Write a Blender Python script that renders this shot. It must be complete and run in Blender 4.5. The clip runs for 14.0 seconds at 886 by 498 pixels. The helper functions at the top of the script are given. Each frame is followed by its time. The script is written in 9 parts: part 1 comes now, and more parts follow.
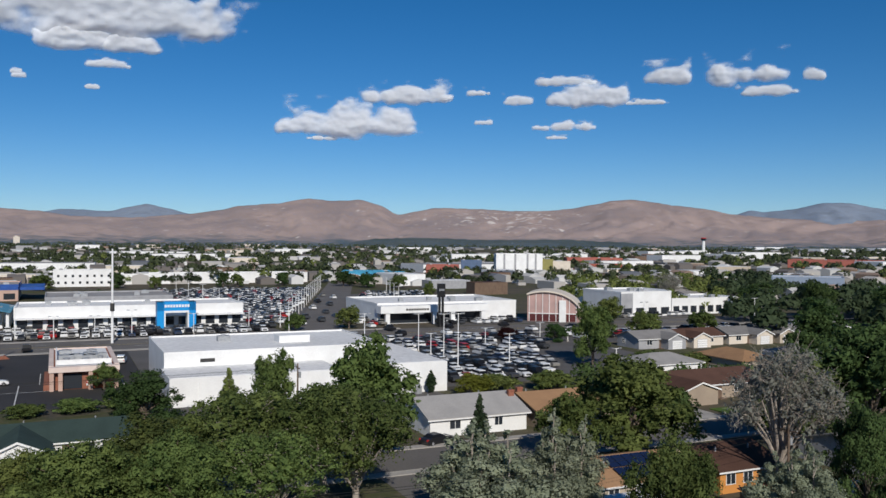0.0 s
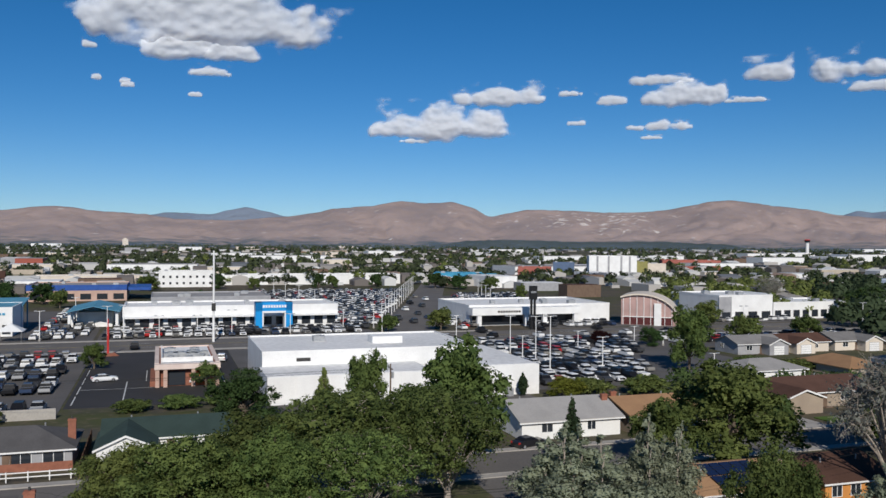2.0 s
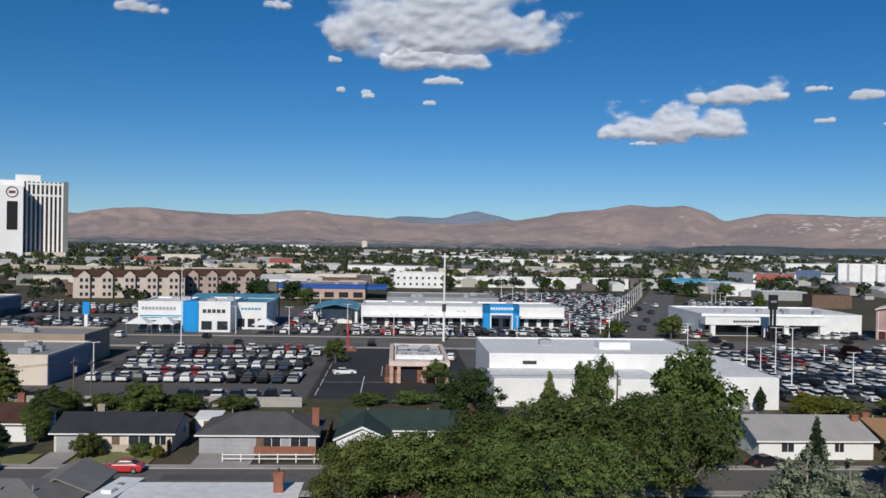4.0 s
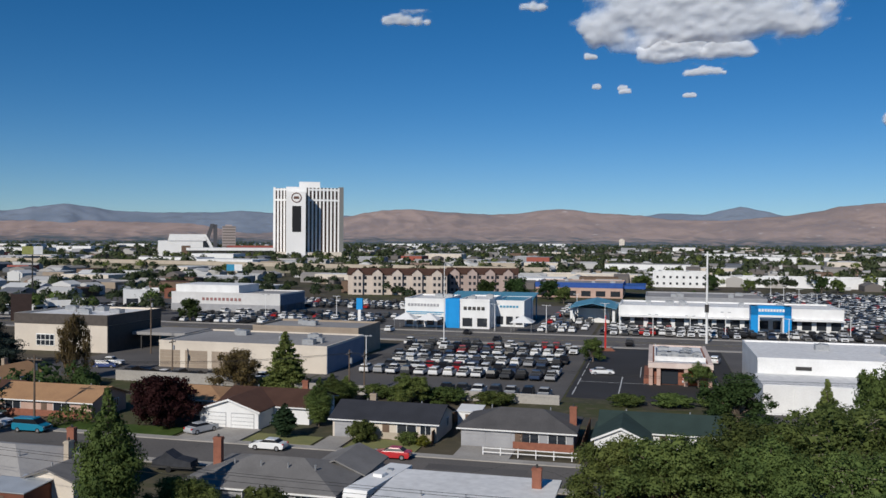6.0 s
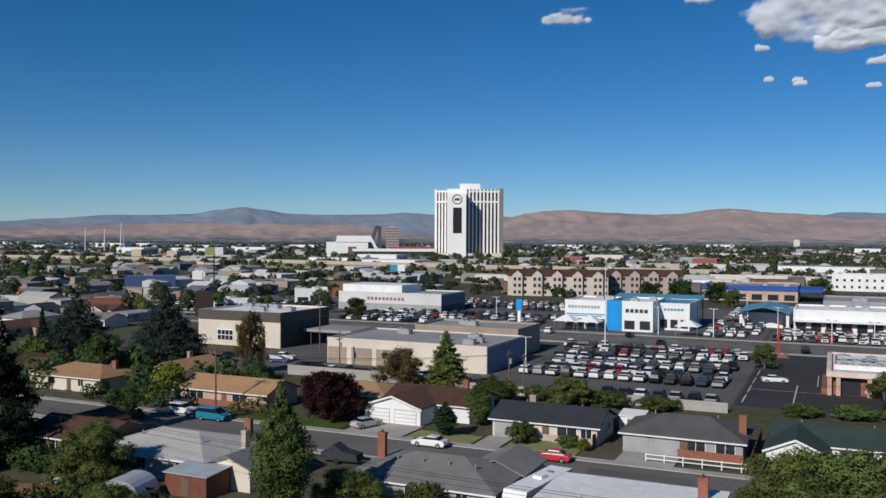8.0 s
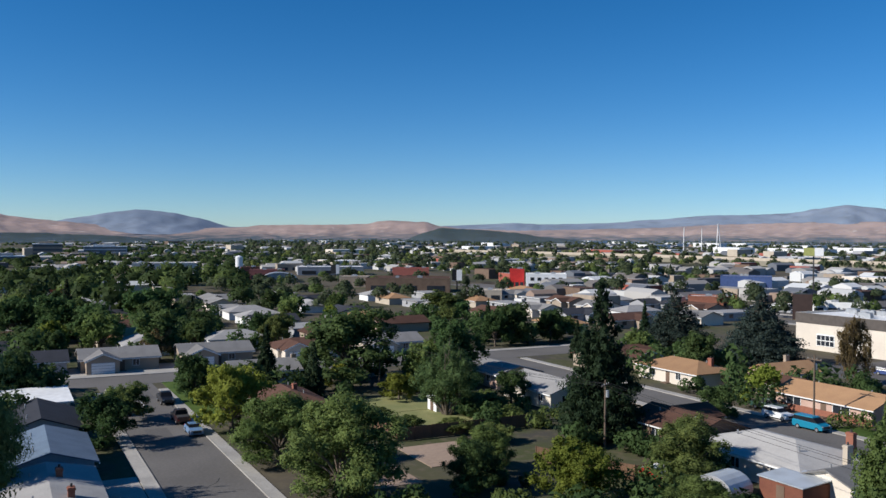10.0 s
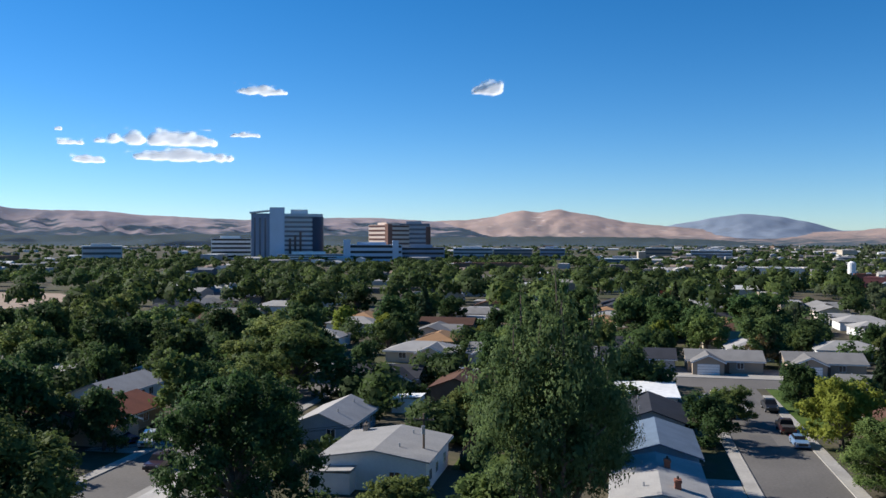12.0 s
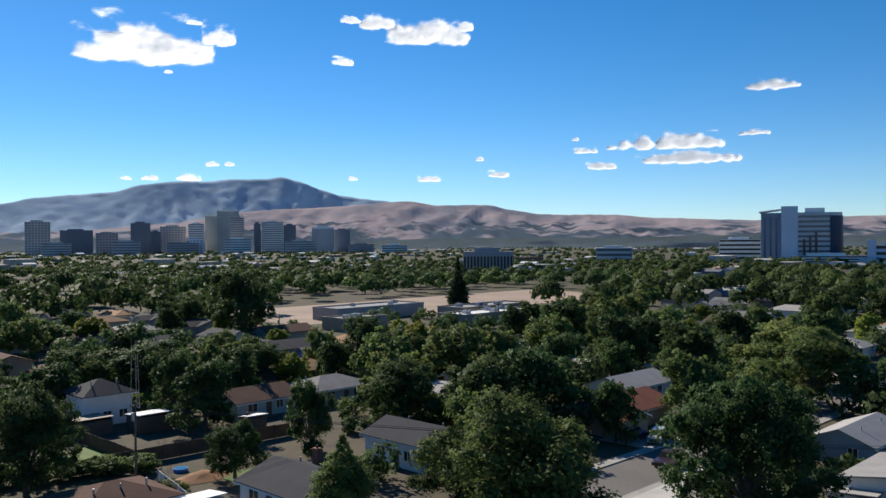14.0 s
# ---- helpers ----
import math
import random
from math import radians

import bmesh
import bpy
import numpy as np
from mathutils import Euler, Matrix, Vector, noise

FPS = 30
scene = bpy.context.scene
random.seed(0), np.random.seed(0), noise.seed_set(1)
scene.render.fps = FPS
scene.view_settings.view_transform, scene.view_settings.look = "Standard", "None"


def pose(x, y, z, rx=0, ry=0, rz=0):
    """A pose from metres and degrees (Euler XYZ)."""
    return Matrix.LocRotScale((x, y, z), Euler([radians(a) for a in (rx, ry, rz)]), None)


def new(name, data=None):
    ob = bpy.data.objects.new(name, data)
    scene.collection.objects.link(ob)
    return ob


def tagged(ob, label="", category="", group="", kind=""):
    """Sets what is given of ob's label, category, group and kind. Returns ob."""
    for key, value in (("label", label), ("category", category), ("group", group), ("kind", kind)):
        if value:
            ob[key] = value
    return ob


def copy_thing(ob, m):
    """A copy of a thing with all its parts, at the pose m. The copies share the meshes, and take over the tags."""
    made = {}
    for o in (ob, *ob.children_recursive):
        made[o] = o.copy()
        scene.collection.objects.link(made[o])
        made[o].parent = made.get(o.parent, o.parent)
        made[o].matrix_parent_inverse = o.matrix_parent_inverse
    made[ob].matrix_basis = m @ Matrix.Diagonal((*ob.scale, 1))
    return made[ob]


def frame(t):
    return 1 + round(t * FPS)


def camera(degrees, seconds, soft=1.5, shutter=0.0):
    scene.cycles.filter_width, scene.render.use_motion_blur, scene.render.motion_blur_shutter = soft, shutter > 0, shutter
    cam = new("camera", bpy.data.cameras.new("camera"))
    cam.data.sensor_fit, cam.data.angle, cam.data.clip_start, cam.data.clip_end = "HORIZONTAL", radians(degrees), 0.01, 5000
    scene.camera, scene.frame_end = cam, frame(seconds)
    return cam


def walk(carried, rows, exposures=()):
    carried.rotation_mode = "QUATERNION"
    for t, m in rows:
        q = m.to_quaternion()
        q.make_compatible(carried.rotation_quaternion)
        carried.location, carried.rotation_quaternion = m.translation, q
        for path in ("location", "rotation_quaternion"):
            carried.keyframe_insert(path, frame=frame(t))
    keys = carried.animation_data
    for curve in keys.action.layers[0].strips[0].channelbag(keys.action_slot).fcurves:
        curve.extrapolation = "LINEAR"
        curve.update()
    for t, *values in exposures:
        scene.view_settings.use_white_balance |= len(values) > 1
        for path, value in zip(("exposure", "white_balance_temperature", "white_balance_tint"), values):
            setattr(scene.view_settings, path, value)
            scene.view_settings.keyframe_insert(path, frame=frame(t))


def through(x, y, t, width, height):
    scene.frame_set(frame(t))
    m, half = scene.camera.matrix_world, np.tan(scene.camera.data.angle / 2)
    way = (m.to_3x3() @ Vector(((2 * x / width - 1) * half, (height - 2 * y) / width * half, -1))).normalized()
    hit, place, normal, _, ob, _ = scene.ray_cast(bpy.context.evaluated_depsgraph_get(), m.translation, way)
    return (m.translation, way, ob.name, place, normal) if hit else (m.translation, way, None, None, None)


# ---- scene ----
cam = camera(54.56, 14.0)
EYE_Z = 27.0
PATH = [
    (0.0, 0.00, -0.63, -0.43),
    (0.5, 0.80, -0.57, -0.41),
    (1.0, 1.01, -0.55, -0.41),
    (1.5, 1.15, -0.55, -0.41),
    (2.0, 6.11, -0.54, -0.39),
    (2.5, 11.74, -0.60, -0.41),
    (2.7, 12.30, -0.59, -0.35),
    (4.8, 28.24, -0.68, -0.69),
    (5.0, 29.74, -0.77, -0.44),
    (5.5, 34.29, -0.76, -0.52),
    (6.0, 38.16, -0.72, -0.41),
    (6.5, 41.70, -0.69, -0.34),
    (7.0, 43.74, -0.70, -0.22),
    (7.2, 43.96, -0.70, -0.24),
    (9.3, 71.95, -0.83, -0.17),
    (9.5, 77.04, -0.85, -0.14),
    (10.0, 87.05, -0.90, -0.26),
    (10.5, 94.46, -0.91, -0.15),
    (11.0, 106.35, -0.90, -0.21),
    (11.5, 117.01, -0.84, -0.05),
    (12.0, 125.86, -0.74, -0.13),
    (12.5, 133.79, -0.68, 0.04),
    (13.0, 141.95, -0.68, 0.06),
    (13.5, 149.87, -0.64, 0.21),
    (14.0, 158.76, -0.56, 0.41),
]
walk(cam, [(t, pose(0, 0, EYE_Z, 90 + p, r, y)) for t, y, p, r in PATH],
     exposures=[(0.0, -0.03, 6500, 10), (2.7, -0.03, 6500, 10), (5.0, -0.13, 6500, 10), (6.5, -0.14, 6500, 10), (7.2, -0.14, 6500, 10), (9.5, 0.34, 6350, 10), (11.0, 0.75, 6450, 10), (12.5, 0.82, 6600, 10), (14.0, 0.70, 6900, 10)])

# ---- sky and sun ----
SUN_YAW, SUN_EL = 193.0, 31.0
world = bpy.data.worlds.new("sky")
scene.world = world
world.use_nodes = True
wn = world.node_tree.nodes
sky = wn.new("ShaderNodeTexSky")
sky.sky_type = "NISHITA"
sky.sun_disc = False
sky.sun_elevation = radians(SUN_EL)
sky.sun_rotation = radians(-SUN_YAW)
sky.altitude = 1400
sky.air_density, sky.dust_density, sky.ozone_density = 0.9, 0.1, 4.5
wn["Background"].inputs["Strength"].default_value = 0.07
deep = wn.new("ShaderNodeHueSaturation")
deep.inputs["Saturation"].default_value, deep.inputs["Value"].default_value = 1.285, 1.045
world.node_tree.links.new(sky.outputs["Color"], deep.inputs["Color"])
tint = wn.new("ShaderNodeVectorMath")
tint.operation = "MULTIPLY"
tint.inputs[1].default_value = (0.935, 0.995, 1.02)
world.node_tree.links.new(deep.outputs["Color"], tint.inputs[0])
# the palest air low over the land is a little bluer
pale = wn.new("ShaderNodeRGBToBW")
world.node_tree.links.new(sky.outputs["Color"], pale.inputs["Color"])
span = wn.new("ShaderNodeMapRange")
span.inputs["From Min"].default_value, span.inputs["From Max"].default_value = 2.8, 9.0
world.node_tree.links.new(pale.outputs["Val"], span.inputs["Value"])
low_air = wn.new("ShaderNodeMix")
low_air.data_type, low_air.blend_type = "RGBA", "MULTIPLY"
low_air.inputs["B"].default_value = (0.825, 0.905, 1.02, 1)
world.node_tree.links.new(span.outputs["Result"], low_air.inputs["Factor"])
world.node_tree.links.new(tint.outputs["Vector"], low_air.inputs["A"])
world.node_tree.links.new(low_air.outputs["Result"], wn["Background"].inputs["Color"])
sun = new("sun", bpy.data.lights.new("sun", "SUN"))
sun.data.energy, sun.data.angle, sun.data.color = 4.0, radians(0.5), (1.0, 0.95, 0.87)
sun.matrix_world = pose(0, 0, 200, 90 - SUN_EL, 0, SUN_YAW + 180)
scene.view_settings.exposure = 0.0

# ---- materials ----
MATS = {}


def surface(name, colour, rough=0.8, second=None, scale=1.0, detail=None, amount=0.5, bump=0.0, metal=0.0, each=0.0, spec=0.35, coords="Object"):
    """A worn surface: base colour, a second one in patches, fine grain, bump, and a change from piece to piece."""
    if name in MATS:
        return MATS[name]
    mat = bpy.data.materials.new(name)
    mat.use_nodes = True
    n, l = mat.node_tree.nodes, mat.node_tree.links
    b = n["Principled BSDF"]
    b.inputs["Roughness"].default_value = rough
    b.inputs["Metallic"].default_value = metal
    b.inputs["Specular IOR Level"].default_value = spec
    if coords == "World":
        tc = n.new("ShaderNodeNewGeometry")
        co = tc.outputs["Position"]
    else:
        tc = n.new("ShaderNodeTexCoord")
        co = tc.outputs[coords]
    big = n.new("ShaderNodeTexNoise")
    big.inputs["Scale"].default_value = scale
    big.inputs["Detail"].default_value = 5
    l.new(co, big.inputs["Vector"])
    ramp = n.new("ShaderNodeValToRGB")
    ramp.color_ramp.elements[0].position, ramp.color_ramp.elements[1].position = 0.5 - 0.28 * (1 - amount) - 0.02, 0.5 + 0.28 * (1 - amount) + 0.02
    l.new(big.outputs["Fac"], ramp.inputs["Fac"])
    mix = n.new("ShaderNodeMix")
    mix.data_type = "RGBA"
    second = second or tuple(c * 0.78 for c in colour)
    mix.inputs["A"].default_value, mix.inputs["B"].default_value = (*colour, 1), (*second, 1)
    l.new(ramp.outputs["Color"], mix.inputs["Factor"])
    fine = n.new("ShaderNodeTexNoise")
    fine.inputs["Scale"].default_value = detail or scale * 14
    fine.inputs["Detail"].default_value = 3
    l.new(co, fine.inputs["Vector"])
    hsv = n.new("ShaderNodeHueSaturation")
    l.new(mix.outputs["Result"], hsv.inputs["Color"])
    mr = n.new("ShaderNodeMapRange")
    grain = 0.26 if detail else 0.09
    mr.inputs["To Min"].default_value, mr.inputs["To Max"].default_value = 1 - grain, 1 + grain
    l.new(fine.outputs["Fac"], mr.inputs["Value"])
    val = mr.outputs["Result"]
    if each:
        info = n.new("ShaderNodeObjectInfo")
        m2 = n.new("ShaderNodeMapRange")
        m2.inputs["To Min"].default_value, m2.inputs["To Max"].default_value = 1 - each, 1 + each
        l.new(info.outputs["Random"], m2.inputs["Value"])
        mul = n.new("ShaderNodeMath")
        mul.operation = "MULTIPLY"
        l.new(val, mul.inputs[0])
        l.new(m2.outputs["Result"], mul.inputs[1])
        val = mul.outputs["Value"]
    l.new(val, hsv.inputs["Value"])
    l.new(hsv.outputs["Color"], b.inputs["Base Color"])
    if bump:
        bp = n.new("ShaderNodeBump")
        bp.inputs["Strength"].default_value = bump
        bp.inputs["Distance"].default_value = 0.05
        l.new(fine.outputs["Fac"], bp.inputs["Height"])
        l.new(bp.outputs["Normal"], b.inputs["Normal"])
    MATS[name] = mat
    return mat


def leafy(name, dark, light, scale=0.6, gloss=0.7, through=0.42):
    """Foliage: each leaf clump its own tone, with some light through it."""
    if name in MATS:
        return MATS[name]
    mat = bpy.data.materials.new(name)
    mat.use_nodes = True
    n, l = mat.node_tree.nodes, mat.node_tree.links
    b = n["Principled BSDF"]
    b.inputs["Roughness"].default_value = gloss
    b.inputs["Specular IOR Level"].default_value = 0.1
    geo = n.new("ShaderNodeNewGeometry")
    info = n.new("ShaderNodeObjectInfo")
    noi = n.new("ShaderNodeTexNoise")
    noi.inputs["Scale"].default_value = scale
    l.new(geo.outputs["Position"], noi.inputs["Vector"])
    add = n.new("ShaderNodeMath")
    add.operation = "MULTIPLY_ADD"
    l.new(geo.outputs["Random Per Island"], add.inputs[0])
    add.inputs[1].default_value = 0.13
    mr = n.new("ShaderNodeMapRange")
    mr.inputs["From Min"].default_value, mr.inputs["From Max"].default_value = 0.3, 0.7
    mr.inputs["To Min"].default_value, mr.inputs["To Max"].default_value = 0.0, 0.64
    l.new(noi.outputs["Fac"], mr.inputs["Value"])
    l.new(mr.outputs["Result"], add.inputs[2])
    mix = n.new("ShaderNodeMix")
    mix.data_type = "RGBA"
    mix.inputs["A"].default_value, mix.inputs["B"].default_value = (*dark, 1), (*light, 1)
    l.new(add.outputs["Value"], mix.inputs["Factor"])
    hsv = n.new("ShaderNodeHueSaturation")
    m2 = n.new("ShaderNodeMapRange")
    m2.inputs["To Min"].default_value, m2.inputs["To Max"].default_value = 0.72, 1.22
    l.new(info.outputs["Random"], m2.inputs["Value"])
    l.new(m2.outputs["Result"], hsv.inputs["Value"])
    # some trees yellower, some bluer
    turn = n.new("ShaderNodeMath")
    turn.operation = "MULTIPLY"
    turn.inputs[1].default_value = 7.31
    l.new(info.outputs["Random"], turn.inputs[0])
    part_ = n.new("ShaderNodeMath")
    part_.operation = "FRACT"
    l.new(turn.outputs["Value"], part_.inputs[0])
    m3 = n.new("ShaderNodeMapRange")
    m3.inputs["To Min"].default_value, m3.inputs["To Max"].default_value = 0.487, 0.522
    l.new(part_.outputs["Value"], m3.inputs["Value"])
    l.new(m3.outputs["Result"], hsv.inputs["Hue"])
    l.new(mix.outputs["Result"], hsv.inputs["Color"])
    l.new(hsv.outputs["Color"], b.inputs["Base Color"])
    tr = n.new("ShaderNodeBsdfTranslucent")
    l.new(hsv.outputs["Color"], tr.inputs["Color"])
    ms = n.new("ShaderNodeMixShader")
    ms.inputs["Fac"].default_value = through
    l.new(b.outputs["BSDF"], ms.inputs[1])
    l.new(tr.outputs["BSDF"], ms.inputs[2])
    l.new(ms.outputs["Shader"], n["Material Output"].inputs["Surface"])
    MATS[name] = mat
    return mat


def glassy(name, colour, rough=0.08, spec=0.7):
    if name in MATS:
        return MATS[name]
    mat = bpy.data.materials.new(name)
    mat.use_nodes = True
    b = mat.node_tree.nodes["Principled BSDF"]
    b.inputs["Base Color"].default_value = (*colour, 1)
    b.inputs["Roughness"].default_value = rough
    b.inputs["Specular IOR Level"].default_value = spec
    MATS[name] = mat
    return mat


def ground_material():
    """Dry valley floor: pale soil, straw-coloured grass, dark weeds and gravel, at three scales."""
    mat = bpy.data.materials.new("valley_soil")
    mat.use_nodes = True
    n, l = mat.node_tree.nodes, mat.node_tree.links
    b = n["Principled BSDF"]
    b.inputs["Roughness"].default_value = 0.95
    b.inputs["Specular IOR Level"].default_value = 0.1
    geo = n.new("ShaderNodeNewGeometry")
    last = None
    for scale, lo, hi, colour in ((0.02, 0.42, 0.6, (0.07, 0.078, 0.034)), (0.11, 0.47, 0.66, (0.075, 0.069, 0.058)), (0.6, 0.5, 0.75, (0.13, 0.108, 0.074))):
        noi = n.new("ShaderNodeTexNoise")
        noi.inputs["Scale"].default_value = scale
        noi.inputs["Detail"].default_value = 6
        l.new(geo.outputs["Position"], noi.inputs["Vector"])
        mr = n.new("ShaderNodeMapRange")
        mr.inputs["From Min"].default_value, mr.inputs["From Max"].default_value = lo, hi
        l.new(noi.outputs["Fac"], mr.inputs["Value"])
        mix = n.new("ShaderNodeMix")
        mix.data_type = "RGBA"
        mix.inputs["A"].default_value = (0.108, 0.09, 0.066, 1)
        mix.inputs["B"].default_value = (*colour, 1)
        if last:
            l.new(last, mix.inputs["A"])
        l.new(mr.outputs["Result"], mix.inputs["Factor"])
        last = mix.outputs["Result"]
    l.new(last, b.inputs["Base Color"])
    return mat


def mountain_material(name, soil, scrub, rock, rock_amount=0.62, foot=0.0, rocky=None, woods=(0.075, 0.10, 0.115), ragged=90.0):
    """Desert mountain side: dry grass and soil, scrub in the gullies, pale rock outcrops; distant ranges carry haze
    blue in these colours.
    """
    mat = bpy.data.materials.new(name)
    mat.use_nodes = True
    n, l = mat.node_tree.nodes, mat.node_tree.links
    b = n["Principled BSDF"]
    b.inputs["Roughness"].default_value = 1.0
    b.inputs["Specular IOR Level"].default_value = 0.0
    geo = n.new("ShaderNodeNewGeometry")
    last = None
    for scale, lo, hi, colour in ((0.003, 0.42, 0.62, scrub), (0.011, 0.5, 0.68, tuple(0.78 * a for a in soil)), (0.02, rock_amount, rock_amount + 0.08, rock)):
        noi = n.new("ShaderNodeTexNoise")
        noi.inputs["Scale"].default_value = scale
        noi.inputs["Detail"].default_value = 7
        l.new(geo.outputs["Position"], noi.inputs["Vector"])
        mr = n.new("ShaderNodeMapRange")
        mr.inputs["From Min"].default_value, mr.inputs["From Max"].default_value = lo, hi
        l.new(noi.outputs["Fac"], mr.inputs["Value"])
        if rocky and colour is rock:
            # bare outcrops crowd on one stretch of the slope
            away = n.new("ShaderNodeVectorMath")
            away.operation = "DISTANCE"
            away.inputs[1].default_value = (rocky[0], rocky[1], 160)
            l.new(geo.outputs["Position"], away.inputs[0])
            ease = n.new("ShaderNodeMapRange")
            ease.inputs["From Min"].default_value, ease.inputs["From Max"].default_value = rocky[2] * 0.5, rocky[2] * 1.3
            ease.inputs["To Min"].default_value, ease.inputs["To Max"].default_value = 0.11, 0.0
            l.new(away.outputs["Value"], ease.inputs["Value"])
            more = n.new("ShaderNodeMath")
            l.new(noi.outputs["Fac"], more.inputs[0])
            l.new(ease.outputs["Result"], more.inputs[1])
            l.new(more.outputs["Value"], mr.inputs["Value"])
        mix = n.new("ShaderNodeMix")
        mix.data_type = "RGBA"
        mix.inputs["A"].default_value = (*soil, 1)
        mix.inputs["B"].default_value = (*colour, 1)
        if last:
            l.new(last, mix.inputs["A"])
        l.new(mr.outputs["Result"], mix.inputs["Factor"])
        last = mix.outputs["Result"]
    # scrub, trees and houses thin out up the slope; haze blue is in their colour
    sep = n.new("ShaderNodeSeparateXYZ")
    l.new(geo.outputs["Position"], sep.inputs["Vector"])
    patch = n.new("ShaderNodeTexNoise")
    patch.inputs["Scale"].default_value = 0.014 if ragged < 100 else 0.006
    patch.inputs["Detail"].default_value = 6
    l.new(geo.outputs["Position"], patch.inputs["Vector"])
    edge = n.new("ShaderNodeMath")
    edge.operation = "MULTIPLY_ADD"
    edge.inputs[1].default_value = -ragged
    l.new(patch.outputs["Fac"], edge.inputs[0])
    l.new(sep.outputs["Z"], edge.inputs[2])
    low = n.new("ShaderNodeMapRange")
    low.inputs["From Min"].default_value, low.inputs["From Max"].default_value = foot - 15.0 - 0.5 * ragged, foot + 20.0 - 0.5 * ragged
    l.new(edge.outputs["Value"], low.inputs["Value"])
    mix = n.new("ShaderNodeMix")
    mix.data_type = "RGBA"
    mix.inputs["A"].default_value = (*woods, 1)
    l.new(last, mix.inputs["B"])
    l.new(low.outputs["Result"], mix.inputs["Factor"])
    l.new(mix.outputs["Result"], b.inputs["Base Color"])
    return mat


def cloud_material():
    """Fair-weather cloud: white vapour, thick in the middle and torn to nothing at its rim; thick vapour lets less light through."""
    mat = bpy.data.materials.new("cloud_vapour")
    mat.use_nodes = True
    n, l = mat.node_tree.nodes, mat.node_tree.links
    geo = n.new("ShaderNodeNewGeometry")
    thick = n.new("ShaderNodeAttribute")
    thick.attribute_name = "thickness"
    noi = n.new("ShaderNodeTexNoise")
    noi.inputs["Scale"].default_value = 0.018
    noi.inputs["Detail"].default_value = 6
    noi.inputs["Roughness"].default_value = 0.6
    l.new(geo.outputs["Position"], noi.inputs["Vector"])
    torn = n.new("ShaderNodeMath")
    torn.operation = "MULTIPLY_ADD"
    l.new(noi.outputs["Fac"], torn.inputs[0])
    torn.inputs[1].default_value = 0.5
    l.new(thick.outputs["Fac"], torn.inputs[2])
    mr = n.new("ShaderNodeMapRange")
    mr.interpolation_type = "SMOOTHSTEP"
    mr.inputs["From Min"].default_value, mr.inputs["From Max"].default_value = 0.22, 0.9
    mr.inputs["To Max"].default_value = 0.95
    l.new(torn.outputs["Value"], mr.inputs["Value"])
    dif = n.new("ShaderNodeBsdfDiffuse")
    dif.inputs["Color"].default_value = (0.47, 0.475, 0.49, 1)
    tra = n.new("ShaderNodeBsdfTranslucent")
    let = n.new("ShaderNodeMapRange")
    let.inputs["From Min"].default_value, let.inputs["From Max"].default_value = 0.3, 0.85
    let.inputs["To Min"].default_value, let.inputs["To Max"].default_value = 0.8, 0.36
    l.new(thick.outputs["Fac"], let.inputs["Value"])
    l.new(let.outputs["Result"], tra.inputs["Color"])
    bump = n.new("ShaderNodeBump")
    bump.inputs["Strength"].default_value = 0.2
    bump.inputs["Distance"].default_value = 18
    l.new(noi.outputs["Fac"], bump.inputs["Height"])
    l.new(bump.outputs["Normal"], dif.inputs["Normal"])
    body = n.new("ShaderNodeAddShader")
    l.new(dif.outputs["BSDF"], body.inputs[0])
    l.new(tra.outputs["BSDF"], body.inputs[1])
    clear = n.new("ShaderNodeBsdfTransparent")
    out = n.new("ShaderNodeMixShader")
    l.new(mr.outputs["Result"], out.inputs["Fac"])
    l.new(clear.outputs["BSDF"], out.inputs[1])
    l.new(body.outputs["Shader"], out.inputs[2])
    l.new(out.outputs["Shader"], n["Material Output"].inputs["Surface"])
    return mat


HAZE = 0.03


def haze_material():
    """Stand-in for thin valley haze: a pale blue tint on a clear shell, thickest at the ground and gone a few hundred
    metres up.
    """
    mat = bpy.data.materials.new("valley_haze")
    mat.use_nodes = True
    n, l = mat.node_tree.nodes, mat.node_tree.links
    geo = n.new("ShaderNodeNewGeometry")
    sep = n.new("ShaderNodeSeparateXYZ")
    l.new(geo.outputs["Position"], sep.inputs["Vector"])
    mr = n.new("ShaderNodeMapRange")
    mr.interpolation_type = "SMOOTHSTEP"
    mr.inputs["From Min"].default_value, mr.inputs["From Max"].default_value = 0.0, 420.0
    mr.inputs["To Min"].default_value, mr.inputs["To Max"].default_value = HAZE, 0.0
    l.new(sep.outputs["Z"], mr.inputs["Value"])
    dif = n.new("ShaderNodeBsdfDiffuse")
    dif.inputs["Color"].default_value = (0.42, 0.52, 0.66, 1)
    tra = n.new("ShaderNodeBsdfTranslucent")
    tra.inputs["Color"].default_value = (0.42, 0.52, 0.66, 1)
    body = n.new("ShaderNodeAddShader")
    l.new(dif.outputs["BSDF"], body.inputs[0])
    l.new(tra.outputs["BSDF"], body.inputs[1])
    clear = n.new("ShaderNodeBsdfTransparent")
    out = n.new("ShaderNodeMixShader")
    l.new(mr.outputs["Result"], out.inputs["Fac"])
    l.new(clear.outputs["BSDF"], out.inputs[1])
    l.new(body.outputs["Shader"], out.inputs[2])
    l.new(out.outputs["Shader"], n["Material Output"].inputs["Surface"])
    return mat


# ---- land, mountains, clouds ----
def mesh_object(name, verts, faces, material, smooth=False):
    me = bpy.data.meshes.new(name)
    me.from_pydata(verts, [], faces)
    me.materials.append(material)
    if smooth:
        me.shade_smooth()
    return new(name, me)


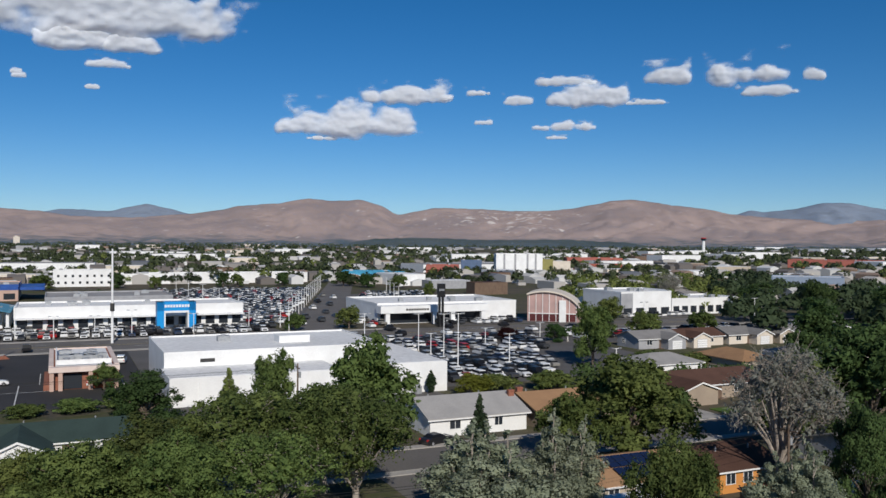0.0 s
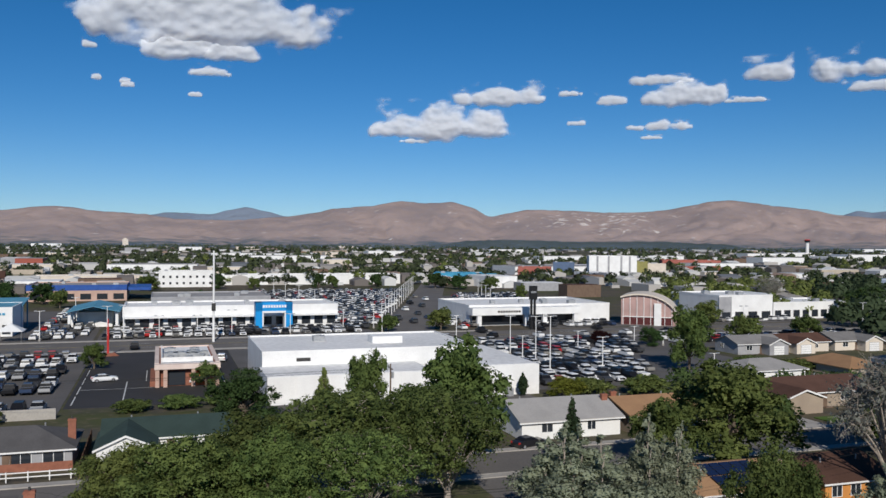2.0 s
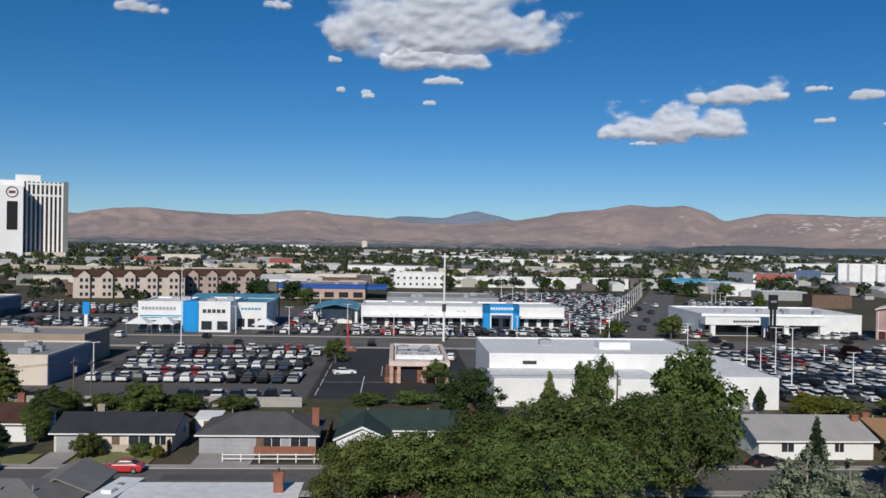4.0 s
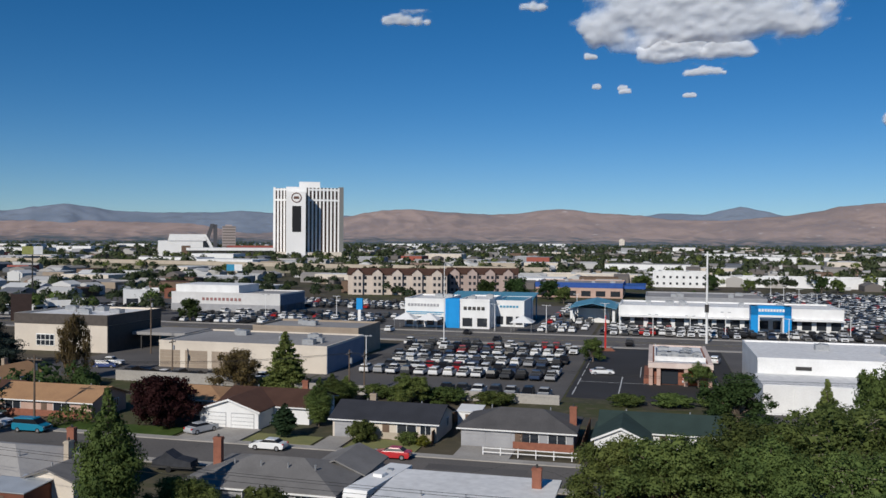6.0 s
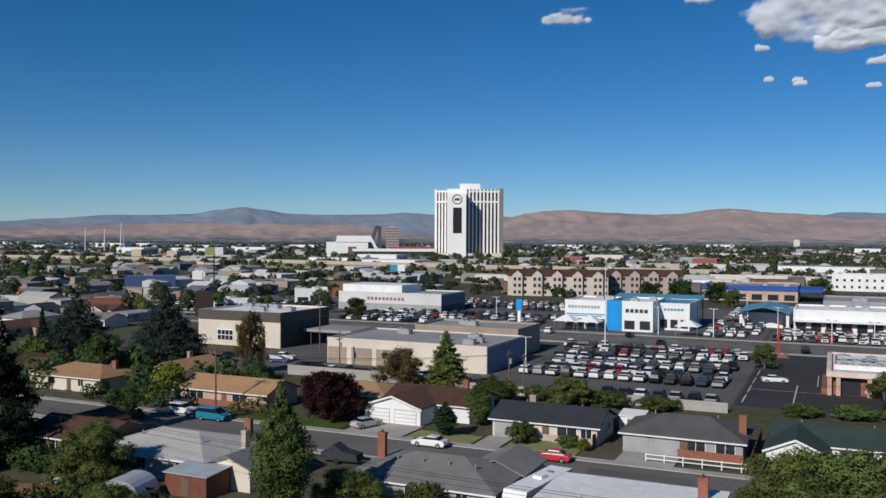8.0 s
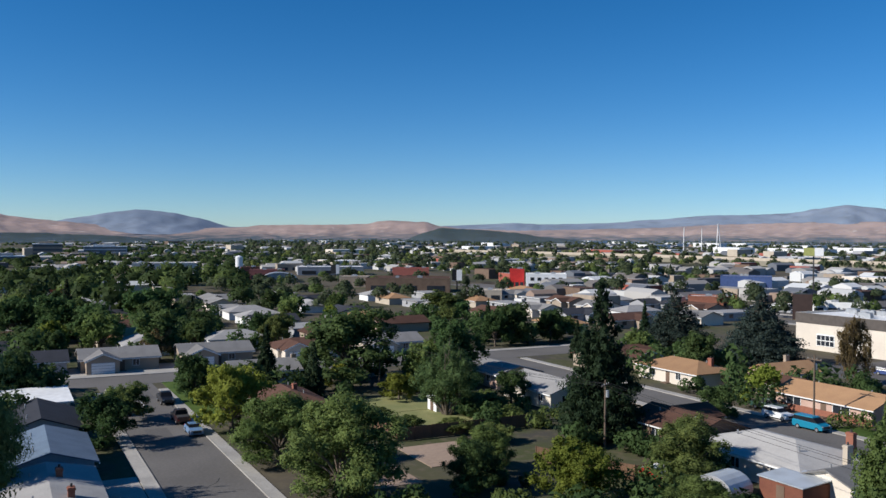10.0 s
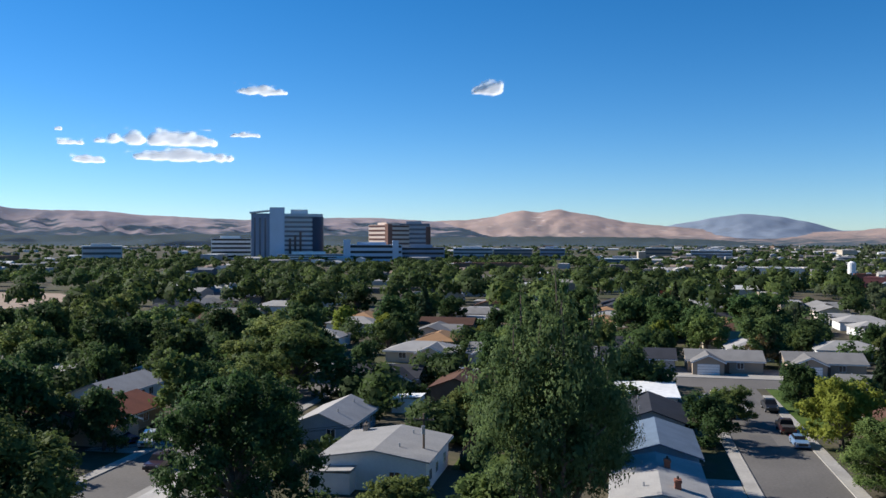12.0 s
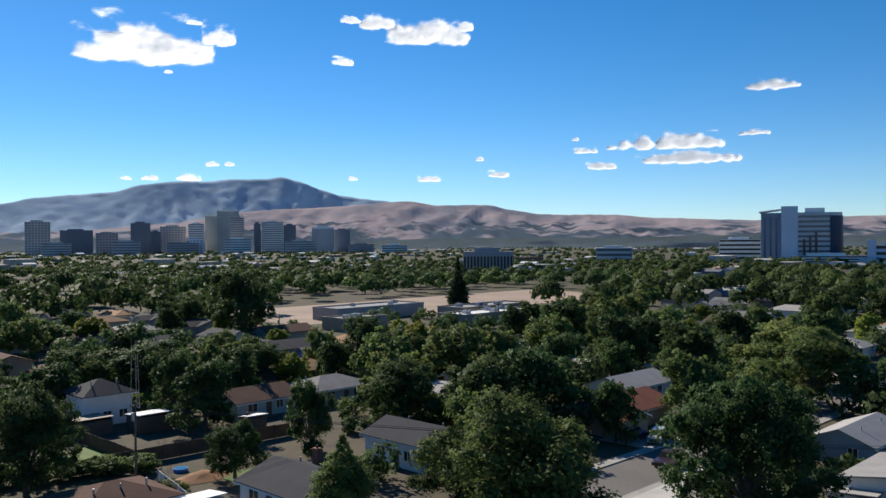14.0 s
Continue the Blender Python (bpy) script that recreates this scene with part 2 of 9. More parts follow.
def ring_sheet(name, radii, steps, height, material, smooth=True):
    """A round sheet of land; height(azimuth in degrees, radius) in metres."""
    verts = [(0, 0, height(0, 0))] if radii[0] == 0 else []
    first = len(verts)
    used = [r for r in radii if r > 0]
    for r in used:
        for k in range(steps):
            a = 360 * k / steps
            verts.append((-math.sin(radians(a)) * r, math.cos(radians(a)) * r, height(a, r)))
    faces = []
    if first:
        faces += [(0, first + (k + 1) % steps, first + k) for k in range(steps)]
    for j in range(len(used) - 1):
        for k in range(steps):
            a, b = first + j * steps + k, first + j * steps + (k + 1) % steps
            faces.append((a, b, b + steps, a + steps))
    return mesh_object(name, verts, [f[::-1] for f in faces], material, smooth)


ground = ring_sheet("ground", [0, 40, 90, 160, 300, 600, 1000, 1600, 2200, 2800, 3400, 4000, 4600, 4960], 96, lambda a, r: 0.0, ground_material())
tagged(ground, "dry valley floor of pale soil and weeds", "ground", kind="structure")


def ridge_height(line, near, far, rough):
    """Land that climbs from near to a crest at far; line: bearing and height of the crest in degrees, joined smoothly. Gullies run down the slopes."""
    az, el = np.array([p[0] for p in line], float), np.array([p[1] for p in line], float)

    def height(a, r):
        k = max(0, min(len(az) - 2, int(np.searchsorted(az, a, side="right")) - 1))
        f = min(1.0, max(0.0, (a - az[k]) / (az[k + 1] - az[k])))
        f = 0.5 * f + 0.5 * f * f * (3 - 2 * f)
        crest = el[k] + (el[k + 1] - el[k]) * f
        top = math.tan(radians(float(crest))) * far + EYE_Z
        x, y = -math.sin(radians(a)) * r, math.cos(radians(a)) * r
        s = min(1.0, (r - near) / (far - near))
        bend = 2.2 * noise.noise(Vector((x * 0.0016, y * 0.0016, 3.0)))
        gully = abs(noise.noise(Vector((a * 0.62 + bend, r * 0.0011, 9.0)))) + 0.5 * abs(noise.noise(Vector((a * 1.7 + 1.5 * bend, r * 0.003, 4.0)))) + 0.28 * abs(noise.noise(Vector((a * 4.3 + 2 * bend, r * 0.008, 2.0))))
        gully += 0.2 * noise.noise(Vector((x * 0.02, y * 0.02, 1.0)))
        z = top * s ** 1.35 * (1 - rough * (gully - 0.3) * (1 - s) ** 0.6 * (1.2 - 0.4 * s))
        z += 2.4 * noise.noise(Vector((a * 3.1, 0.5, 7.0))) * s + 1.2 * noise.noise(Vector((a * 9.0, 0.5, 8.0))) * s
        if r > far:
            z = top - 0.46 * (r - far)
        return z - 3 * (1 - s)

    return height


def range_sheet(line, near, far, rough, material, label):
    """A mountain range over the bearings of its crest line."""
    height = ridge_height(line, near, far, rough)
    a0, a1 = line[0][0], line[-1][0]
    cols = int((a1 - a0) / 0.28) + 1
    rows = list(np.linspace(near, far, 34)) + [far + 40, far + 110]
    verts = []
    for r in rows:
        for k in range(cols):
            a = a0 + (a1 - a0) * k / (cols - 1)
            verts.append((-math.sin(radians(a)) * r, math.cos(radians(a)) * r, height(a, r)))
    faces = [(j * cols + k, (j + 1) * cols + k, (j + 1) * cols + k + 1, j * cols + k + 1) for j in range(len(rows) - 1) for k in range(cols - 1)]
    return tagged(mesh_object("mountain_range", verts, faces, material, True), label, "mountains", kind="structure")


MOUNT_DRY = mountain_material("dry_mountainside", (0.39, 0.29, 0.25), (0.27, 0.212, 0.198), (0.60, 0.53, 0.48), 0.66, foot=18, rocky=(290, 4150, 420))
# far, western and foothill slopes have distance haze mixed into their base colours
MOUNT_FAR = mountain_material("hazy_far_mountainside", (0.225, 0.265, 0.325), (0.185, 0.225, 0.285), (0.28, 0.285, 0.31), 0.7)
MOUNT_RED = mountain_material("red_hillside", (0.41, 0.30, 0.255), (0.29, 0.225, 0.20), (0.50, 0.42, 0.37), foot=20)
MOUNT_HAZY = mountain_material("haze_blue_mountainside", (0.34, 0.425, 0.50), (0.225, 0.31, 0.385), (0.50, 0.50, 0.53), 0.66, foot=30)
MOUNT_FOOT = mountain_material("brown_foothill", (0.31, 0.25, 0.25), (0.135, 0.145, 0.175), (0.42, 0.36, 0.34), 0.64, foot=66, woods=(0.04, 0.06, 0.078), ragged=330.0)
MOUNT_WOOD = mountain_material("wooded_rise", (0.06, 0.075, 0.07), (0.042, 0.06, 0.058), (0.10, 0.105, 0.095), 0.7)
CREST_EAST = [(-95, 1.8), (-60, 2.3), (-40, 1.8), (-30, 1.4), (-24.6, 1.3), (-22, 1.42), (-18.7, 1.7), (-17, 2.06), (-15.3, 2.26), (-13.7, 2.52), (-12.4, 2.69), (-11.2, 2.62), (-9.9, 2.37), (-8.4, 2.07), (-6.6, 1.93), (-4.35, 1.93), (-2.5, 2.05), (0.5, 2.1), (1.7, 1.88), (3.0, 1.62), (4.25, 2.25), (5.5, 2.6), (6.5, 2.54), (7.5, 2.5), (8.9, 2.63),
              (11, 2.28), (13.3, 2.1), (14.6, 1.78), (16.6, 1.5), (20, 1.25), (23.3, 1.28), (25.2, 1.56), (27.6, 1.68), (30.4, 1.98), (31.3, 1.92), (33.4, 1.64), (35.1, 1.6), (38.2, 1.74), (40.2, 1.9), (42, 1.84), (43.3, 1.64), (44.4, 1.4), (47, 0.9), (50, 0.5), (54, -0.3)]
CREST_BACK = [(-40, 1.9), (-30, 1.8), (-27.3, 1.97), (-25.2, 2.38), (-24, 2.42), (-22, 2.0), (-20.4, 1.86), (-19.7, 1.99), (-18, 1.4), (-10, 0.5), (10, 0.5), (14, 1.2), (16.6, 1.55), (17.7, 1.84), (19, 2.12), (20.1, 1.92), (21.2, 1.62), (22.8, 1.68), (23.9, 1.7), (25.2, 1.5), (28, 1.2), (33, 1.2), (45, 1.45), (49.4, 1.56), (51.3, 1.69),
              (53, 1.56), (56.9, 1.5), (59.2, 1.58), (60.5, 1.78), (61.9, 1.96), (63.5, 1.74), (65, 1.48), (67, 1.38), (69.8, 1.36), (73.4, 1.08), (76.4, 0.85), (80.2, 0.77), (82.4, 0.85), (84, 0.76), (90, 0.5), (100.9, 0.5), (103.1, 1.1), (104.6, 1.4), (106.6, 1.56), (108.2, 1.36), (109.6, 1.08), (111.8, 0.74), (118, 0.3), (150, 0.5), (160, 2.0)]
CREST_NORTH = [(44, -0.4), (50, 0.5), (55, 0.85), (62, 0.95), (68, 0.8), (75, 0.5), (82, 0.35), (85.5, 0.45), (87.2, 0.6), (88.2, 0.9), (90.6, 0.98), (91.3, 0.93), (92.2, 0.73), (95.5, 0.68), (99.2, 0.62), (100, 0.48), (106, 0.3), (111.8, 0.82), (113.8, 1.06), (114.8, 1.26), (116, 1.52), (116.9, 1.64), (118.2, 1.91), (119.6, 1.7), (120.6, 1.84), (121.3, 1.72), (122.7, 1.38), (124.1, 1.2), (127.3, 1.08), (130, 0.9), (138.8, 0.6), (145, 0.2)]
CREST_FOOT = [(122, 0.7), (125, 1.0), (128, 1.19), (130.2, 1.33), (134, 1.3), (138.9, 1.15), (141.8, 1.26), (145.1, 1.4), (147.4, 1.62), (150.4, 1.64), (152.3, 1.71), (154.2, 2.0), (155.6, 2.34), (157.4, 2.36), (159.2, 2.34), (160.9, 2.64), (161.9, 2.61), (163.8, 2.44), (165.6, 2.3), (168.6, 2.15), (171.5, 2.0), (173.6, 1.76), (176, 1.4), (182, 0.9), (190, 0.6), (200, 0.4)]
CREST_WEST = [(150, 0.2), (158, 1.5), (162.7, 2.68), (163.8, 2.78), (165.6, 3.02), (166.7, 3.38), (168.2, 3.93), (169.3, 4.22), (170.6, 4.08), (172.5, 4.08), (174, 3.89), (176, 3.9), (178.1, 3.65), (179.7, 3.17), (182, 2.97), (184.2, 2.76), (186, 2.37), (195, 2.0), (210, 2.3), (230, 2.6), (245, 2.3), (259, 1.9)]
CREST_WOOD = [(-14, -0.45), (-12, -0.08), (-8, 0.04), (-3, 0.0), (2, 0.1), (4.5, 0.02), (6, -0.2), (8, -0.5), (20, -0.5), (30, -0.5), (76, -0.5), (80, -0.1), (82.4, 0.22), (85, 0.42), (87.2, 0.5), (88.6, 0.1), (90, -0.5), (104, -0.5), (108, -0.1), (113, 0.06), (120, 0.12), (126, 0.02), (133, 0.1), (141, 0.22), (148, 0.1), (156, 0.16), (166, 0.0), (176, 0.05), (190, -0.1), (200, -0.4)]
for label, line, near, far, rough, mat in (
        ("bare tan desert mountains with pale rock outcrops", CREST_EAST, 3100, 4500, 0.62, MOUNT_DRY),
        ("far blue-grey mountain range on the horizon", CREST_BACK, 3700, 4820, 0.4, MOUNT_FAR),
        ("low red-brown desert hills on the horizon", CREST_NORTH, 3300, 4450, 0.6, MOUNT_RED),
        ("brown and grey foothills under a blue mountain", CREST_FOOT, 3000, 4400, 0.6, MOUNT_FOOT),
        ("long blue-grey mountain above brown foothills", CREST_WEST, 3900, 4750, 0.5, MOUNT_HAZY),
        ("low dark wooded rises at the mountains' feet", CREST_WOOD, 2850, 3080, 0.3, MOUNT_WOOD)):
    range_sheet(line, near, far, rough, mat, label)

# two added see-through shells stand in for haze in the far air, all the way round
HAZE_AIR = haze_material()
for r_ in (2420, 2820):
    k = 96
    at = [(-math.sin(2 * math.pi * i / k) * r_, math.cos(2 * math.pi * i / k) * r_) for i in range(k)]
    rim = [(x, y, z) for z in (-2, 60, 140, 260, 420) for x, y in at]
    tagged(mesh_object("haze", rim, [(j * k + i, j * k + (i + 1) % k, (j + 1) * k + (i + 1) % k, (j + 1) * k + i) for j in range(4) for i in range(k)], HAZE_AIR, True), "thin pale blue shell that stands in for valley haze", "haze", kind="structure")

CLOUD = cloud_material()


def cloud(az, el, wide, high, far=4300.0):
    """A heap of vapour puffs on a flat base, its size in degrees of sky; thickness is stored at each point."""
    g = random.Random(round(az * 100 + el * 10))
    base = -0.36 * high
    puffs = []
    count = max(3, round(2.2 * wide / high))
    for k in range(count):
        x = (-0.5 + (k + 0.5) / count + g.uniform(-0.06, 0.06)) * wide * 0.86
        arch = math.sqrt(max(0.05, 1 - (2 * x / wide) ** 2))
        rz = high * g.uniform(0.3, 0.62) * arch
        puffs.append((x, base + rz * 0.5, max(rz * g.uniform(1.1, 1.7), 0.72 * wide / count), rz))
    nx, nz = min(150, max(22, int(wide * 12))), min(56, max(14, int(high * 16)))
    reach_x, reach_z = wide * 0.62, high * 0.72
    metre = far * radians(1)
    verts, thick = [], []
    for j in range(nz + 1):
        for i in range(nx + 1):
            x, z = reach_x * (2 * i / nx - 1), reach_z * (2 * j / nz - 1)
            wob = 0.1 * high * noise.noise(Vector((x * 1.3, z * 1.3, az)))
            d = sum(max(0.0, 1.15 - ((x + wob - px) / rx) ** 2 - ((z + wob - pz) / rz) ** 2) ** 2 for px, pz, rx, rz in puffs) ** 0.5
            if z < base:
                d -= 2.6 * (base - z) / high
            grain = min(3.2, 1.5 / high ** 0.5)
            d += 0.62 * noise.fractal(Vector((x * grain * 0.7, z * grain * 1.5, az)), 1.1, 2.1, 5) - 0.12
            edge = max((abs(x) / reach_x - 0.8) / 0.2, (abs(z) / reach_z - 0.8) / 0.2, 0)
            d = 1 - math.exp(-1.1 * max(0.0, d - edge))
            lump = noise.fractal(Vector((x * grain * 1.6, z * grain * 2.2, az + 5)), 1.0, 2.1, 4)
            y = -min(high, 3.2) * metre * d * (0.3 + 0.07 * min(1.0, high / 1.5) * lump)
            verts.append((x * metre, y, z * metre))
            thick.append(d)
    w = nx + 1
    faces = [(j * w + i, j * w + i + 1, (j + 1) * w + i + 1, (j + 1) * w + i) for j in range(nz) for i in range(nx)]
    faces = [f for f in faces if max(thick[i] for i in f) > 0.02]
    used = sorted({i for f in faces for i in f})
    slot = {i: k for k, i in enumerate(used)}
    ob = mesh_object("cloud", [verts[i] for i in used], [tuple(slot[i] for i in f) for f in faces], CLOUD, True)
    store = ob.data.attributes.new("thickness", "FLOAT", "POINT")
    store.data.foreach_set("value", [thick[i] for i in used])
    r = far * math.cos(radians(el))
    ob.matrix_world = Matrix.Translation((-math.sin(radians(az)) * r, math.cos(radians(az)) * r, EYE_Z + far * math.sin(radians(el)))) @ pose(0, 0, 0, el, 0, az)
    return tagged(ob, "white fair-weather cloud with a flat grey base", "cloud", group="clouds", kind="structure")


# bearing, height, width and depth of each cloud, in degrees
for spot in ((2.63, 9.69, 6.3, 1.5), (6.34, 7.92, 9.9, 2.4), (-8.03, 10.47, 4.5, 0.83), (-9.4, 9.51, 5.0, 1.6), (-8.02, 7.55, 4.8, 0.75), (-14.46, 10.7, 2.9, 1.5), (-19.3, 10.76, 5.0, 2.1), (-20.61, 9.41, 3.7, 0.8),
             (21.28, 14.76, 16.4, 5.3), (23.34, 12.36, 4.2, 2.2), (20.01, 12.22, 3.6, 1.9), (21.35, 10.72, 2.7, 0.75), (40.63, 14.26, 3.2, 1.0), (32.28, 15.2, 1.7, 1.1)):
    cloud(*spot)
# scraps of vapour round them
for spot in ((-2.22, 9.76, 1.7, 0.55), (-4.92, 9.21, 2.0, 0.7), (-13.09, 8.97, 2.9, 0.43), (-23.26, 10.19, 1.2, 0.74), (-2.61, 7.84, 1.2, 0.5), (26.31, 9.64, 0.8, 0.5), (8.01, 6.67, 2.3, 0.4), (-7.47, 6.79, 1.4, 0.3), (28.13, 9.93, 0.55, 0.4), (26.47, 9.82, 0.65, 0.42), (22.24, 9.21, 0.85, 0.36), (28.52, 11.86, 0.83, 0.54)):
    cloud(*spot)
for spot in ((122.92, 9.95, 1.95, 1.1), (137.78, 9.52, 3.4, 0.7), (144.21, 6.29, 7.6, 1.05), (142.91, 5.27, 6.8, 0.85), (138.82, 6.64, 2.1, 0.38), (149.3, 5.83, 1.7, 0.38), (148.3, 4.84, 2.1, 0.52), (149.97, 6.59, 0.42, 0.24), (155.11, 4.41, 1.45, 0.48), (159.65, 4.13, 1.5, 0.46), (156.28, 5.4, 0.5, 0.3)):
    cloud(*spot)
for spot in ((177.79, 12.55, 8.4, 3.0), (173.3, 13.1, 2.0, 1.3), (159.75, 13.62, 5.5, 1.7), (157.15, 13.99, 0.9, 0.75), (162.97, 14.26, 2.2, 1.0), (164.8, 14.36, 1.35, 0.5), (165.34, 11.73, 1.35, 0.6), (174.77, 13.79, 1.0, 0.3), (176.38, 10.76, 0.5, 0.3), (175.24, 4.16, 1.6, 0.5), (177.57, 4.12, 1.0, 0.36), (173.7, 5.05, 0.9, 0.36),
             (172.68, 5.06, 0.6, 0.3), (164.7, 4.16, 0.55, 0.3), (178.97, 4.06, 0.75, 0.25)):
    cloud(*spot)

# ---- building kit ----
GRID = 24.3  # the streets' bearing
GC, GS = math.cos(radians(GRID)), math.sin(radians(GRID))


def street(u, n, z=0.0, turn=0.0, size=(1, 1, 1)):
    """The pose of a place u along the streets and n across them."""
    return pose(u * GC - n * GS, u * GS + n * GC, z, 0, 0, GRID + turn) @ Matrix.Diagonal((*size, 1))


def polar(az, r, z=0.0, turn=0.0, size=(1, 1, 1)):
    """The pose of a far place by bearing and distance, its front towards the middle."""
    return pose(-math.sin(radians(az)) * r, math.cos(radians(az)) * r, z, 0, 0, az + turn) @ Matrix.Diagonal((*size, 1))


class Shape:
    """Vertices and faces of one part."""

    def __init__(self):
        self.v, self.f = [], []

    def add(self, verts, faces):
        k = len(self.v)
        self.v += [tuple(p) for p in verts]
        self.f += [tuple(i + k for i in face) for face in faces]
        return self

    def box(self, x0, y0, z0, x1, y1, z1):
        return self.add([(x0, y0, z0), (x1, y0, z0), (x1, y1, z0), (x0, y1, z0), (x0, y0, z1), (x1, y0, z1), (x1, y1, z1), (x0, y1, z1)],
                        [(3, 2, 1, 0), (4, 5, 6, 7), (0, 1, 5, 4), (1, 2, 6, 5), (2, 3, 7, 6), (3, 0, 4, 7)])

    def prism(self, outline, along):
        """A flat outline (in turn, seen from the side that along points away from) pushed along a vector."""
        k, a = len(outline), Vector(along)
        v = [Vector(p) for p in outline]
        return self.add(v + [p + a for p in v], [tuple(range(k))[::-1], tuple(range(k, 2 * k))] + [(i, (i + 1) % k, k + (i + 1) % k, k + i) for i in range(k)])

    def strip(self, line, along, thick):
        """A bent sheet in one piece: a line pushed along a vector, with its thickness upwards."""
        n, a, up = len(line), Vector(along), Vector((0, 0, thick))
        low = [Vector(p) for p in line]
        v = low + [p + a for p in low] + [p + up for p in low] + [p + a + up for p in low]
        f = [(0, n, 3 * n, 2 * n), (n - 1, 3 * n - 1, 4 * n - 1, 2 * n - 1)]
        for i in range(n - 1):
            f += [(i, i + 1, n + i + 1, n + i), (2 * n + i, 3 * n + i, 3 * n + i + 1, 2 * n + i + 1), (i, 2 * n + i, 2 * n + i + 1, i + 1), (n + i, n + i + 1, 3 * n + i + 1, 3 * n + i)]
        return self.add(v, f)

    def tube(self, p, q, r0, r1, k=6):
        p, q = Vector(p), Vector(q)
        w = (q - p).normalized()
        s = w.orthogonal().normalized()
        t = w.cross(s)
        ring = [(math.cos(2 * math.pi * i / k), math.sin(2 * math.pi * i / k)) for i in range(k)]
        v = [p + (s * c + t * d) * r0 for c, d in ring] + [q + (s * c + t * d) * r1 for c, d in ring]
        return self.add(v, [(i, (i + 1) % k, k + (i + 1) % k, k + i) for i in range(k)] + [tuple(range(k))[::-1], tuple(range(k, 2 * k))])

    def mesh(self, name, material, smooth=False):
        me = bpy.data.meshes.new(name)
        me.from_pydata(self.v, [], self.f)
        me.materials.append(material)
        if smooth:
            me.shade_smooth()
        return me


def part(name, shape, material, parent, label="", smooth=False):
    ob = new(name, shape.mesh(name, material, smooth))
    ob.parent = parent
    if label:
        ob["label"] = label
    return ob


def thing(name, m, label, category, group="", kind=""):
    ob = new(name)
    ob.empty_display_size = 0.2
    ob.matrix_world = m
    ob.matrix_basis = m
    return tagged(ob, label, category, group, kind)


def single(name, shape, material, m, label, category, group="", kind="", smooth=False):
    """A thing that is one plain piece."""
    ob = new(name, shape.mesh(name, material, smooth))
    ob.matrix_basis = m
    return tagged(ob, label, category, group, kind)


# plain materials
ASPHALT = surface("street_asphalt", (0.15, 0.138, 0.127), 0.92, (0.112, 0.103, 0.095), 0.12, 3.0, 0.3, 0.2, coords="World")
ASPHALT_NEW = surface("lot_asphalt", (0.12, 0.112, 0.106), 0.9, (0.09, 0.084, 0.08), 0.1, 3.0, 0.4, 0.2, coords="World")
ASPHALT_BLACK = surface("sealed_asphalt", (0.043, 0.040, 0.039), 0.85, (0.032, 0.030, 0.029), 0.1, 3.0, 0.4, 0.2, coords="World")
CONCRETE = surface("pale_concrete", (0.40, 0.375, 0.34), 0.9, (0.30, 0.28, 0.255), 0.25, 4.0, 0.4, 0.1, coords="World")
LAWN = leafy("mown_lawn", (0.055, 0.095, 0.02), (0.13, 0.18, 0.045), 0.35, 0.8, 0.0)
DRYLAWN = surface("dry_lawn", (0.25, 0.235, 0.095), 0.95, (0.16, 0.18, 0.065), 0.3, 6.0, 0.3, 0.3, coords="World")
DIRT = surface("bare_dirt", (0.36, 0.26, 0.19), 0.95, (0.27, 0.195, 0.145), 0.05, 1.5, 0.4, 0.2, coords="World")
PAINT = surface("road_paint", (0.62, 0.62, 0.60), 0.8, None, 2.0)
WHITE = surface("white_paint", (0.80, 0.80, 0.785), 0.6, (0.71, 0.705, 0.69), 0.3)
CREAM = surface("cream_stucco", (0.67, 0.595, 0.50), 0.85, (0.60, 0.53, 0.445), 0.3, bump=0.2)
BEIGE = surface("beige_stucco", (0.48, 0.41, 0.32), 0.85, (0.41, 0.35, 0.28), 0.3, bump=0.2)
TANW = surface("tan_stucco", (0.36, 0.29, 0.22), 0.85, (0.30, 0.24, 0.185), 0.3, bump=0.2)
BLUEW = surface("blue_siding", (0.22, 0.33, 0.42), 0.7, (0.18, 0.27, 0.35), 0.4)
TEALW = surface("pale_green_siding", (0.36, 0.46, 0.44), 0.7, (0.30, 0.39, 0.38), 0.4)
GREYW = surface("grey_siding", (0.36, 0.36, 0.37), 0.75, (0.29, 0.29, 0.30), 0.4)
BROWNW = surface("brown_siding", (0.17, 0.115, 0.08), 0.8, (0.13, 0.085, 0.06), 0.4)
ORANGEW = surface("orange_stucco", (0.62, 0.27, 0.07), 0.8, (0.52, 0.22, 0.06), 0.4)
PINKW = surface("pink_stucco", (0.52, 0.36, 0.29), 0.85, (0.46, 0.31, 0.25), 0.4)
BRICK = surface("red_brick", (0.30, 0.12, 0.075), 0.85, (0.22, 0.085, 0.055), 1.5, 9.0, 0.3, 0.3)
SHINGLE_GREY = surface("grey_shingle", (0.235, 0.226, 0.218), 0.92, (0.18, 0.172, 0.165), 0.4, 7.0, 0.3, 0.4, each=0.14, spec=0.12)
SHINGLE_PALE = surface("pale_shingle", (0.37, 0.355, 0.34), 0.9, (0.30, 0.29, 0.28), 0.4, 7.0, 0.3, 0.3, each=0.12, spec=0.12)
SHINGLE_SLATE = surface("slate_grey_shingle", (0.115, 0.11, 0.11), 0.92, (0.085, 0.082, 0.082), 0.4, 7.0, 0.3, 0.4, spec=0.12)
SHINGLE_LIGHT = surface("light_grey_shingle", (0.46, 0.44, 0.41), 0.92, (0.39, 0.37, 0.35), 0.4, 7.0, 0.3, 0.3, spec=0.12)
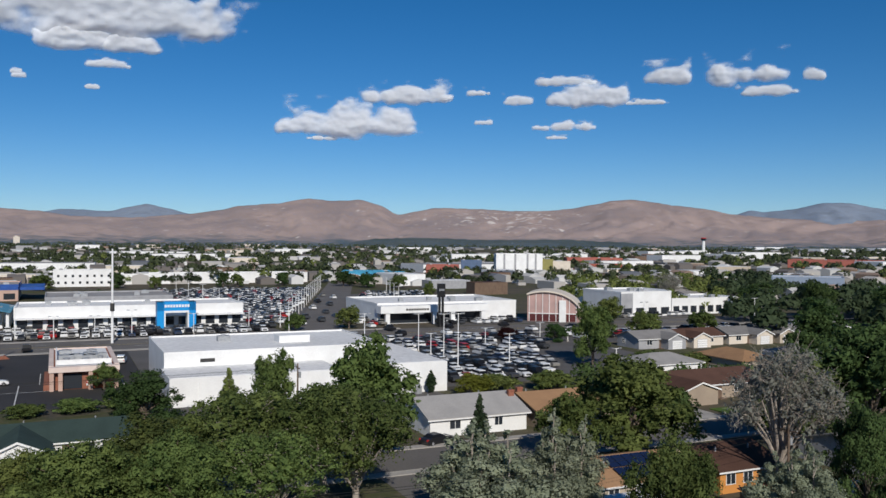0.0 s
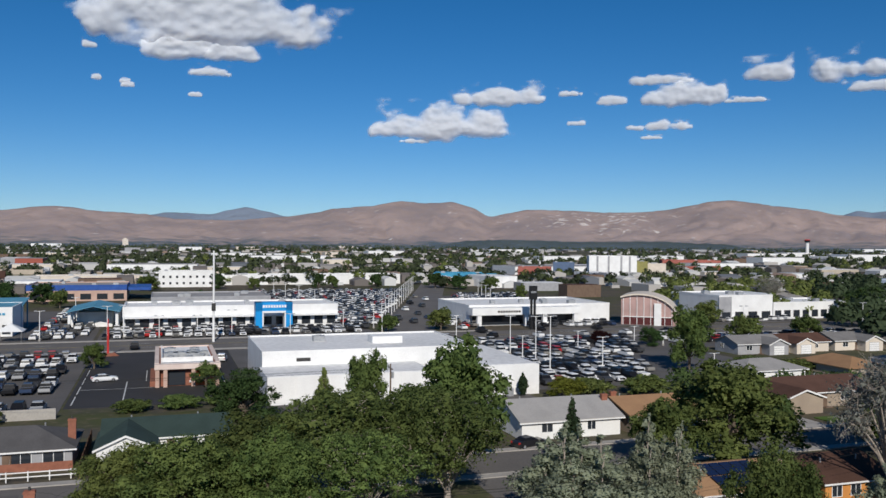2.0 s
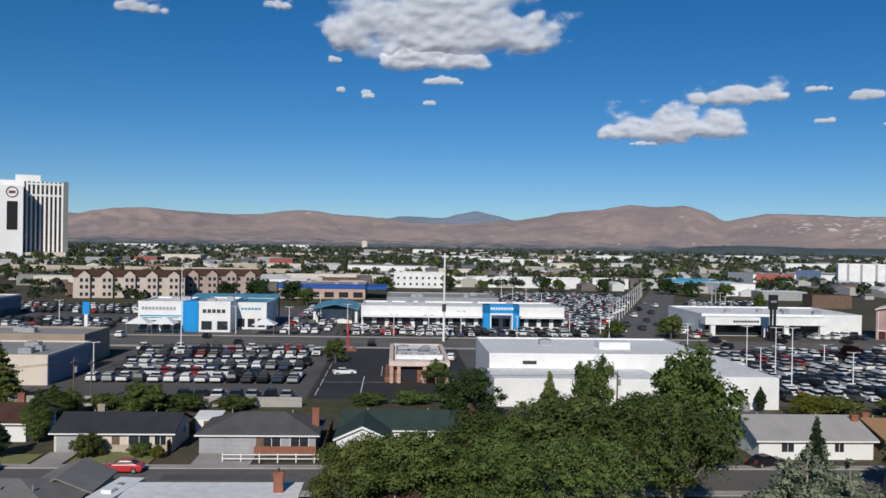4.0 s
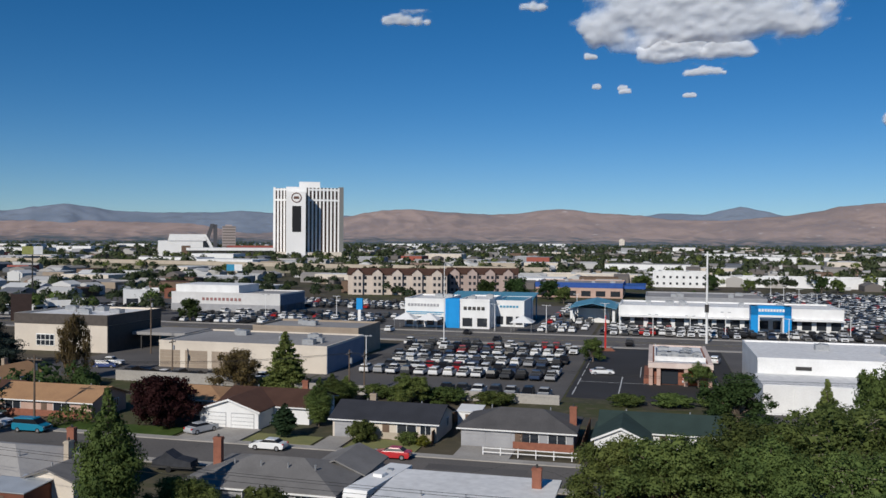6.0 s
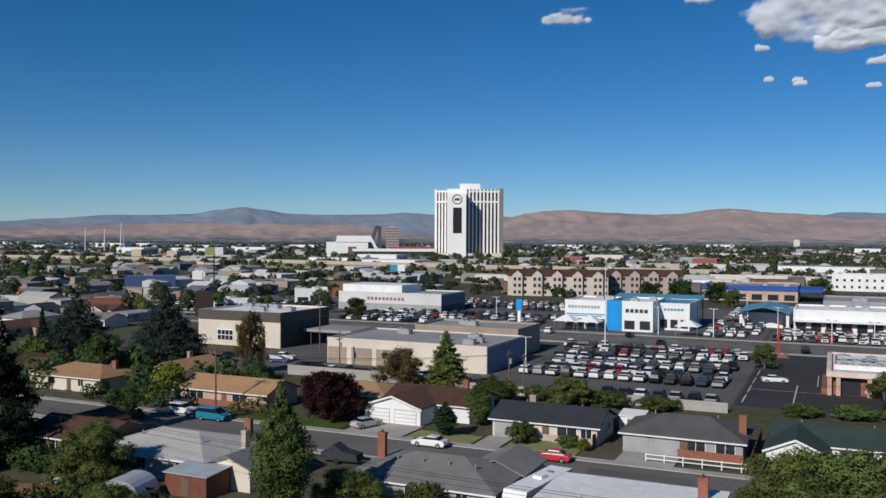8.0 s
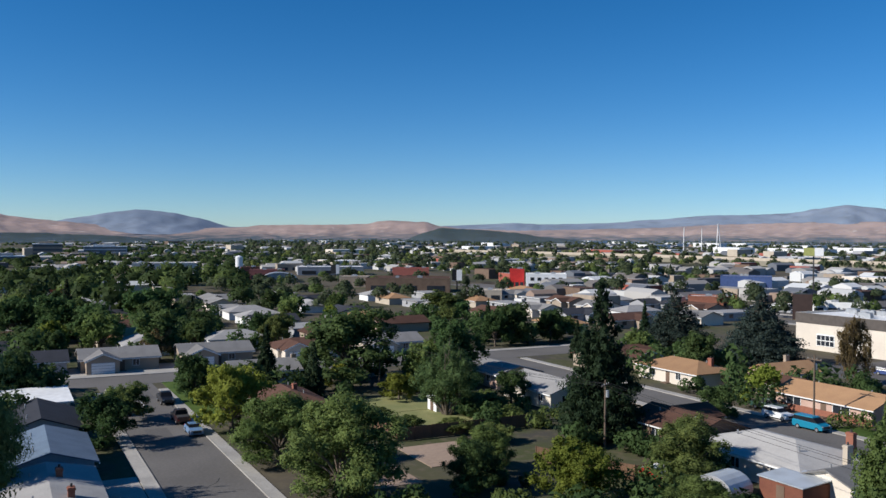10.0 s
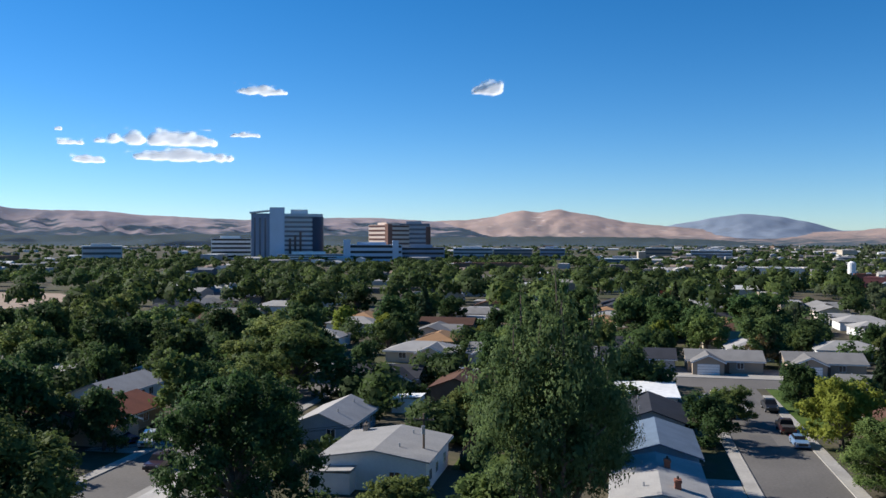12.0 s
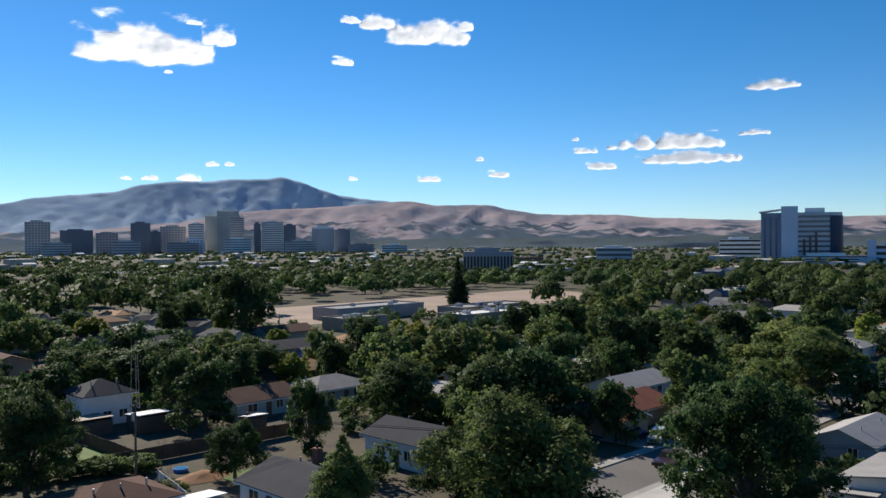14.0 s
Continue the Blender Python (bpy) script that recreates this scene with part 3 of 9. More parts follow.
SHINGLE_DARK = surface("charcoal_shingle", (0.048, 0.05, 0.06), 0.9, (0.036, 0.038, 0.045), 0.4, 7.0, 0.3, 0.4, spec=0.12)
SHINGLE_GREEN = surface("green_shingle", (0.045, 0.07, 0.062), 0.9, (0.035, 0.054, 0.048), 0.4, 7.0, 0.3, 0.4, spec=0.12)
SHINGLE_BROWN = surface("brown_shingle", (0.115, 0.062, 0.045), 0.92, (0.085, 0.046, 0.034), 0.4, 7.0, 0.3, 0.4, each=0.2, spec=0.12)
SHINGLE_TAN = surface("tan_shingle", (0.38, 0.225, 0.12), 0.92, (0.31, 0.18, 0.10), 0.4, 7.0, 0.3, 0.4, each=0.1, spec=0.12)
SHINGLE_RED = surface("red_shingle", (0.23, 0.088, 0.06), 0.92, (0.17, 0.068, 0.048), 0.4, 7.0, 0.3, 0.4, spec=0.12)
ROOF_WHITE = surface("white_membrane", (0.80, 0.795, 0.78), 0.8, (0.64, 0.635, 0.62), 0.06, 1.0, 0.3, coords="World")
ROOF_GRAVEL = surface("gravel_roof", (0.33, 0.32, 0.31), 0.95, (0.25, 0.24, 0.235), 0.08, 2.0, 0.3, 0.3, coords="World")
METAL_ROOF = surface("metal_roof", (0.55, 0.58, 0.60), 0.45, (0.45, 0.47, 0.48), 0.5, metal=0.3)
STEEL = surface("galvanised_steel", (0.42, 0.43, 0.44), 0.5, None, 2.0, metal=0.5)
DARK = surface("dark_trim", (0.05, 0.048, 0.046), 0.7)
TIMBER = surface("weathered_timber", (0.16, 0.115, 0.08), 0.9, (0.115, 0.085, 0.065), 1.0, 8.0, bump=0.3)
FENCE_WOOD = surface("brown_fence", (0.17, 0.095, 0.055), 0.9, (0.12, 0.07, 0.045), 0.6, 8.0, bump=0.3)
BARK = surface("bark", (0.16, 0.125, 0.095), 0.95, (0.10, 0.08, 0.062), 1.2, 9.0, bump=0.5)
BARK_PALE = surface("pale_bark", (0.36, 0.31, 0.26), 0.95, (0.25, 0.215, 0.18), 1.2, 9.0, bump=0.4)
SIGN_BLUE = surface("sign_blue", (0.01, 0.29, 0.68), 0.4, (0.01, 0.26, 0.62), 0.5)
SIGN_TEAL = surface("sign_light_blue", (0.05, 0.30, 0.48), 0.5, None, 0.5)
DEEP_BLUE = surface("deep_blue_paint", (0.02, 0.085, 0.34), 0.5, None, 0.5)
RED = surface("red_paint", (0.50, 0.03, 0.025), 0.45, None, 0.8)
BLACK = surface("black_paint", (0.014, 0.014, 0.015), 0.5, None, 0.8)
GLASS = glassy("window_glass", (0.025, 0.03, 0.038))
CAR_GLASS = glassy("car_glass", (0.012, 0.013, 0.016), 0.3, 0.12)
GLASS_BLUE = glassy("blue_glass", (0.05, 0.09, 0.14), 0.12)
RUBBER = surface("tyre_rubber", (0.02, 0.02, 0.02), 0.9)
RIM = surface("wheel_rim", (0.5, 0.5, 0.52), 0.35, metal=0.6)


# ---- houses ----
def gable_roof(s, x0, x1, y0, y1, h, rise, over, thick=0.16, along="x"):
    """One folded roof over a rectangle; the ridge runs along x or y."""
    lo, hi = (y0, y1) if along == "x" else (x0, x1)
    m = (lo + hi) / 2
    drop = rise * over / (m - lo)
    fold = [(lo - over, h - drop), (m, h + rise), (hi + over, h - drop), (hi + over, h - drop + thick), (m, h + rise + thick), (lo - over, h - drop + thick)]
    if along == "x":
        s.prism([(x0 - over, a, z) for a, z in fold][::-1], (x1 - x0 + 2 * over, 0, 0))
    else:
        s.prism([(a, y0 - over, z) for a, z in fold], (0, y1 - y0 + over, 0))


def hip_roof(s, x0, x1, y0, y1, h, rise, over, thick=0.16):
    m, run = (y0 + y1) / 2, (y1 - y0) / 2
    a, b = x0 + run * 0.95, x1 - run * 0.95
    e = h - rise * over / run
    base = [(x0 - over, y0 - over, e), (x1 + over, y0 - over, e), (x1 + over, y1 + over, e), (x0 - over, y1 + over, e)]
    up = [(p[0], p[1], e + thick) for p in base] + [(a, m, h + rise + thick), (b, m, h + rise + thick)]
    s.add(base + up, [(3, 2, 1, 0), (0, 1, 5, 4), (1, 2, 6, 5), (2, 3, 7, 6), (3, 0, 4, 7), (4, 5, 9, 8), (5, 6, 9), (6, 7, 8, 9), (7, 4, 8)])


def window(parent, x, y, z, w, h, face, bare=False):
    """A framed window on the wall that faces -y, +y, -x or +x; z is its sill."""
    fr, pa = Shape(), Shape()
    t = 0.07
    for a, b, c, d in ((-w / 2 - t, -t, w / 2 + t, 0), (-w / 2 - t, h, w / 2 + t, h + t), (-w / 2 - t, 0, -w / 2, h), (w / 2, 0, w / 2 + t, h), (-0.03, 0, 0.03, h)):
        fr.box(a, -0.05, b, c, 0.01, d)
    pa.box(-w / 2, -0.02, 0, w / 2, 0.008, h)
    turn = {"-y": 0, "+x": 90, "+y": 180, "-x": 270}[face]
    ob = part("window", pa if bare else fr, GLASS if bare else WHITE, parent)
    ob.matrix_basis = pose(x, y, z, 0, 0, turn)
    if not bare:
        part("pane", pa, GLASS, ob)
    return ob


def garage_door(parent, x, y, w, h=2.15, material=None, panels=4):
    door = part("garage_door", Shape().box(x - w / 2 - 0.08, y - 0.03, 0.02, x + w / 2 + 0.08, y + 0.012, h + 0.08), GREYW, parent)
    for k in range(panels):
        part("door_panel", Shape().box(x - w / 2, y - 0.06, 0.05 + k * h / panels, x + w / 2, y - 0.028, (k + 0.96) * h / panels), material or WHITE, door)
    return door


def chimney_stack(parent, x, y, z0, z1, material, w=0.9, d=0.6):
    s = Shape().box(x - w / 2, y - d / 2, z0, x + w / 2, y + d / 2, z1)
    s.box(x - w / 2 - 0.06, y - d / 2 - 0.06, z1 - 0.25, x + w / 2 + 0.06, y + d / 2 + 0.06, z1 - 0.1)
    ob = part("chimney", s, material, parent, "brick chimney" if material is BRICK else "")
    part("flue", Shape().tube((x, y, z1), (x, y, z1 + 0.3), 0.13, 0.11), DARK, ob)
    return ob


def house(u, n, w, d, turn=0, roof="gable", wall=None, cover=None, h=2.6, rise=1.5, over=0.5, wing=None, garage=(), chimney=None, label="", front=((-0.25, 1.6), (0.2, 1.2)), apron=None, base=None, vents=2, plain=False):
    """A one-storey house. Front towards -y. wing: (x, width, forward, rise) of a gabled front wing; garage: (x, width, y) of doors."""
    ob = thing("house", street(u, n, 0, turn), label, "house", "houses of the neighbourhood")
    x0, x1, y0, y1 = -w / 2, w / 2, -d / 2, d / 2
    s = Shape().box(x0, y0, -0.1, x1, y1, h)
    if roof == "gable":
        for xa in (x0, x1 - 0.2):
            s.prism([(xa, y0, h), (xa, y1, h), (xa, 0, h + rise)], (0.2, 0, 0))
    if wing:
        wx, ww, wf, wr = wing
        s.box(wx - ww / 2, y0 - wf, -0.1, wx + ww / 2, y0 + 0.1, h)
        s.prism([(wx - ww / 2, y0 - wf, h), (wx + ww / 2, y0 - wf, h), (wx, y0 - wf, h + wr)], (0, 0.2, 0))
    part("wall", s, wall, ob)
    r = Shape()
    if roof == "gable":
        gable_roof(r, x0, x1, y0, y1, h, rise, over)
    elif roof == "hip":
        hip_roof(r, x0, x1, y0, y1, h, rise, over)
    else:
        r.box(x0 - over, y0 - over, h, x1 + over, y1 + over, h + 0.22)
    part("roof", r, cover, ob)
    if wing:
        r = Shape()
        gable_roof(r, wx - ww / 2, wx + ww / 2, y0 - wf, 0 if wr > rise * 0.8 else y0 + (d / 2) * wr / rise, h + 0.02, wr, over * 0.8, along="y")
        part("wing_roof", r, cover, ob)
    # fascia boards under the eaves and along the rakes
    e = h - (rise * over / (d / 2) if roof != "flat" else 0)
    for ya in (y0 - over, y1 + over - 0.02):
        part("fascia", Shape().box(x0 - over - 0.03, ya - 0.03, e - 0.12, x1 + over + 0.03, ya + 0.05, e + 0.06), WHITE, ob)
        if plain:
            break
    if wing:
        o = over * 0.8
        ea, yf = h - wr * o / (ww / 2), y0 - wf - o - 0.04
        part("rake_board", Shape().prism([(wx - ww / 2 - o, yf, ea - 0.14), (wx, yf, h + wr - 0.14), (wx + ww / 2 + o, yf, ea - 0.14), (wx + ww / 2 + o, yf, ea + 0.12), (wx, yf, h + wr + 0.12), (wx - ww / 2 - o, yf, ea + 0.12)], (0, 0.06, 0)), WHITE, ob)
    if base:
        clear = max([x0 - 0.05] + [gx + gw / 2 + 0.3 for gx, gw, gy in garage])
        b = Shape().box(clear, y0 - 0.06, 0, x1 + 0.05, y0 + 0.02, 1.0)
        part("wainscot", b, base, ob)
    for fx, fw in front:
        window(ob, fx * w, y0, 1.0, fw, 1.15, "-y", plain)
    for fx in (0.2,) if plain else (-0.3, 0.05, 0.33):
        window(ob, fx * w, y1, 1.0, 1.2, 1.1, "+y", plain)
    if not plain:
        window(ob, x1, 0.2 * d, 1.0, 1.1, 1.1, "+x")
        window(ob, x0, 0.2 * d, 1.0, 1.1, 1.1, "-x")
    dx = 0.02 * w
    if not plain:
        part("front_door", Shape().box(dx - 0.48, y0 - 0.05, 0.1, dx + 0.48, y0 + 0.01, 2.12).box(dx - 0.8, y0 - 1.1, 0, dx + 0.8, y0, 0.12), BROWNW, ob)
    for gx, gw, gy in garage:
        garage_door(ob, gx, gy, gw, material=GREYW if base else None)
    if chimney:
        cx, cy, ch, cm = chimney
        chimney_stack(ob, cx, cy, h - 0.5 if abs(cy) < d / 2 else 0, ch, cm)
    for k in range(vents):
        vx = (-0.3 + 0.55 * k / max(1, vents - 1)) * w
        part("roof_vent", Shape().tube((vx, d * 0.18, h + rise * 0.4), (vx, d * 0.18, h + rise * 0.8 + 0.4), 0.1, 0.1, 6), STEEL, ob)
    return ob


def slab(name, u0, n0, u1, n1, z, material, label, category, kind="structure", thick=0.3):
    return single(name, Shape().box(u0, n0, z - thick, u1, n1, z), material, street(0, 0), label, category, kind=kind)


# ---- large buildings ----
def hall(m, w, d, h, wall, cover, label, bays=0, units=3, doors=(), band=None, category="building", name="commercial_building", parapet=0.5, group="", strip=None, seed=1):
    """A flat-roofed hall. Front towards -y. bays: window bays on the front; doors: (x, width, height) on the front; band: (z0, z1, material)."""
    rng = random.Random(seed)
    ob = thing(name, m, label, category, group)
    x0, x1, y0, y1 = -w / 2, w / 2, -d / 2, d / 2
    part("wall", Shape().box(x0, y0, -0.2, x1, y1, h), wall, ob)
    part("roof", Shape().box(x0 + 0.3, y0 + 0.3, h - 0.1, x1 - 0.3, y1 - 0.3, h + 0.05), cover, ob)
    if parapet:
        s = Shape()
        for a in ((x0 - 0.05, y0 - 0.05, x1 + 0.05, y0 + 0.3), (x0 - 0.05, y1 - 0.3, x1 + 0.05, y1 + 0.05), (x0 - 0.05, y0 + 0.3, x0 + 0.3, y1 - 0.3), (x1 - 0.3, y0 + 0.3, x1 + 0.05, y1 - 0.3)):
            s.box(a[0], a[1], h - 0.15, a[2], a[3], h + parapet)
        part("parapet", s, wall, ob)
    if band:
        part("band", Shape().box(x0 - 0.12, y0 - 0.12, band[0], x1 + 0.12, y0 - 0.02, band[1]).box(x1 + 0.02, y0 - 0.12, band[0], x1 + 0.12, y1, band[1]).box(x0 - 0.12, y0 - 0.02, band[0], x0 - 0.02, y1, band[1]), band[2], ob)
    for k in range(bays):
        bx = x0 + (k + 0.5) * w / bays
        ww = 0.62 * w / bays
        win = part("window", Shape().box(bx - ww / 2 - 0.1, y0 - 0.1, 0.7, bx + ww / 2 + 0.1, y0 + 0.01, min(h * 0.6, 3.2)), DARK, ob)
        part("pane", Shape().box(bx - ww / 2, y0 - 0.13, 0.8, bx + ww / 2, y0 - 0.09, min(h * 0.6, 3.2) - 0.1), GLASS, win)
    for dx, dw, dh in doors:
        s = Shape()
        for k in range(5):
            s.box(dx - dw / 2, y0 - 0.06, k * dh / 5 + 0.04, dx + dw / 2, y0 + 0.01, (k + 1) * dh / 5)
        part("loading_door", s, TANW if wall in (CREAM, BEIGE) else STEEL, ob)
    for k in range(units):
        ux, uy = rng.uniform(x0 * 0.75, x1 * 0.75), rng.uniform(y0 * 0.6, y1 * 0.6)
        a = rng.uniform(0.7, 1.4)
        s = Shape().box(ux - a, uy - a * 0.8, h, ux + a, uy + a * 0.8, h + 1.1).tube((ux, uy, h + 1.1), (ux, uy, h + 1.25), a * 0.5, a * 0.5, 8)
        part("rooftop_unit", s, STEEL, ob)
    return ob


def letters(parent, name, x0, x1, y, z0, z1, count, material, gap=0.28):
    """A row of plain blocks in place of sign writing."""
    step = (x1 - x0) / count
    for k in range(count):
        part(name, Shape().box(x0 + k * step, y - 0.12, z0, x0 + (k + 1 - gap) * step, y, z1), material, parent)


# ---- vehicles ----
def paint_mix():
    mat = bpy.data.materials.new("car_paint")
    mat.use_nodes = True
    n, l = mat.node_tree.nodes, mat.node_tree.links
    b = n["Principled BSDF"]
    b.inputs["Roughness"].default_value = 0.4
    b.inputs["Specular IOR Level"].default_value = 0.25
    b.inputs["Coat Weight"].default_value = 0.05
    info = n.new("ShaderNodeObjectInfo")
    ramp = n.new("ShaderNodeValToRGB")
    ramp.color_ramp.interpolation = "CONSTANT"
    e = ramp.color_ramp.elements
    e[0].color = (0.70, 0.70, 0.69, 1)
    e[1].position, e[1].color = 0.36, (0.34, 0.345, 0.35, 1)
    for p, c in ((0.42, (0.012, 0.012, 0.014)), (0.66, (0.05, 0.053, 0.058)), (0.80, (0.03, 0.05, 0.10)), (0.86, (0.36, 0.02, 0.02)), (0.90, (0.22, 0.21, 0.19)), (0.94, (0.70, 0.70, 0.69))):
        k = e.new(p)
        k.color = (*c, 1)
    l.new(info.outputs["Random"], ramp.inputs["Fac"])
    l.new(ramp.outputs["Color"], b.inputs["Base Color"])
    return mat


PAINTS = {"mixed": paint_mix()}
for key, rgb in (("red", (0.48, 0.02, 0.025)), ("white", (0.74, 0.74, 0.73)), ("teal", (0.01, 0.19, 0.30)), ("blue", (0.02, 0.045, 0.17)), ("black", (0.015, 0.015, 0.017)), ("silver", (0.45, 0.46, 0.47)), ("dark_red", (0.045, 0.02, 0.018)), ("sky", (0.14, 0.24, 0.40)), ("green", (0.02, 0.06, 0.045))):
    m_ = glassy("car_paint_" + key, rgb, 0.28)
    m_.node_tree.nodes["Principled BSDF"].inputs["Coat Weight"].default_value = 0.3
    PAINTS[key] = m_

# side outlines: lower body, then the glazed cabin (x along the car, nose at +x)
CARS = {
    "sedan": (4.7, 1.8, [(-2.33, 0.45), (-2.35, 0.8), (-2.2, 0.98), (-1.3, 1.02), (0.95, 0.98), (1.9, 0.86), (2.28, 0.68), (2.35, 0.4), (2.2, 0.28), (-2.2, 0.28)], [(-1.75, 1.0), (-1.05, 1.42), (0.15, 1.44), (1.05, 0.97)]),
    "suv": (4.8, 1.9, [(-2.35, 0.5), (-2.4, 1.0), (-2.3, 1.12), (0.9, 1.1), (2.0, 1.02), (2.33, 0.85), (2.38, 0.45), (2.2, 0.34), (-2.2, 0.34)], [(-2.3, 1.1), (-2.05, 1.72), (0.2, 1.74), (1.0, 1.08)]),
    "pickup": (5.6, 1.98, [(-2.8, 0.6), (-2.82, 1.12), (-0.75, 1.14), (1.2, 1.16), (2.45, 1.08), (2.75, 0.95), (2.8, 0.5), (2.6, 0.42), (-2.6, 0.42)], [(-0.85, 1.12), (-0.7, 1.82), (0.55, 1.84), (1.3, 1.14)]),
    "van": (5.0, 2.0, [(-2.45, 0.5), (-2.5, 1.1), (-2.4, 1.2), (1.3, 1.2), (2.2, 1.0), (2.47, 0.8), (2.5, 0.45), (2.3, 0.34), (-2.3, 0.34)], [(-2.42, 1.18), (-2.3, 1.92), (0.6, 1.95), (1.75, 1.08)]),
}


def loft_sides(s, outline, half, crown):
    """A body from its side outline, drawn in a little towards the roof."""
    zs = [p[1] for p in outline]
    lo, hi = min(zs), max(zs)
    k = len(outline)
    left = [(x, -(half - crown * ((z - lo) / (hi - lo)) ** 2), z) for x, z in outline]
    right = [(x, -y, z) for x, y, z in left]
    s.add(left + right, [tuple(range(k)), tuple(range(2 * k - 1, k - 1, -1))] + [((i + 1) % k, i, k + i, k + (i + 1) % k) for i in range(k)])


def body_outline(body, cabin):
    """The lower body's outline with the cabin on top of it."""
    x0, x1 = cabin[0][0], cabin[-1][0]
    back = [p for p in body[:5] if p[0] < x0 - 0.02]
    front = [p for p in body[1:] if p[0] > x1 + 0.02 or p[1] < 0.9 * cabin[0][1] and p not in back and p[1] < 0.5]
    return back + list(cabin) + [p for p in front if p not in back and p != body[0]]


def cabin_glass(cabin, body, wide):
    """Windows: a band round the cabin, a finger proud of the paint."""
    lo, hi = min(z for _, z in body), cabin[2][1]
    (xa, za), (xb, zb), (xc, zc), (xd, zd) = cabin
    cut = lambda p, q, f: (p[0] + (q[0] - p[0]) * f, p[1] + (q[1] - p[1]) * f)
    ring = [cut((xa, za), (xb, zb), 0.14), cut((xa, za), (xb, zb), 0.84), cut((xd, zd), (xc, zc), 0.84), cut((xd, zd), (xc, zc), 0.14)]
    ring = [(ring[0][0] - 0.015, ring[0][1]), (ring[1][0] - 0.015, ring[1][1]), (ring[2][0] + 0.015, ring[2][1]), (ring[3][0] + 0.015, ring[3][1])]
    s = Shape()
    left = [(x, -(wide / 2 - 0.27 * ((z - lo) / (hi - lo)) ** 2) - 0.012, z) for x, z in ring]
    right = [(x, -y, z) for x, y, z in left]
    s.add(left + right, [(0, 1, 2, 3), (7, 6, 5, 4), (1, 0, 4, 5), (2, 1, 5, 6), (3, 2, 6, 7), (0, 3, 7, 4)])
    return s


def vehicle(kind, paint, m, label, group="", name=None):
    length, wide, body, cabin = CARS[kind]
    ob = thing(name or {"sedan": "sedan_car", "suv": "suv_car", "pickup": "pickup_truck", "van": "van"}[kind], m, label, "truck" if kind == "pickup" else "car", group)
    s = Shape()
    loft_sides(s, body_outline(body, cabin), wide / 2, 0.27)
    if kind == "pickup":
        part("truck_bed", Shape().box(-2.68, -0.8, 1.13, -0.95, 0.8, 1.17), DARK, ob)
    part("body", s, PAINTS[paint], ob)
    part("cabin_glass", cabin_glass(cabin, body, wide), CAR_GLASS, ob)
    nose, z0, z1 = max(x for x, z in body), body[-3][1] + 0.12, body[-3][1] + 0.42
    part("grille", Shape().box(nose - 0.25, -wide * 0.3, z0, nose + 0.02, wide * 0.3, z1), DARK, ob)
    if paint != "mixed":
        for sy in (-1, 1):
            part("headlight", Shape().box(nose - 0.3, sy * wide * 0.37 - 0.15, z1 - 0.12, nose - 0.02, sy * wide * 0.37 + 0.15, z1 + 0.06), STEEL, ob)
            part("tail_light", Shape().box(-nose - 0.01, sy * wide * 0.4 - 0.12, 0.7, -nose + 0.2, sy * wide * 0.4 + 0.12, 0.95), RED, ob)
    for sx in (-0.31, 0.31):
        for sy in (-1, 1):
            y = sy * (wide / 2 - 0.1)
            wheel = part("wheel", Shape().tube((sx * length, y - 0.11, 0.34), (sx * length, y + 0.11, 0.34), 0.34, 0.34, 12), RUBBER, ob)
            if paint != "mixed":
                part("rim", Shape().tube((sx * length, y + sy * 0.1, 0.34), (sx * length, y + sy * 0.125, 0.34), 0.21, 0.2, 10), RIM, wheel)
    return ob


LOT_CARS = {}


def lot_car(kind, m, label, group):
    key = (kind, label, group)
    if key not in LOT_CARS:
        LOT_CARS[key] = vehicle(kind, "mixed", m, label, group)
        return LOT_CARS[key]
    return copy_thing(LOT_CARS[key], m)


# ---- trees ----
LEAF = {
    "green": leafy("green_leaves", (0.066, 0.098, 0.03), (0.25, 0.296, 0.09)),
    "dark": leafy("dark_leaves", (0.038, 0.066, 0.023), (0.118, 0.178, 0.06)),
    "cottonwood": leafy("cottonwood_leaves", (0.05, 0.09, 0.03), (0.2, 0.28, 0.11)),
    "silver": leafy("silver_leaves", (0.15, 0.17, 0.11), (0.43, 0.45, 0.32)),
    "grey": leafy("grey_twigs", (0.2, 0.21, 0.17), (0.5, 0.5, 0.43)),
    "yellow": leafy("yellow_green_leaves", (0.115, 0.14, 0.022), (0.33, 0.345, 0.065)),
    "autumn": leafy("rusty_leaves", (0.11, 0.085, 0.035), (0.32, 0.24, 0.11)),
    "plum": leafy("plum_leaves", (0.018, 0.007, 0.009), (0.06, 0.022, 0.024)),
    "conifer": leafy("conifer_needles", (0.02, 0.04, 0.02), (0.08, 0.115, 0.055)),
    "grove": leafy("dusty_green_leaves", (0.04, 0.058, 0.03), (0.115, 0.142, 0.072)),
    "cedar": leafy("blue_cedar_needles", (0.03, 0.05, 0.04), (0.11, 0.145, 0.12)),
}


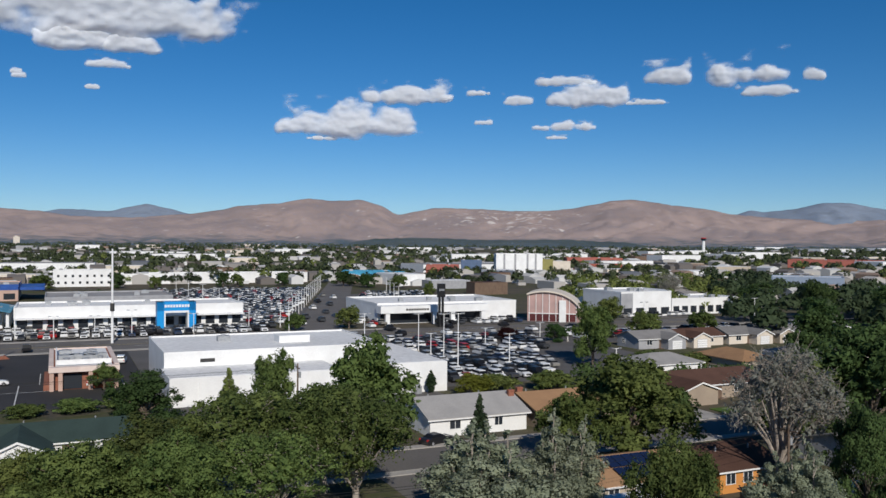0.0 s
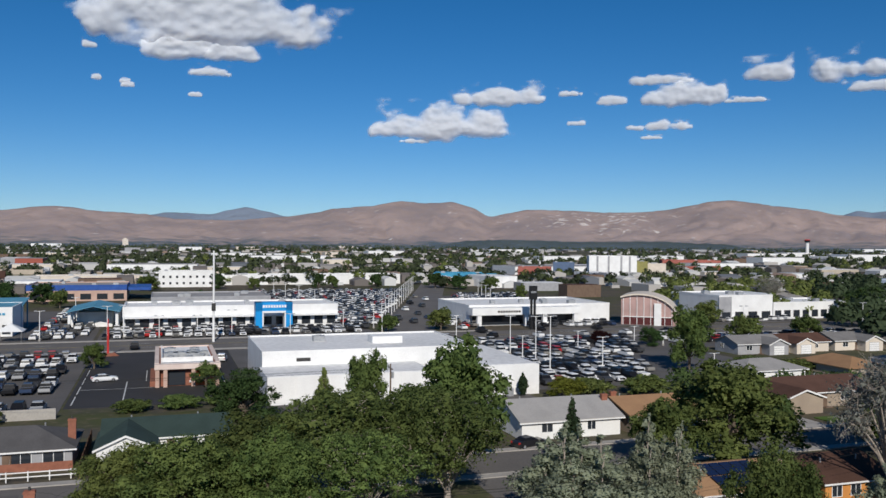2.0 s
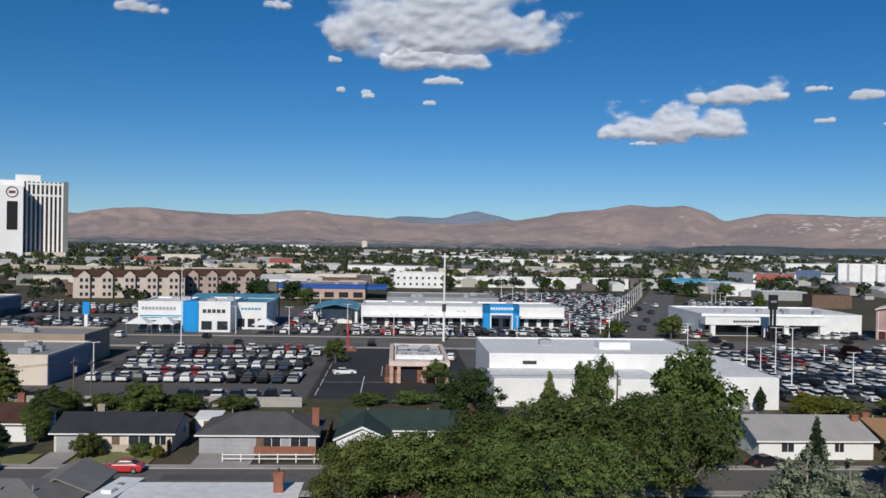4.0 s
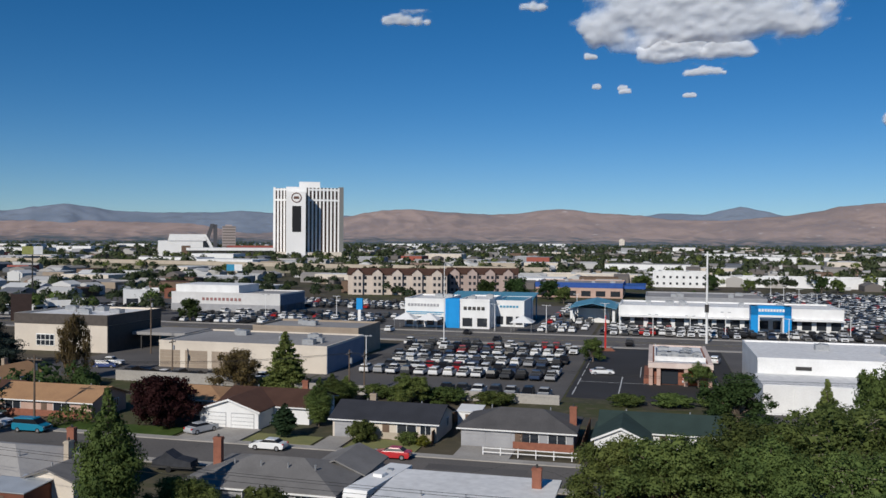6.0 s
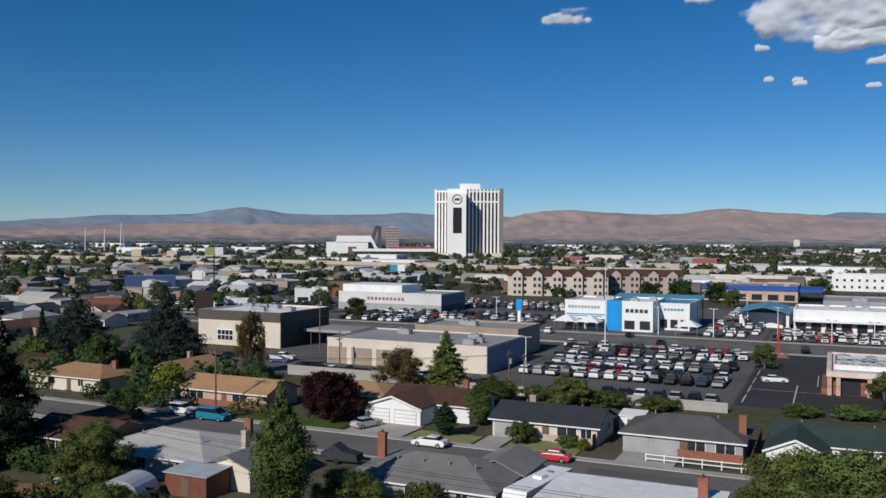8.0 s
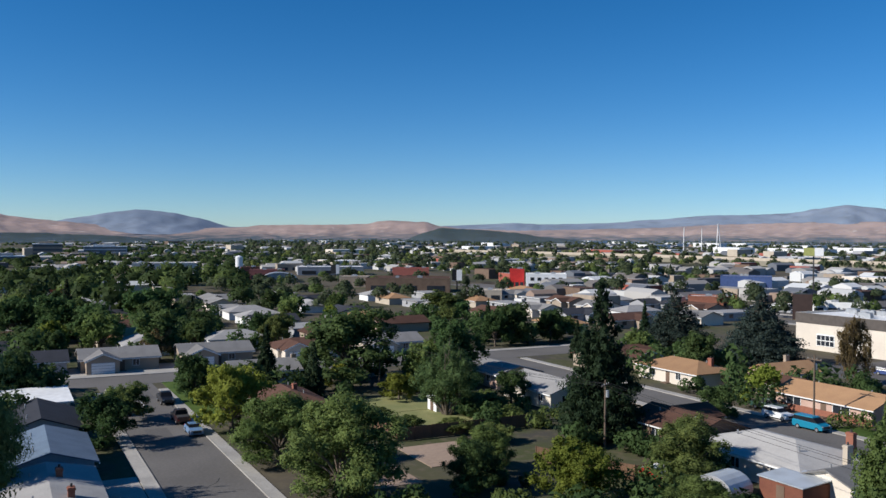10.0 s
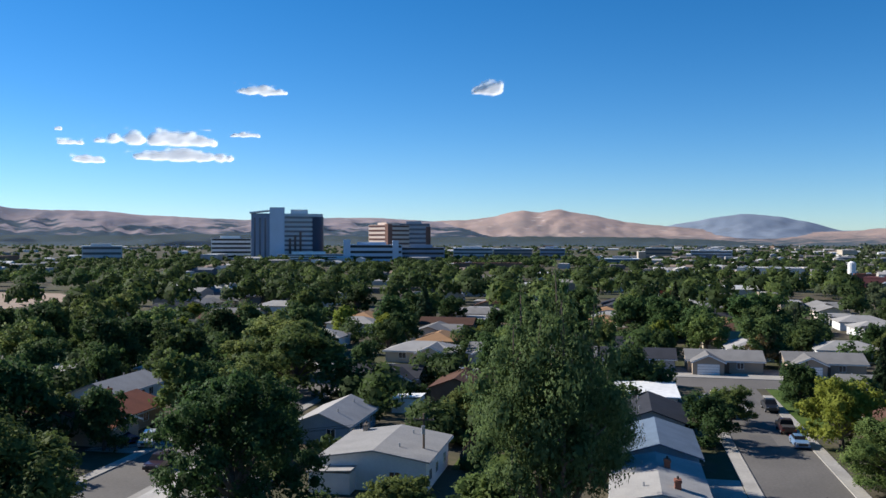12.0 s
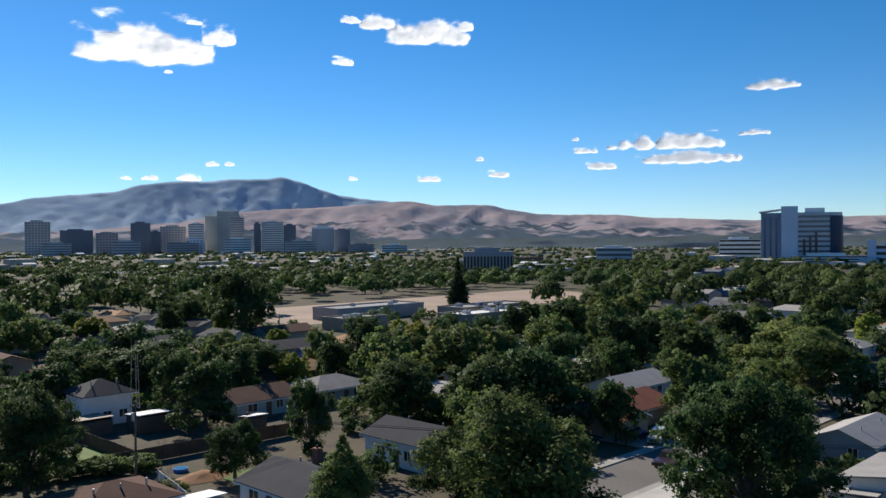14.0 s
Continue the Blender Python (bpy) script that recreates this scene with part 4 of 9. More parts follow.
def leaf_mesh(name, centres, radii, count, size, material, rng, inner=0.66):
    """A crown of many small leaves spread over its boughs' outer shells, shaded by the bough they sit on."""
    centres, radii = np.array(centres), np.array(radii)
    weight = radii.prod(axis=1) ** (2 / 3)
    which = rng.choice(len(centres), count, p=weight / weight.sum())
    d = rng.normal(size=(count, 3))
    d /= np.linalg.norm(d, axis=1)[:, None]
    reach = inner + (1.16 - inner) * rng.random(count)
    p = centres[which] + d * radii[which] * reach[:, None]
    keep = np.ones(count, bool)
    for c, r in zip(centres, radii):
        keep &= ~((np.linalg.norm((p - c) / r, axis=1) < 0.6))
    p, d = p[keep], d[keep]
    # a fifth as many broad sprays close the inside of the boughs
    fill = rng.choice(len(centres), count // 5, p=weight / weight.sum())
    e = rng.normal(size=(len(fill), 3))
    e /= np.linalg.norm(e, axis=1)[:, None]
    outer = len(p)
    p = np.vstack([p, centres[fill] + e * radii[fill] * (0.15 + 0.35 * rng.random(len(fill)))[:, None]])
    d = np.vstack([d, e])
    k = len(p)
    nrm = d + 0.55 * rng.normal(size=(k, 3)) + np.array([0, 0, 0.25])
    nrm /= np.linalg.norm(nrm, axis=1)[:, None]
    a = np.cross(nrm, rng.normal(size=(k, 3)))
    a /= np.linalg.norm(a, axis=1)[:, None]
    b = np.cross(nrm, a)
    s = size * (0.5 + 0.9 * rng.random(k))[:, None]
    s[outer:] *= 2.3
    quad = np.stack([p + a * s * 0.85 - b * s * 0.3, p + b * s * 0.72 + nrm * s * 0.1, p - a * s * 0.85 - b * s * 0.3], axis=1)
    return leaf_sheet(name, quad, 0.7 * d + 0.5 * nrm + np.array([0, 0, 0.38]), material)


def leaf_sheet(name, quad, soft, material):
    """Leaves as small flat blades; their shading normals lean towards the mass that they belong to."""
    sides = quad.shape[1]
    me = bpy.data.meshes.new(name)
    me.from_pydata(quad.reshape(-1, 3).tolist(), [], np.arange(quad.size // 3).reshape(-1, sides).tolist())
    me.materials.append(material)
    me.shade_smooth()
    soft = soft / np.linalg.norm(soft, axis=1)[:, None]
    me.normals_split_custom_set_from_vertices(np.repeat(soft, sides, axis=0).tolist())
    return me


TREES = {}


def fit_crown(centres, radii, height, wide):
    """Stretch the boughs to the height and width asked for."""
    c, r = np.array(centres), np.array(radii)
    up = height / (c[:, 2] + r[:, 2]).max()
    out = wide / 2 / np.percentile(np.hypot(c[:, 0], c[:, 1]) + r[:, 0], 92)
    c *= (out, out, up)
    r *= (out, out, up)
    return [tuple(v) for v in c], [tuple(v) for v in r]


def build_tree(key, m, label, kind, leaf, height, wide, count, size, seed, bark=None, group="trees"):
    rng = np.random.default_rng(seed)
    bark = bark or BARK
    centres, radii = [], []
    t = Shape()
    if kind in ("round", "open"):
        # uneven boughs from low down to the top, each a cluster of smaller tufts
        fine = size < 0.25 and height > 5
        lobes = round((15 if fine else 11) * max(1, 1.7 * height / wide - 0.7))
        low = 0.46 if bark is BARK_PALE else 0.08 if height > 20 else 0.17
        ring_ = lobes
        lobes += 5
        for i in range(lobes):
            a = i * 2.4 + rng.uniform(-0.5, 0.5)
            f = (i + 0.5) / ring_ if i < ring_ else 0.5 + 0.1 * (i - ring_)
            z = height * (low + (0.84 - low) * f + rng.uniform(-0.05, 0.05))
            out = wide / 2 * 0.68 * math.sqrt(max(0.04, 1 - ((f - 0.3) / 0.72) ** 2)) * rng.uniform(0.65, 1.15)
            out *= 1 if i < ring_ else 0.35
            big = wide * rng.uniform(0.13, 0.21)
            c = Vector((math.cos(a) * out, math.sin(a) * out, z))
            centres.append(tuple(c))
            radii.append((big * 0.92, big * 0.92, big * 0.8))
            for j in range(7):
                d = rng.normal(size=3)
                d[2] = abs(d[2]) * 0.9 - 0.4
                d = d / np.linalg.norm(d) + 0.35 * np.array([math.cos(a), math.sin(a), 0.2])
                q = big * rng.uniform(0.3, 0.55)
                centres.append((c.x + d[0] * big * 0.8, c.y + d[1] * big * 0.8, c.z + d[2] * big * 0.8))
                radii.append((q, q, q * rng.uniform(0.65, 0.9)))
        centres, radii = fit_crown(centres, radii, height, wide)
        fork = height * 0.2
        base = wide * 0.026
        t.tube((0, 0, -0.3), (0.1, 0, fork), base * 1.25, base, 8)
        for i in range(lobes):
            c = Vector(centres[8 * i])
            mid = Vector((c.x * 0.4, c.y * 0.4, fork + (c.z - fork) * 0.5))
            t.tube((0.1, 0, fork * 0.95), mid, base * 0.6, base * 0.4, 6)
            t.tube(mid, c, base * 0.4, base * 0.16, 5)
            if fine:
                for j in range(1, 8, 1 if kind == "open" or bark is BARK_PALE else 2):
                    e = Vector(centres[8 * i + j])
                    t.tube(c.lerp(mid, 0.3 * (j % 2)), e, base * 0.17, base * 0.05, 4)
                    if kind == "open":
                        for g in range(5):
                            w_ = Vector(rng.normal(size=3)) * radii[8 * i + j][0] * 0.95
                            t.tube(e.lerp(c, 0.25), e + w_, base * 0.06, 0.012, 3)
    elif kind in ("column", "spire"):
        stems = 1 if kind == "column" else 9
        for s_ in range(stems):
            a = s_ * 2.4
            off = 0 if stems == 1 else wide / 2 * 0.62 * math.sqrt((s_ + 0.4) / stems)
            tall = height * (1 if stems == 1 else rng.uniform(0.66, 1.0) - 0.18 * (off / (wide / 2)))
            own = wide / 2 if stems == 1 else wide * rng.uniform(0.24, 0.34)
            k = 60 if stems == 1 else 16
            x0, y0 = math.cos(a) * off, math.sin(a) * off
            for i in range(k):
                f = (i + 0.5) / k
                b = i * 2.4 + s_
                w = own * (0.5 + 0.6 * math.sin(math.pi * min(1, f * 1.05))) * (1 - 0.78 * max(0, f - 0.55) / 0.45) * rng.uniform(0.8, 1.2)
                z = tall * ((0.1 if stems == 1 else 0.22) + (0.86 if stems == 1 else 0.74) * f)
                centres.append((x0 + math.cos(b) * w * 0.6, y0 + math.sin(b) * w * 0.6, z))
                q = w * (rng.uniform(0.34, 0.5) if stems == 1 else rng.uniform(0.34, 0.56))
                radii.append((q, q, max(q * 0.7, tall * rng.uniform(0.03, 0.05))))
                if i % 2:
                    t.tube((x0, y0, z * 0.85), centres[-1], wide * 0.009, 0.015, 4)
            t.tube((x0 * 0.1, y0 * 0.1, -0.3), (x0, y0, tall * 0.3), wide * 0.03, wide * 0.018, 7)
            t.tube((x0, y0, tall * 0.3), (x0, y0, tall * 0.8), wide * 0.018, 0.03, 6)
    else:
        # conifer: whorls of drooping boughs round a straight stem
        layers = 20 if height < 12.5 else 26
        for j in range(layers):
            f = j / (layers - 1)
            reach = wide / 2 * ((1 - f) ** 0.85 * (0.9 + 0.25 * rng.random()) + 0.04)
            arms = 7 if f < 0.6 else 4
            for i in range(arms):
                a = 2 * math.pi * i / arms + j * 1.3 + rng.uniform(-0.3, 0.3)
                l = reach * rng.uniform(0.7, 1.15)
                z = height * (0.1 + 0.88 * f)
                for g in (0.45, 0.85):
                    centres.append((math.cos(a) * l * g, math.sin(a) * l * g, z - 0.12 * l * g))
                    radii.append((max(0.25, l * 0.3), max(0.25, l * 0.3), max(0.2, height * 0.027)))
                t.tube((0, 0, z), (math.cos(a) * l * 0.9, math.sin(a) * l * 0.9, z - 0.1 * l), wide * 0.006 + 0.02, 0.015, 4)
        t.tube((0, 0, -0.3), (0, 0, height * 0.98), wide * 0.03 + 0.05, 0.03, 7)
    ob = single("tree", t, bark, m, label, "tree", group)
    crown = new("crown", leaf_mesh("crown", centres, radii, count, size, LEAF[leaf], rng))
    crown.parent = ob
    TREES[key] = (ob, height, wide)
    return ob


KINDS = {
    # key: form, leaf, height, width, leaves, leaf size, bark, label
    "broad": ("round", "green", 13, 13, 26000, 0.175, BARK, "broad green leafy shade tree in a back yard"),
    "broad_b": ("round", "green", 13, 13, 15000, 0.17, BARK_PALE, "green leafy tree with pale bare limbs showing"),
    "dark": ("round", "dark", 13, 14, 23000, 0.19, BARK, "dark green spreading shade tree beside houses"),
    "giant": ("spire", "cottonwood", 22, 16, 44000, 0.19, BARK, "very tall grey-green cottonwood tree with feathery tops"),
    "silver": ("spire", "silver", 12.5, 8.5, 28000, 0.165, BARK_PALE, "silver-leaved poplar tree with a ragged crown"),
    "grey": ("open", "grey", 16, 12, 7000, 0.15, BARK_PALE, "half-bare grey tree with thin pale twigs"),
    "column": ("column", "green", 14, 6, 14000, 0.17, BARK, "tall narrow green poplar tree"),
    "conifer": ("cone", "conifer", 15, 11, 17000, 0.2, BARK, "tall dark green conifer with drooping boughs"),
    "cedar": ("cone", "cedar", 15, 16, 16000, 0.22, BARK, "wide blue-green cedar with layered boughs"),
    "spruce": ("cone", "green", 10, 7.5, 12000, 0.18, BARK, "dense green cone-shaped evergreen tree"),
    "cypress": ("column", "conifer", 7, 2.2, 2600, 0.17, BARK, "slim dark green cypress"),
    "plum": ("round", "plum", 7, 10, 16000, 0.19, BARK, "dark purple-leaved plum tree in a front garden"),
    "yellow": ("round", "yellow", 8, 9, 12000, 0.175, BARK, "yellow-green tree turning to autumn"),
    "autumn": ("open", "autumn", 8, 9, 8000, 0.165, BARK, "rust-brown tree with thinning leaves"),
    "broad_m": ("round", "green", 13, 13, 9000, 0.28, BARK, "broad green leafy tree among houses"),
    "dark_m": ("round", "dark", 13, 14, 9000, 0.29, BARK, "dark green spreading tree among houses"),
    "bush": ("round", "green", 3, 4.5, 4200, 0.14, BARK, "rounded green garden bush"),
    "mid": ("round", "green", 12, 13, 4600, 0.39, BARK, "green leafy street tree among houses"),
    "mid_b": ("round", "dark", 13, 14, 4600, 0.42, BARK, "dark green leafy tree among rooftops"),
    "mid_c": ("round", "yellow", 7, 7.5, 2200, 0.28, BARK, "small yellow-green tree among houses"),
    "mid_d": ("cone", "conifer", 16, 8, 5600, 0.33, BARK, "dark conifer among houses"),
}


def tree(key, u, n, height, wide, turn=None, m=None):
    if math.hypot(u, n) > 104 and key in ("broad", "broad_b", "dark"):
        key = "dark_m" if key == "dark" else "broad_m"
    form, leaf, h0, w0, count, size, bark, label = KINDS[key]
    scale = (wide / w0, wide / w0, height / h0)
    spin = turn if turn is not None else (u * 37 + n * 61) % 360
    place = m or street(u, n, 0, spin, scale)
    if key not in TREES:
        return build_tree(key, place, label, form, leaf, h0, w0, count, size, sum(map(ord, key)), bark, "trees: " + key.replace("_", " "))
    return copy_thing(TREES[key][0], place @ Matrix.Diagonal([1 / s for s in TREES[key][0].scale] + [1]))


# ---- poles and fences ----
def light_pole(u, n, h, arms=2, base="lot"):
    ob = thing("light_pole", street(u, n), "tall pale steel lamp post over a car lot", "lamp post", "lamp posts")
    part("pole", Shape().tube((0, 0, 0), (0, 0, h), 0.13, 0.08, 8), WHITE, ob)
    part("footing", Shape().tube((0, 0, -0.1), (0, 0, 0.6), 0.3, 0.3, 8), CONCRETE, ob)
    for k in range(arms):
        sx = 1 - 2 * k
        arm = part("arm", Shape().box(min(0, sx * 0.7), -0.04, h - 0.15, max(0, sx * 0.7), 0.04, h - 0.05), WHITE, ob)
        part("lamp_head", Shape().box(min(sx * 0.6, sx * 1.3), -0.25, h - 0.12, max(sx * 0.6, sx * 1.3), 0.25, h + 0.08), STEEL, arm)
    return ob


def utility_pole(u, n, h, turn=0):
    ob = thing("utility_pole", street(u, n, 0, turn), "weathered timber power pole with a crossarm", "utility pole", "utility poles")
    part("pole", Shape().tube((0, 0, -0.2), (0, 0, h), 0.17, 0.11, 8), TIMBER, ob)
    arm = part("crossarm", Shape().box(-0.06, -1.2, h - 0.75, 0.06, 1.2, h - 0.6), TIMBER, ob)
    for y in (-1.1, -0.4, 0.4, 1.1):
        part("insulator", Shape().tube((0, y, h - 0.6), (0, y, h - 0.42), 0.05, 0.03, 6), STEEL, arm)
    part("transformer", Shape().tube((0.3, 0, h - 2.2), (0.3, 0, h - 1.3), 0.22, 0.22, 10), STEEL, ob)
    return ob


def wire(p, q, sag=0.8, label="sagging black power cable between poles"):
    a, b = Vector(p), Vector(q)
    s = Shape()
    verts = []
    for k in range(13):
        f = k / 12
        c = a.lerp(b, f) - Vector((0, 0, 4 * sag * f * (1 - f)))
        verts += [c + Vector((0, 0, 0.022)), c + Vector((0.022, 0.01, -0.012)), c + Vector((-0.022, -0.01, -0.012))]
    s.add(verts, [(3 * k + i, 3 * k + (i + 1) % 3, 3 * k + 3 + (i + 1) % 3, 3 * k + 3 + i) for k in range(12) for i in range(3)])
    return single("power_cable", s, BLACK, Matrix.Identity(4), label, "cable", "power cables")


def fence(u0, n0, u1, n1, h=1.8, material=None, label="brown board fence round a back yard"):
    """Boards between posts, from one corner to another."""
    m0, m1 = street(u0, n0).translation, street(u1, n1).translation
    length = (m1 - m0).length
    ang = math.degrees(math.atan2(m1.y - m0.y, m1.x - m0.x))
    ob = thing("fence", pose(m0.x, m0.y, 0, 0, 0, ang), label, "fence", "garden fences")
    material = material or FENCE_WOOD
    k = max(1, round(length / 2.4))
    step = length / k
    for i in range(k):
        line = []
        for j in range(8):
            xa, xb, y = (i + j / 8) * step, (i + (j + 1) / 8) * step, 0.018 * (j % 2)
            line += [(xa, y, 0.05), (xb, y, 0.05)]
        back = [(x, y - 0.03, z) for x, y, z in line[::-1]]
        part("fence_panel", Shape().prism(line + back, (0, 0, h - 0.05 + 0.03 * (i % 3))), material, ob)
    for i in range(k + 1):
        part("post", Shape().box(i * step - 0.05, -0.09, 0, i * step + 0.05, -0.02, h + 0.1), material, ob)
    return ob

# ---- streets, lots, yards ----
slab("road", -180, 92.5, 210, 101.7, 0.03, ASPHALT, "worn grey residential street with patched asphalt", "road")
slab("road", -162, 15.0, 140, 24.3, 0.03, ASPHALT, "worn grey residential street in tree shade", "road")
slab("road", -162, -57.5, 120, -49.5, 0.03, ASPHALT, "worn grey residential street between back yards", "road")
slab("road", -172.5, -190, -162, 150, 0.034, ASPHALT, "wide grey cross street with a worn centre line", "road")
slab("road", 33.5, 60, 40.5, 92.5, 0.026, ASPHALT, "narrow grey lane between garden trees", "road")
slab("road", -420, 219, 420, 241, 0.03, ASPHALT, "broad commercial avenue beside car lots", "road")
cross = single("road", Shape().box(-7.5, -95, -0.25, 7.5, 190, 0.036), ASPHALT, street(101, 335, 0.012, -19), "commercial side street between car lots", "road", kind="structure")
for n0, n1, u0, u1 in ((101.7, 103.3, -160, 200), (90.9, 92.5, -160, 200), (24.3, 25.9, -155, 140), (13.4, 15.0, -155, 140), (-49.5, -48.0, -155, 120), (-59.0, -57.5, -155, 120), (216.6, 219, -300, 300), (241, 243.2, -300, 95)):
    k0, k1 = (n0, n0 + 0.18) if n1 in (103.3, 25.9, -48.0, 243.2) else (n1 - 0.18, n1)
    s0, s1 = (n0 + 0.18, n1) if k0 == n0 else (n0, n1 - 0.18)
    slab("kerb", u0, k0, u1, k1, 0.16, CONCRETE, "pale concrete kerb", "kerb")
    slab("pavement", u0, s0, u1, s1, 0.14, CONCRETE, "pale concrete pavement along the street", "pavement")
slab("kerb", -162, 25.9, -161.8, 90, 0.16, CONCRETE, "pale concrete kerb", "kerb")
slab("pavement", -175.2, -150, -172.5, 140, 0.14, CONCRETE, "pale concrete pavement along the cross street", "pavement")
for u0, n0, u1, n1, mat, label in (
        (-63.5, 141, -15, 216.6, ASPHALT_NEW, "grey asphalt car lot with packed rows of trucks"), (-14.6, 147, 15.5, 216.6, ASPHALT_BLACK, "freshly sealed black asphalt car park"),
        (62, 143, 128, 216.6, ASPHALT_NEW, "grey asphalt car lot with parked cars"), (-16, 243.2, 60, 272, ASPHALT_NEW, "grey asphalt display lot of a car dealer"),
        (40, 272, 90, 440, ASPHALT_NEW, "grey asphalt car lot behind a dealer"), (-150, 243.2, -17, 345, ASPHALT_NEW, "grey asphalt lots round a car dealer"),
        (-125, 143, -64, 158.4, ASPHALT_NEW, "grey asphalt yard of an industrial building"), (-122, 158.4, -100.5, 216.6, ASPHALT_NEW, "grey asphalt yard beside a hall"),
        (-240, 243.2, -151, 345, ASPHALT_NEW, "grey asphalt lots beside a store"), (110, 243.2, 215, 262, ASPHALT_NEW, "grey asphalt forecourt of a dealer"),
        (112, 262, 150, 400, ASPHALT_NEW, "grey asphalt side lot"), (15.6, 128, 61.9, 216.6, ASPHALT_NEW, "grey asphalt yard round a white warehouse"),
        (128.2, 190, 230, 216.6, ASPHALT_NEW, "grey asphalt lot beside the avenue")):
    slab("parking_lot", u0, n0, u1, n1, 0.042, mat, label, "car park")
# painted lines on the black lot and the street
for k in range(6):
    slab("lane_marking", -13.8 + 0.02 * k, 150 + 10.4 * k, -13.6, 158 + 10.4 * k, 0.05, PAINT, "worn white painted line", "road marking", thick=0.004)
slab("lane_marking", -6.0, 150, -5.8, 172, 0.05, PAINT, "worn white painted line", "road marking", thick=0.004)
slab("lane_marking", -2.6, 172, -2.45, 186, 0.05, PAINT, "worn white painted line", "road marking", thick=0.004)
slab("lane_marking", -13.5, 164.4, -0.5, 164.55, 0.05, PAINT, "worn white painted line", "road marking", thick=0.004)
slab("lane_marking", 11.5, 160, 11.7, 182, 0.05, PAINT, "worn white painted line", "road marking", thick=0.004)
slab("lane_marking", -159, 19.9, -140, 20.05, 0.038, PAINT, "worn white centre line", "road marking", thick=0.004)
for n in (226, 230, 234):
    for k in range(30):
        if abs(n - 230) > 1:
            slab("lane_marking", -150 + 12 * k, n - 0.07, -146 + 12 * k, n + 0.07, 0.038, PAINT, "white lane dash", "road marking", thick=0.004)
slab("lane_marking", -300, 229.9, 300, 230.1, 0.038, surface("yellow_paint", (0.55, 0.40, 0.06), 0.8), "yellow centre line of the avenue", "road marking", thick=0.004)
# tar-filled cracks and patches in the old street
rng = random.Random(8)
for k in range(26):
    u, n = rng.uniform(-110, 60), rng.choice((94, 96, 98.5, 100.5))
    if k > 19:
        u, n = rng.uniform(-160, -90), rng.uniform(16, 23)
    a, s_ = rng.choice((0, 0, 1.4)), Shape()
    p = (u, n)
    for j in range(6):
        a += rng.uniform(-0.5, 0.5)
        q = (p[0] + 1.3 * math.cos(a), max(15.3 if k > 19 else 93, min(23.9 if k > 19 else 101.2, p[1] + 0.9 * math.sin(a))))
        s_.add([(p[0], p[1] - 0.06, 0.036), (q[0], q[1] - 0.06, 0.036), (q[0], q[1] + 0.06, 0.036), (p[0], p[1] + 0.06, 0.036)], [(0, 1, 2, 3)])
        p = q
    single("tar_seam", s_, ASPHALT_BLACK, street(0, 0), "dark tar-filled crack in the street", "road marking", "tar seams", "structure")
for u, n, w, d in ((-70, 97, 9, 3), (-36, 95.4, 6, 4), (-20, 98, 12, 2.4), (20, 98, 8, 3.5), (-120, 19, 8, 3), (-150, 21, 6, 3)):
    slab("asphalt_patch", u - w / 2, n - d / 2, u + w / 2, n + d / 2, 0.034, ASPHALT_NEW, "darker rectangular repair patch in the street", "road marking", thick=0.01)
# block walls and planted strips between lots and gardens
slab("block_wall", -62, 139.6, -14.8, 139.9, 1.6, CONCRETE, "low pale block wall behind gardens", "wall", thick=1.7)
slab("block_wall", -98, 141.5, -63, 141.8, 1.9, CONCRETE, "low pale block wall behind gardens", "wall", thick=2.0)
slab("dirt_field", -365, -294, -165, -226, 0.04, DIRT, "bare pale dirt building site", "field")
slab("lawn", -162, 26, -128, 33.5, 0.1, LAWN, "green front lawn on a street corner", "lawn")
slab("lawn", -119, 47.5, -103.5, 62, 0.08, DRYLAWN, "dry yellow-green back lawn", "lawn")
slab("lawn", -131, 52, -119.2, 61.9, 0.08, DRYLAWN, "dry yellow-green back lawn", "lawn")
slab("lawn", -124, 62.1, -106, 66, 0.08, LAWN, "green back lawn between hedges", "lawn")
slab("lawn", -50, -113, -32, -103.5, 0.08, LAWN, "bright green back lawn behind a hedge", "lawn")
slab("lawn", -58, -88, -52, -79, 0.08, LAWN, "patchy green back lawn", "lawn")
slab("lawn", -84, -128, -70, -121, 0.08, LAWN, "green lawn strip behind a house", "lawn")
slab("lawn", -96, 3, -85, 8, 0.0601, LAWN, "small green front lawn", "lawn")
slab("lawn", -106, -19, -98, -12, 0.08, LAWN, "small green back lawn", "lawn")
for u0, u1, n1, mat, label in ((-62, -53, 110, CONCRETE, "wide concrete driveway"), (-42.5, -39, 109, CONCRETE, "concrete driveway"), (-24, -17, 108.6, CONCRETE, "wide concrete driveway"), (-7.3, -3.8, 110, CONCRETE, "concrete driveway"),
                               (88, 94, 111, CONCRETE, "sunlit concrete driveway")):
    slab("driveway", u0, 101.9, u1, n1, 0.165, mat, label, "driveway")
for u0, u1, n1 in ((-52.5, -43, 108), (-38.5, -29, 109), (-3.5, 8, 112), (-82, -63, 108), (80, 87.6, 110), (96, 108, 108)):
    slab("lawn", u0, 103.4, u1, n1, 0.15, DRYLAWN if u0 in (-38.5, -3.5, -52.5) else LAWN, "small front lawn, partly dry", "lawn")
slab("driveway", -103, -66, -97, -57.6, 0.06, CONCRETE, "concrete driveway in shade", "driveway")
slab("driveway", -95, -49.4, -66, -44, 0.15, CONCRETE, "pale concrete apron beside a roof", "driveway")
slab("driveway", -100, 7.5, -80, 13.3, 0.06, CONCRETE, "pale concrete driveway", "driveway")
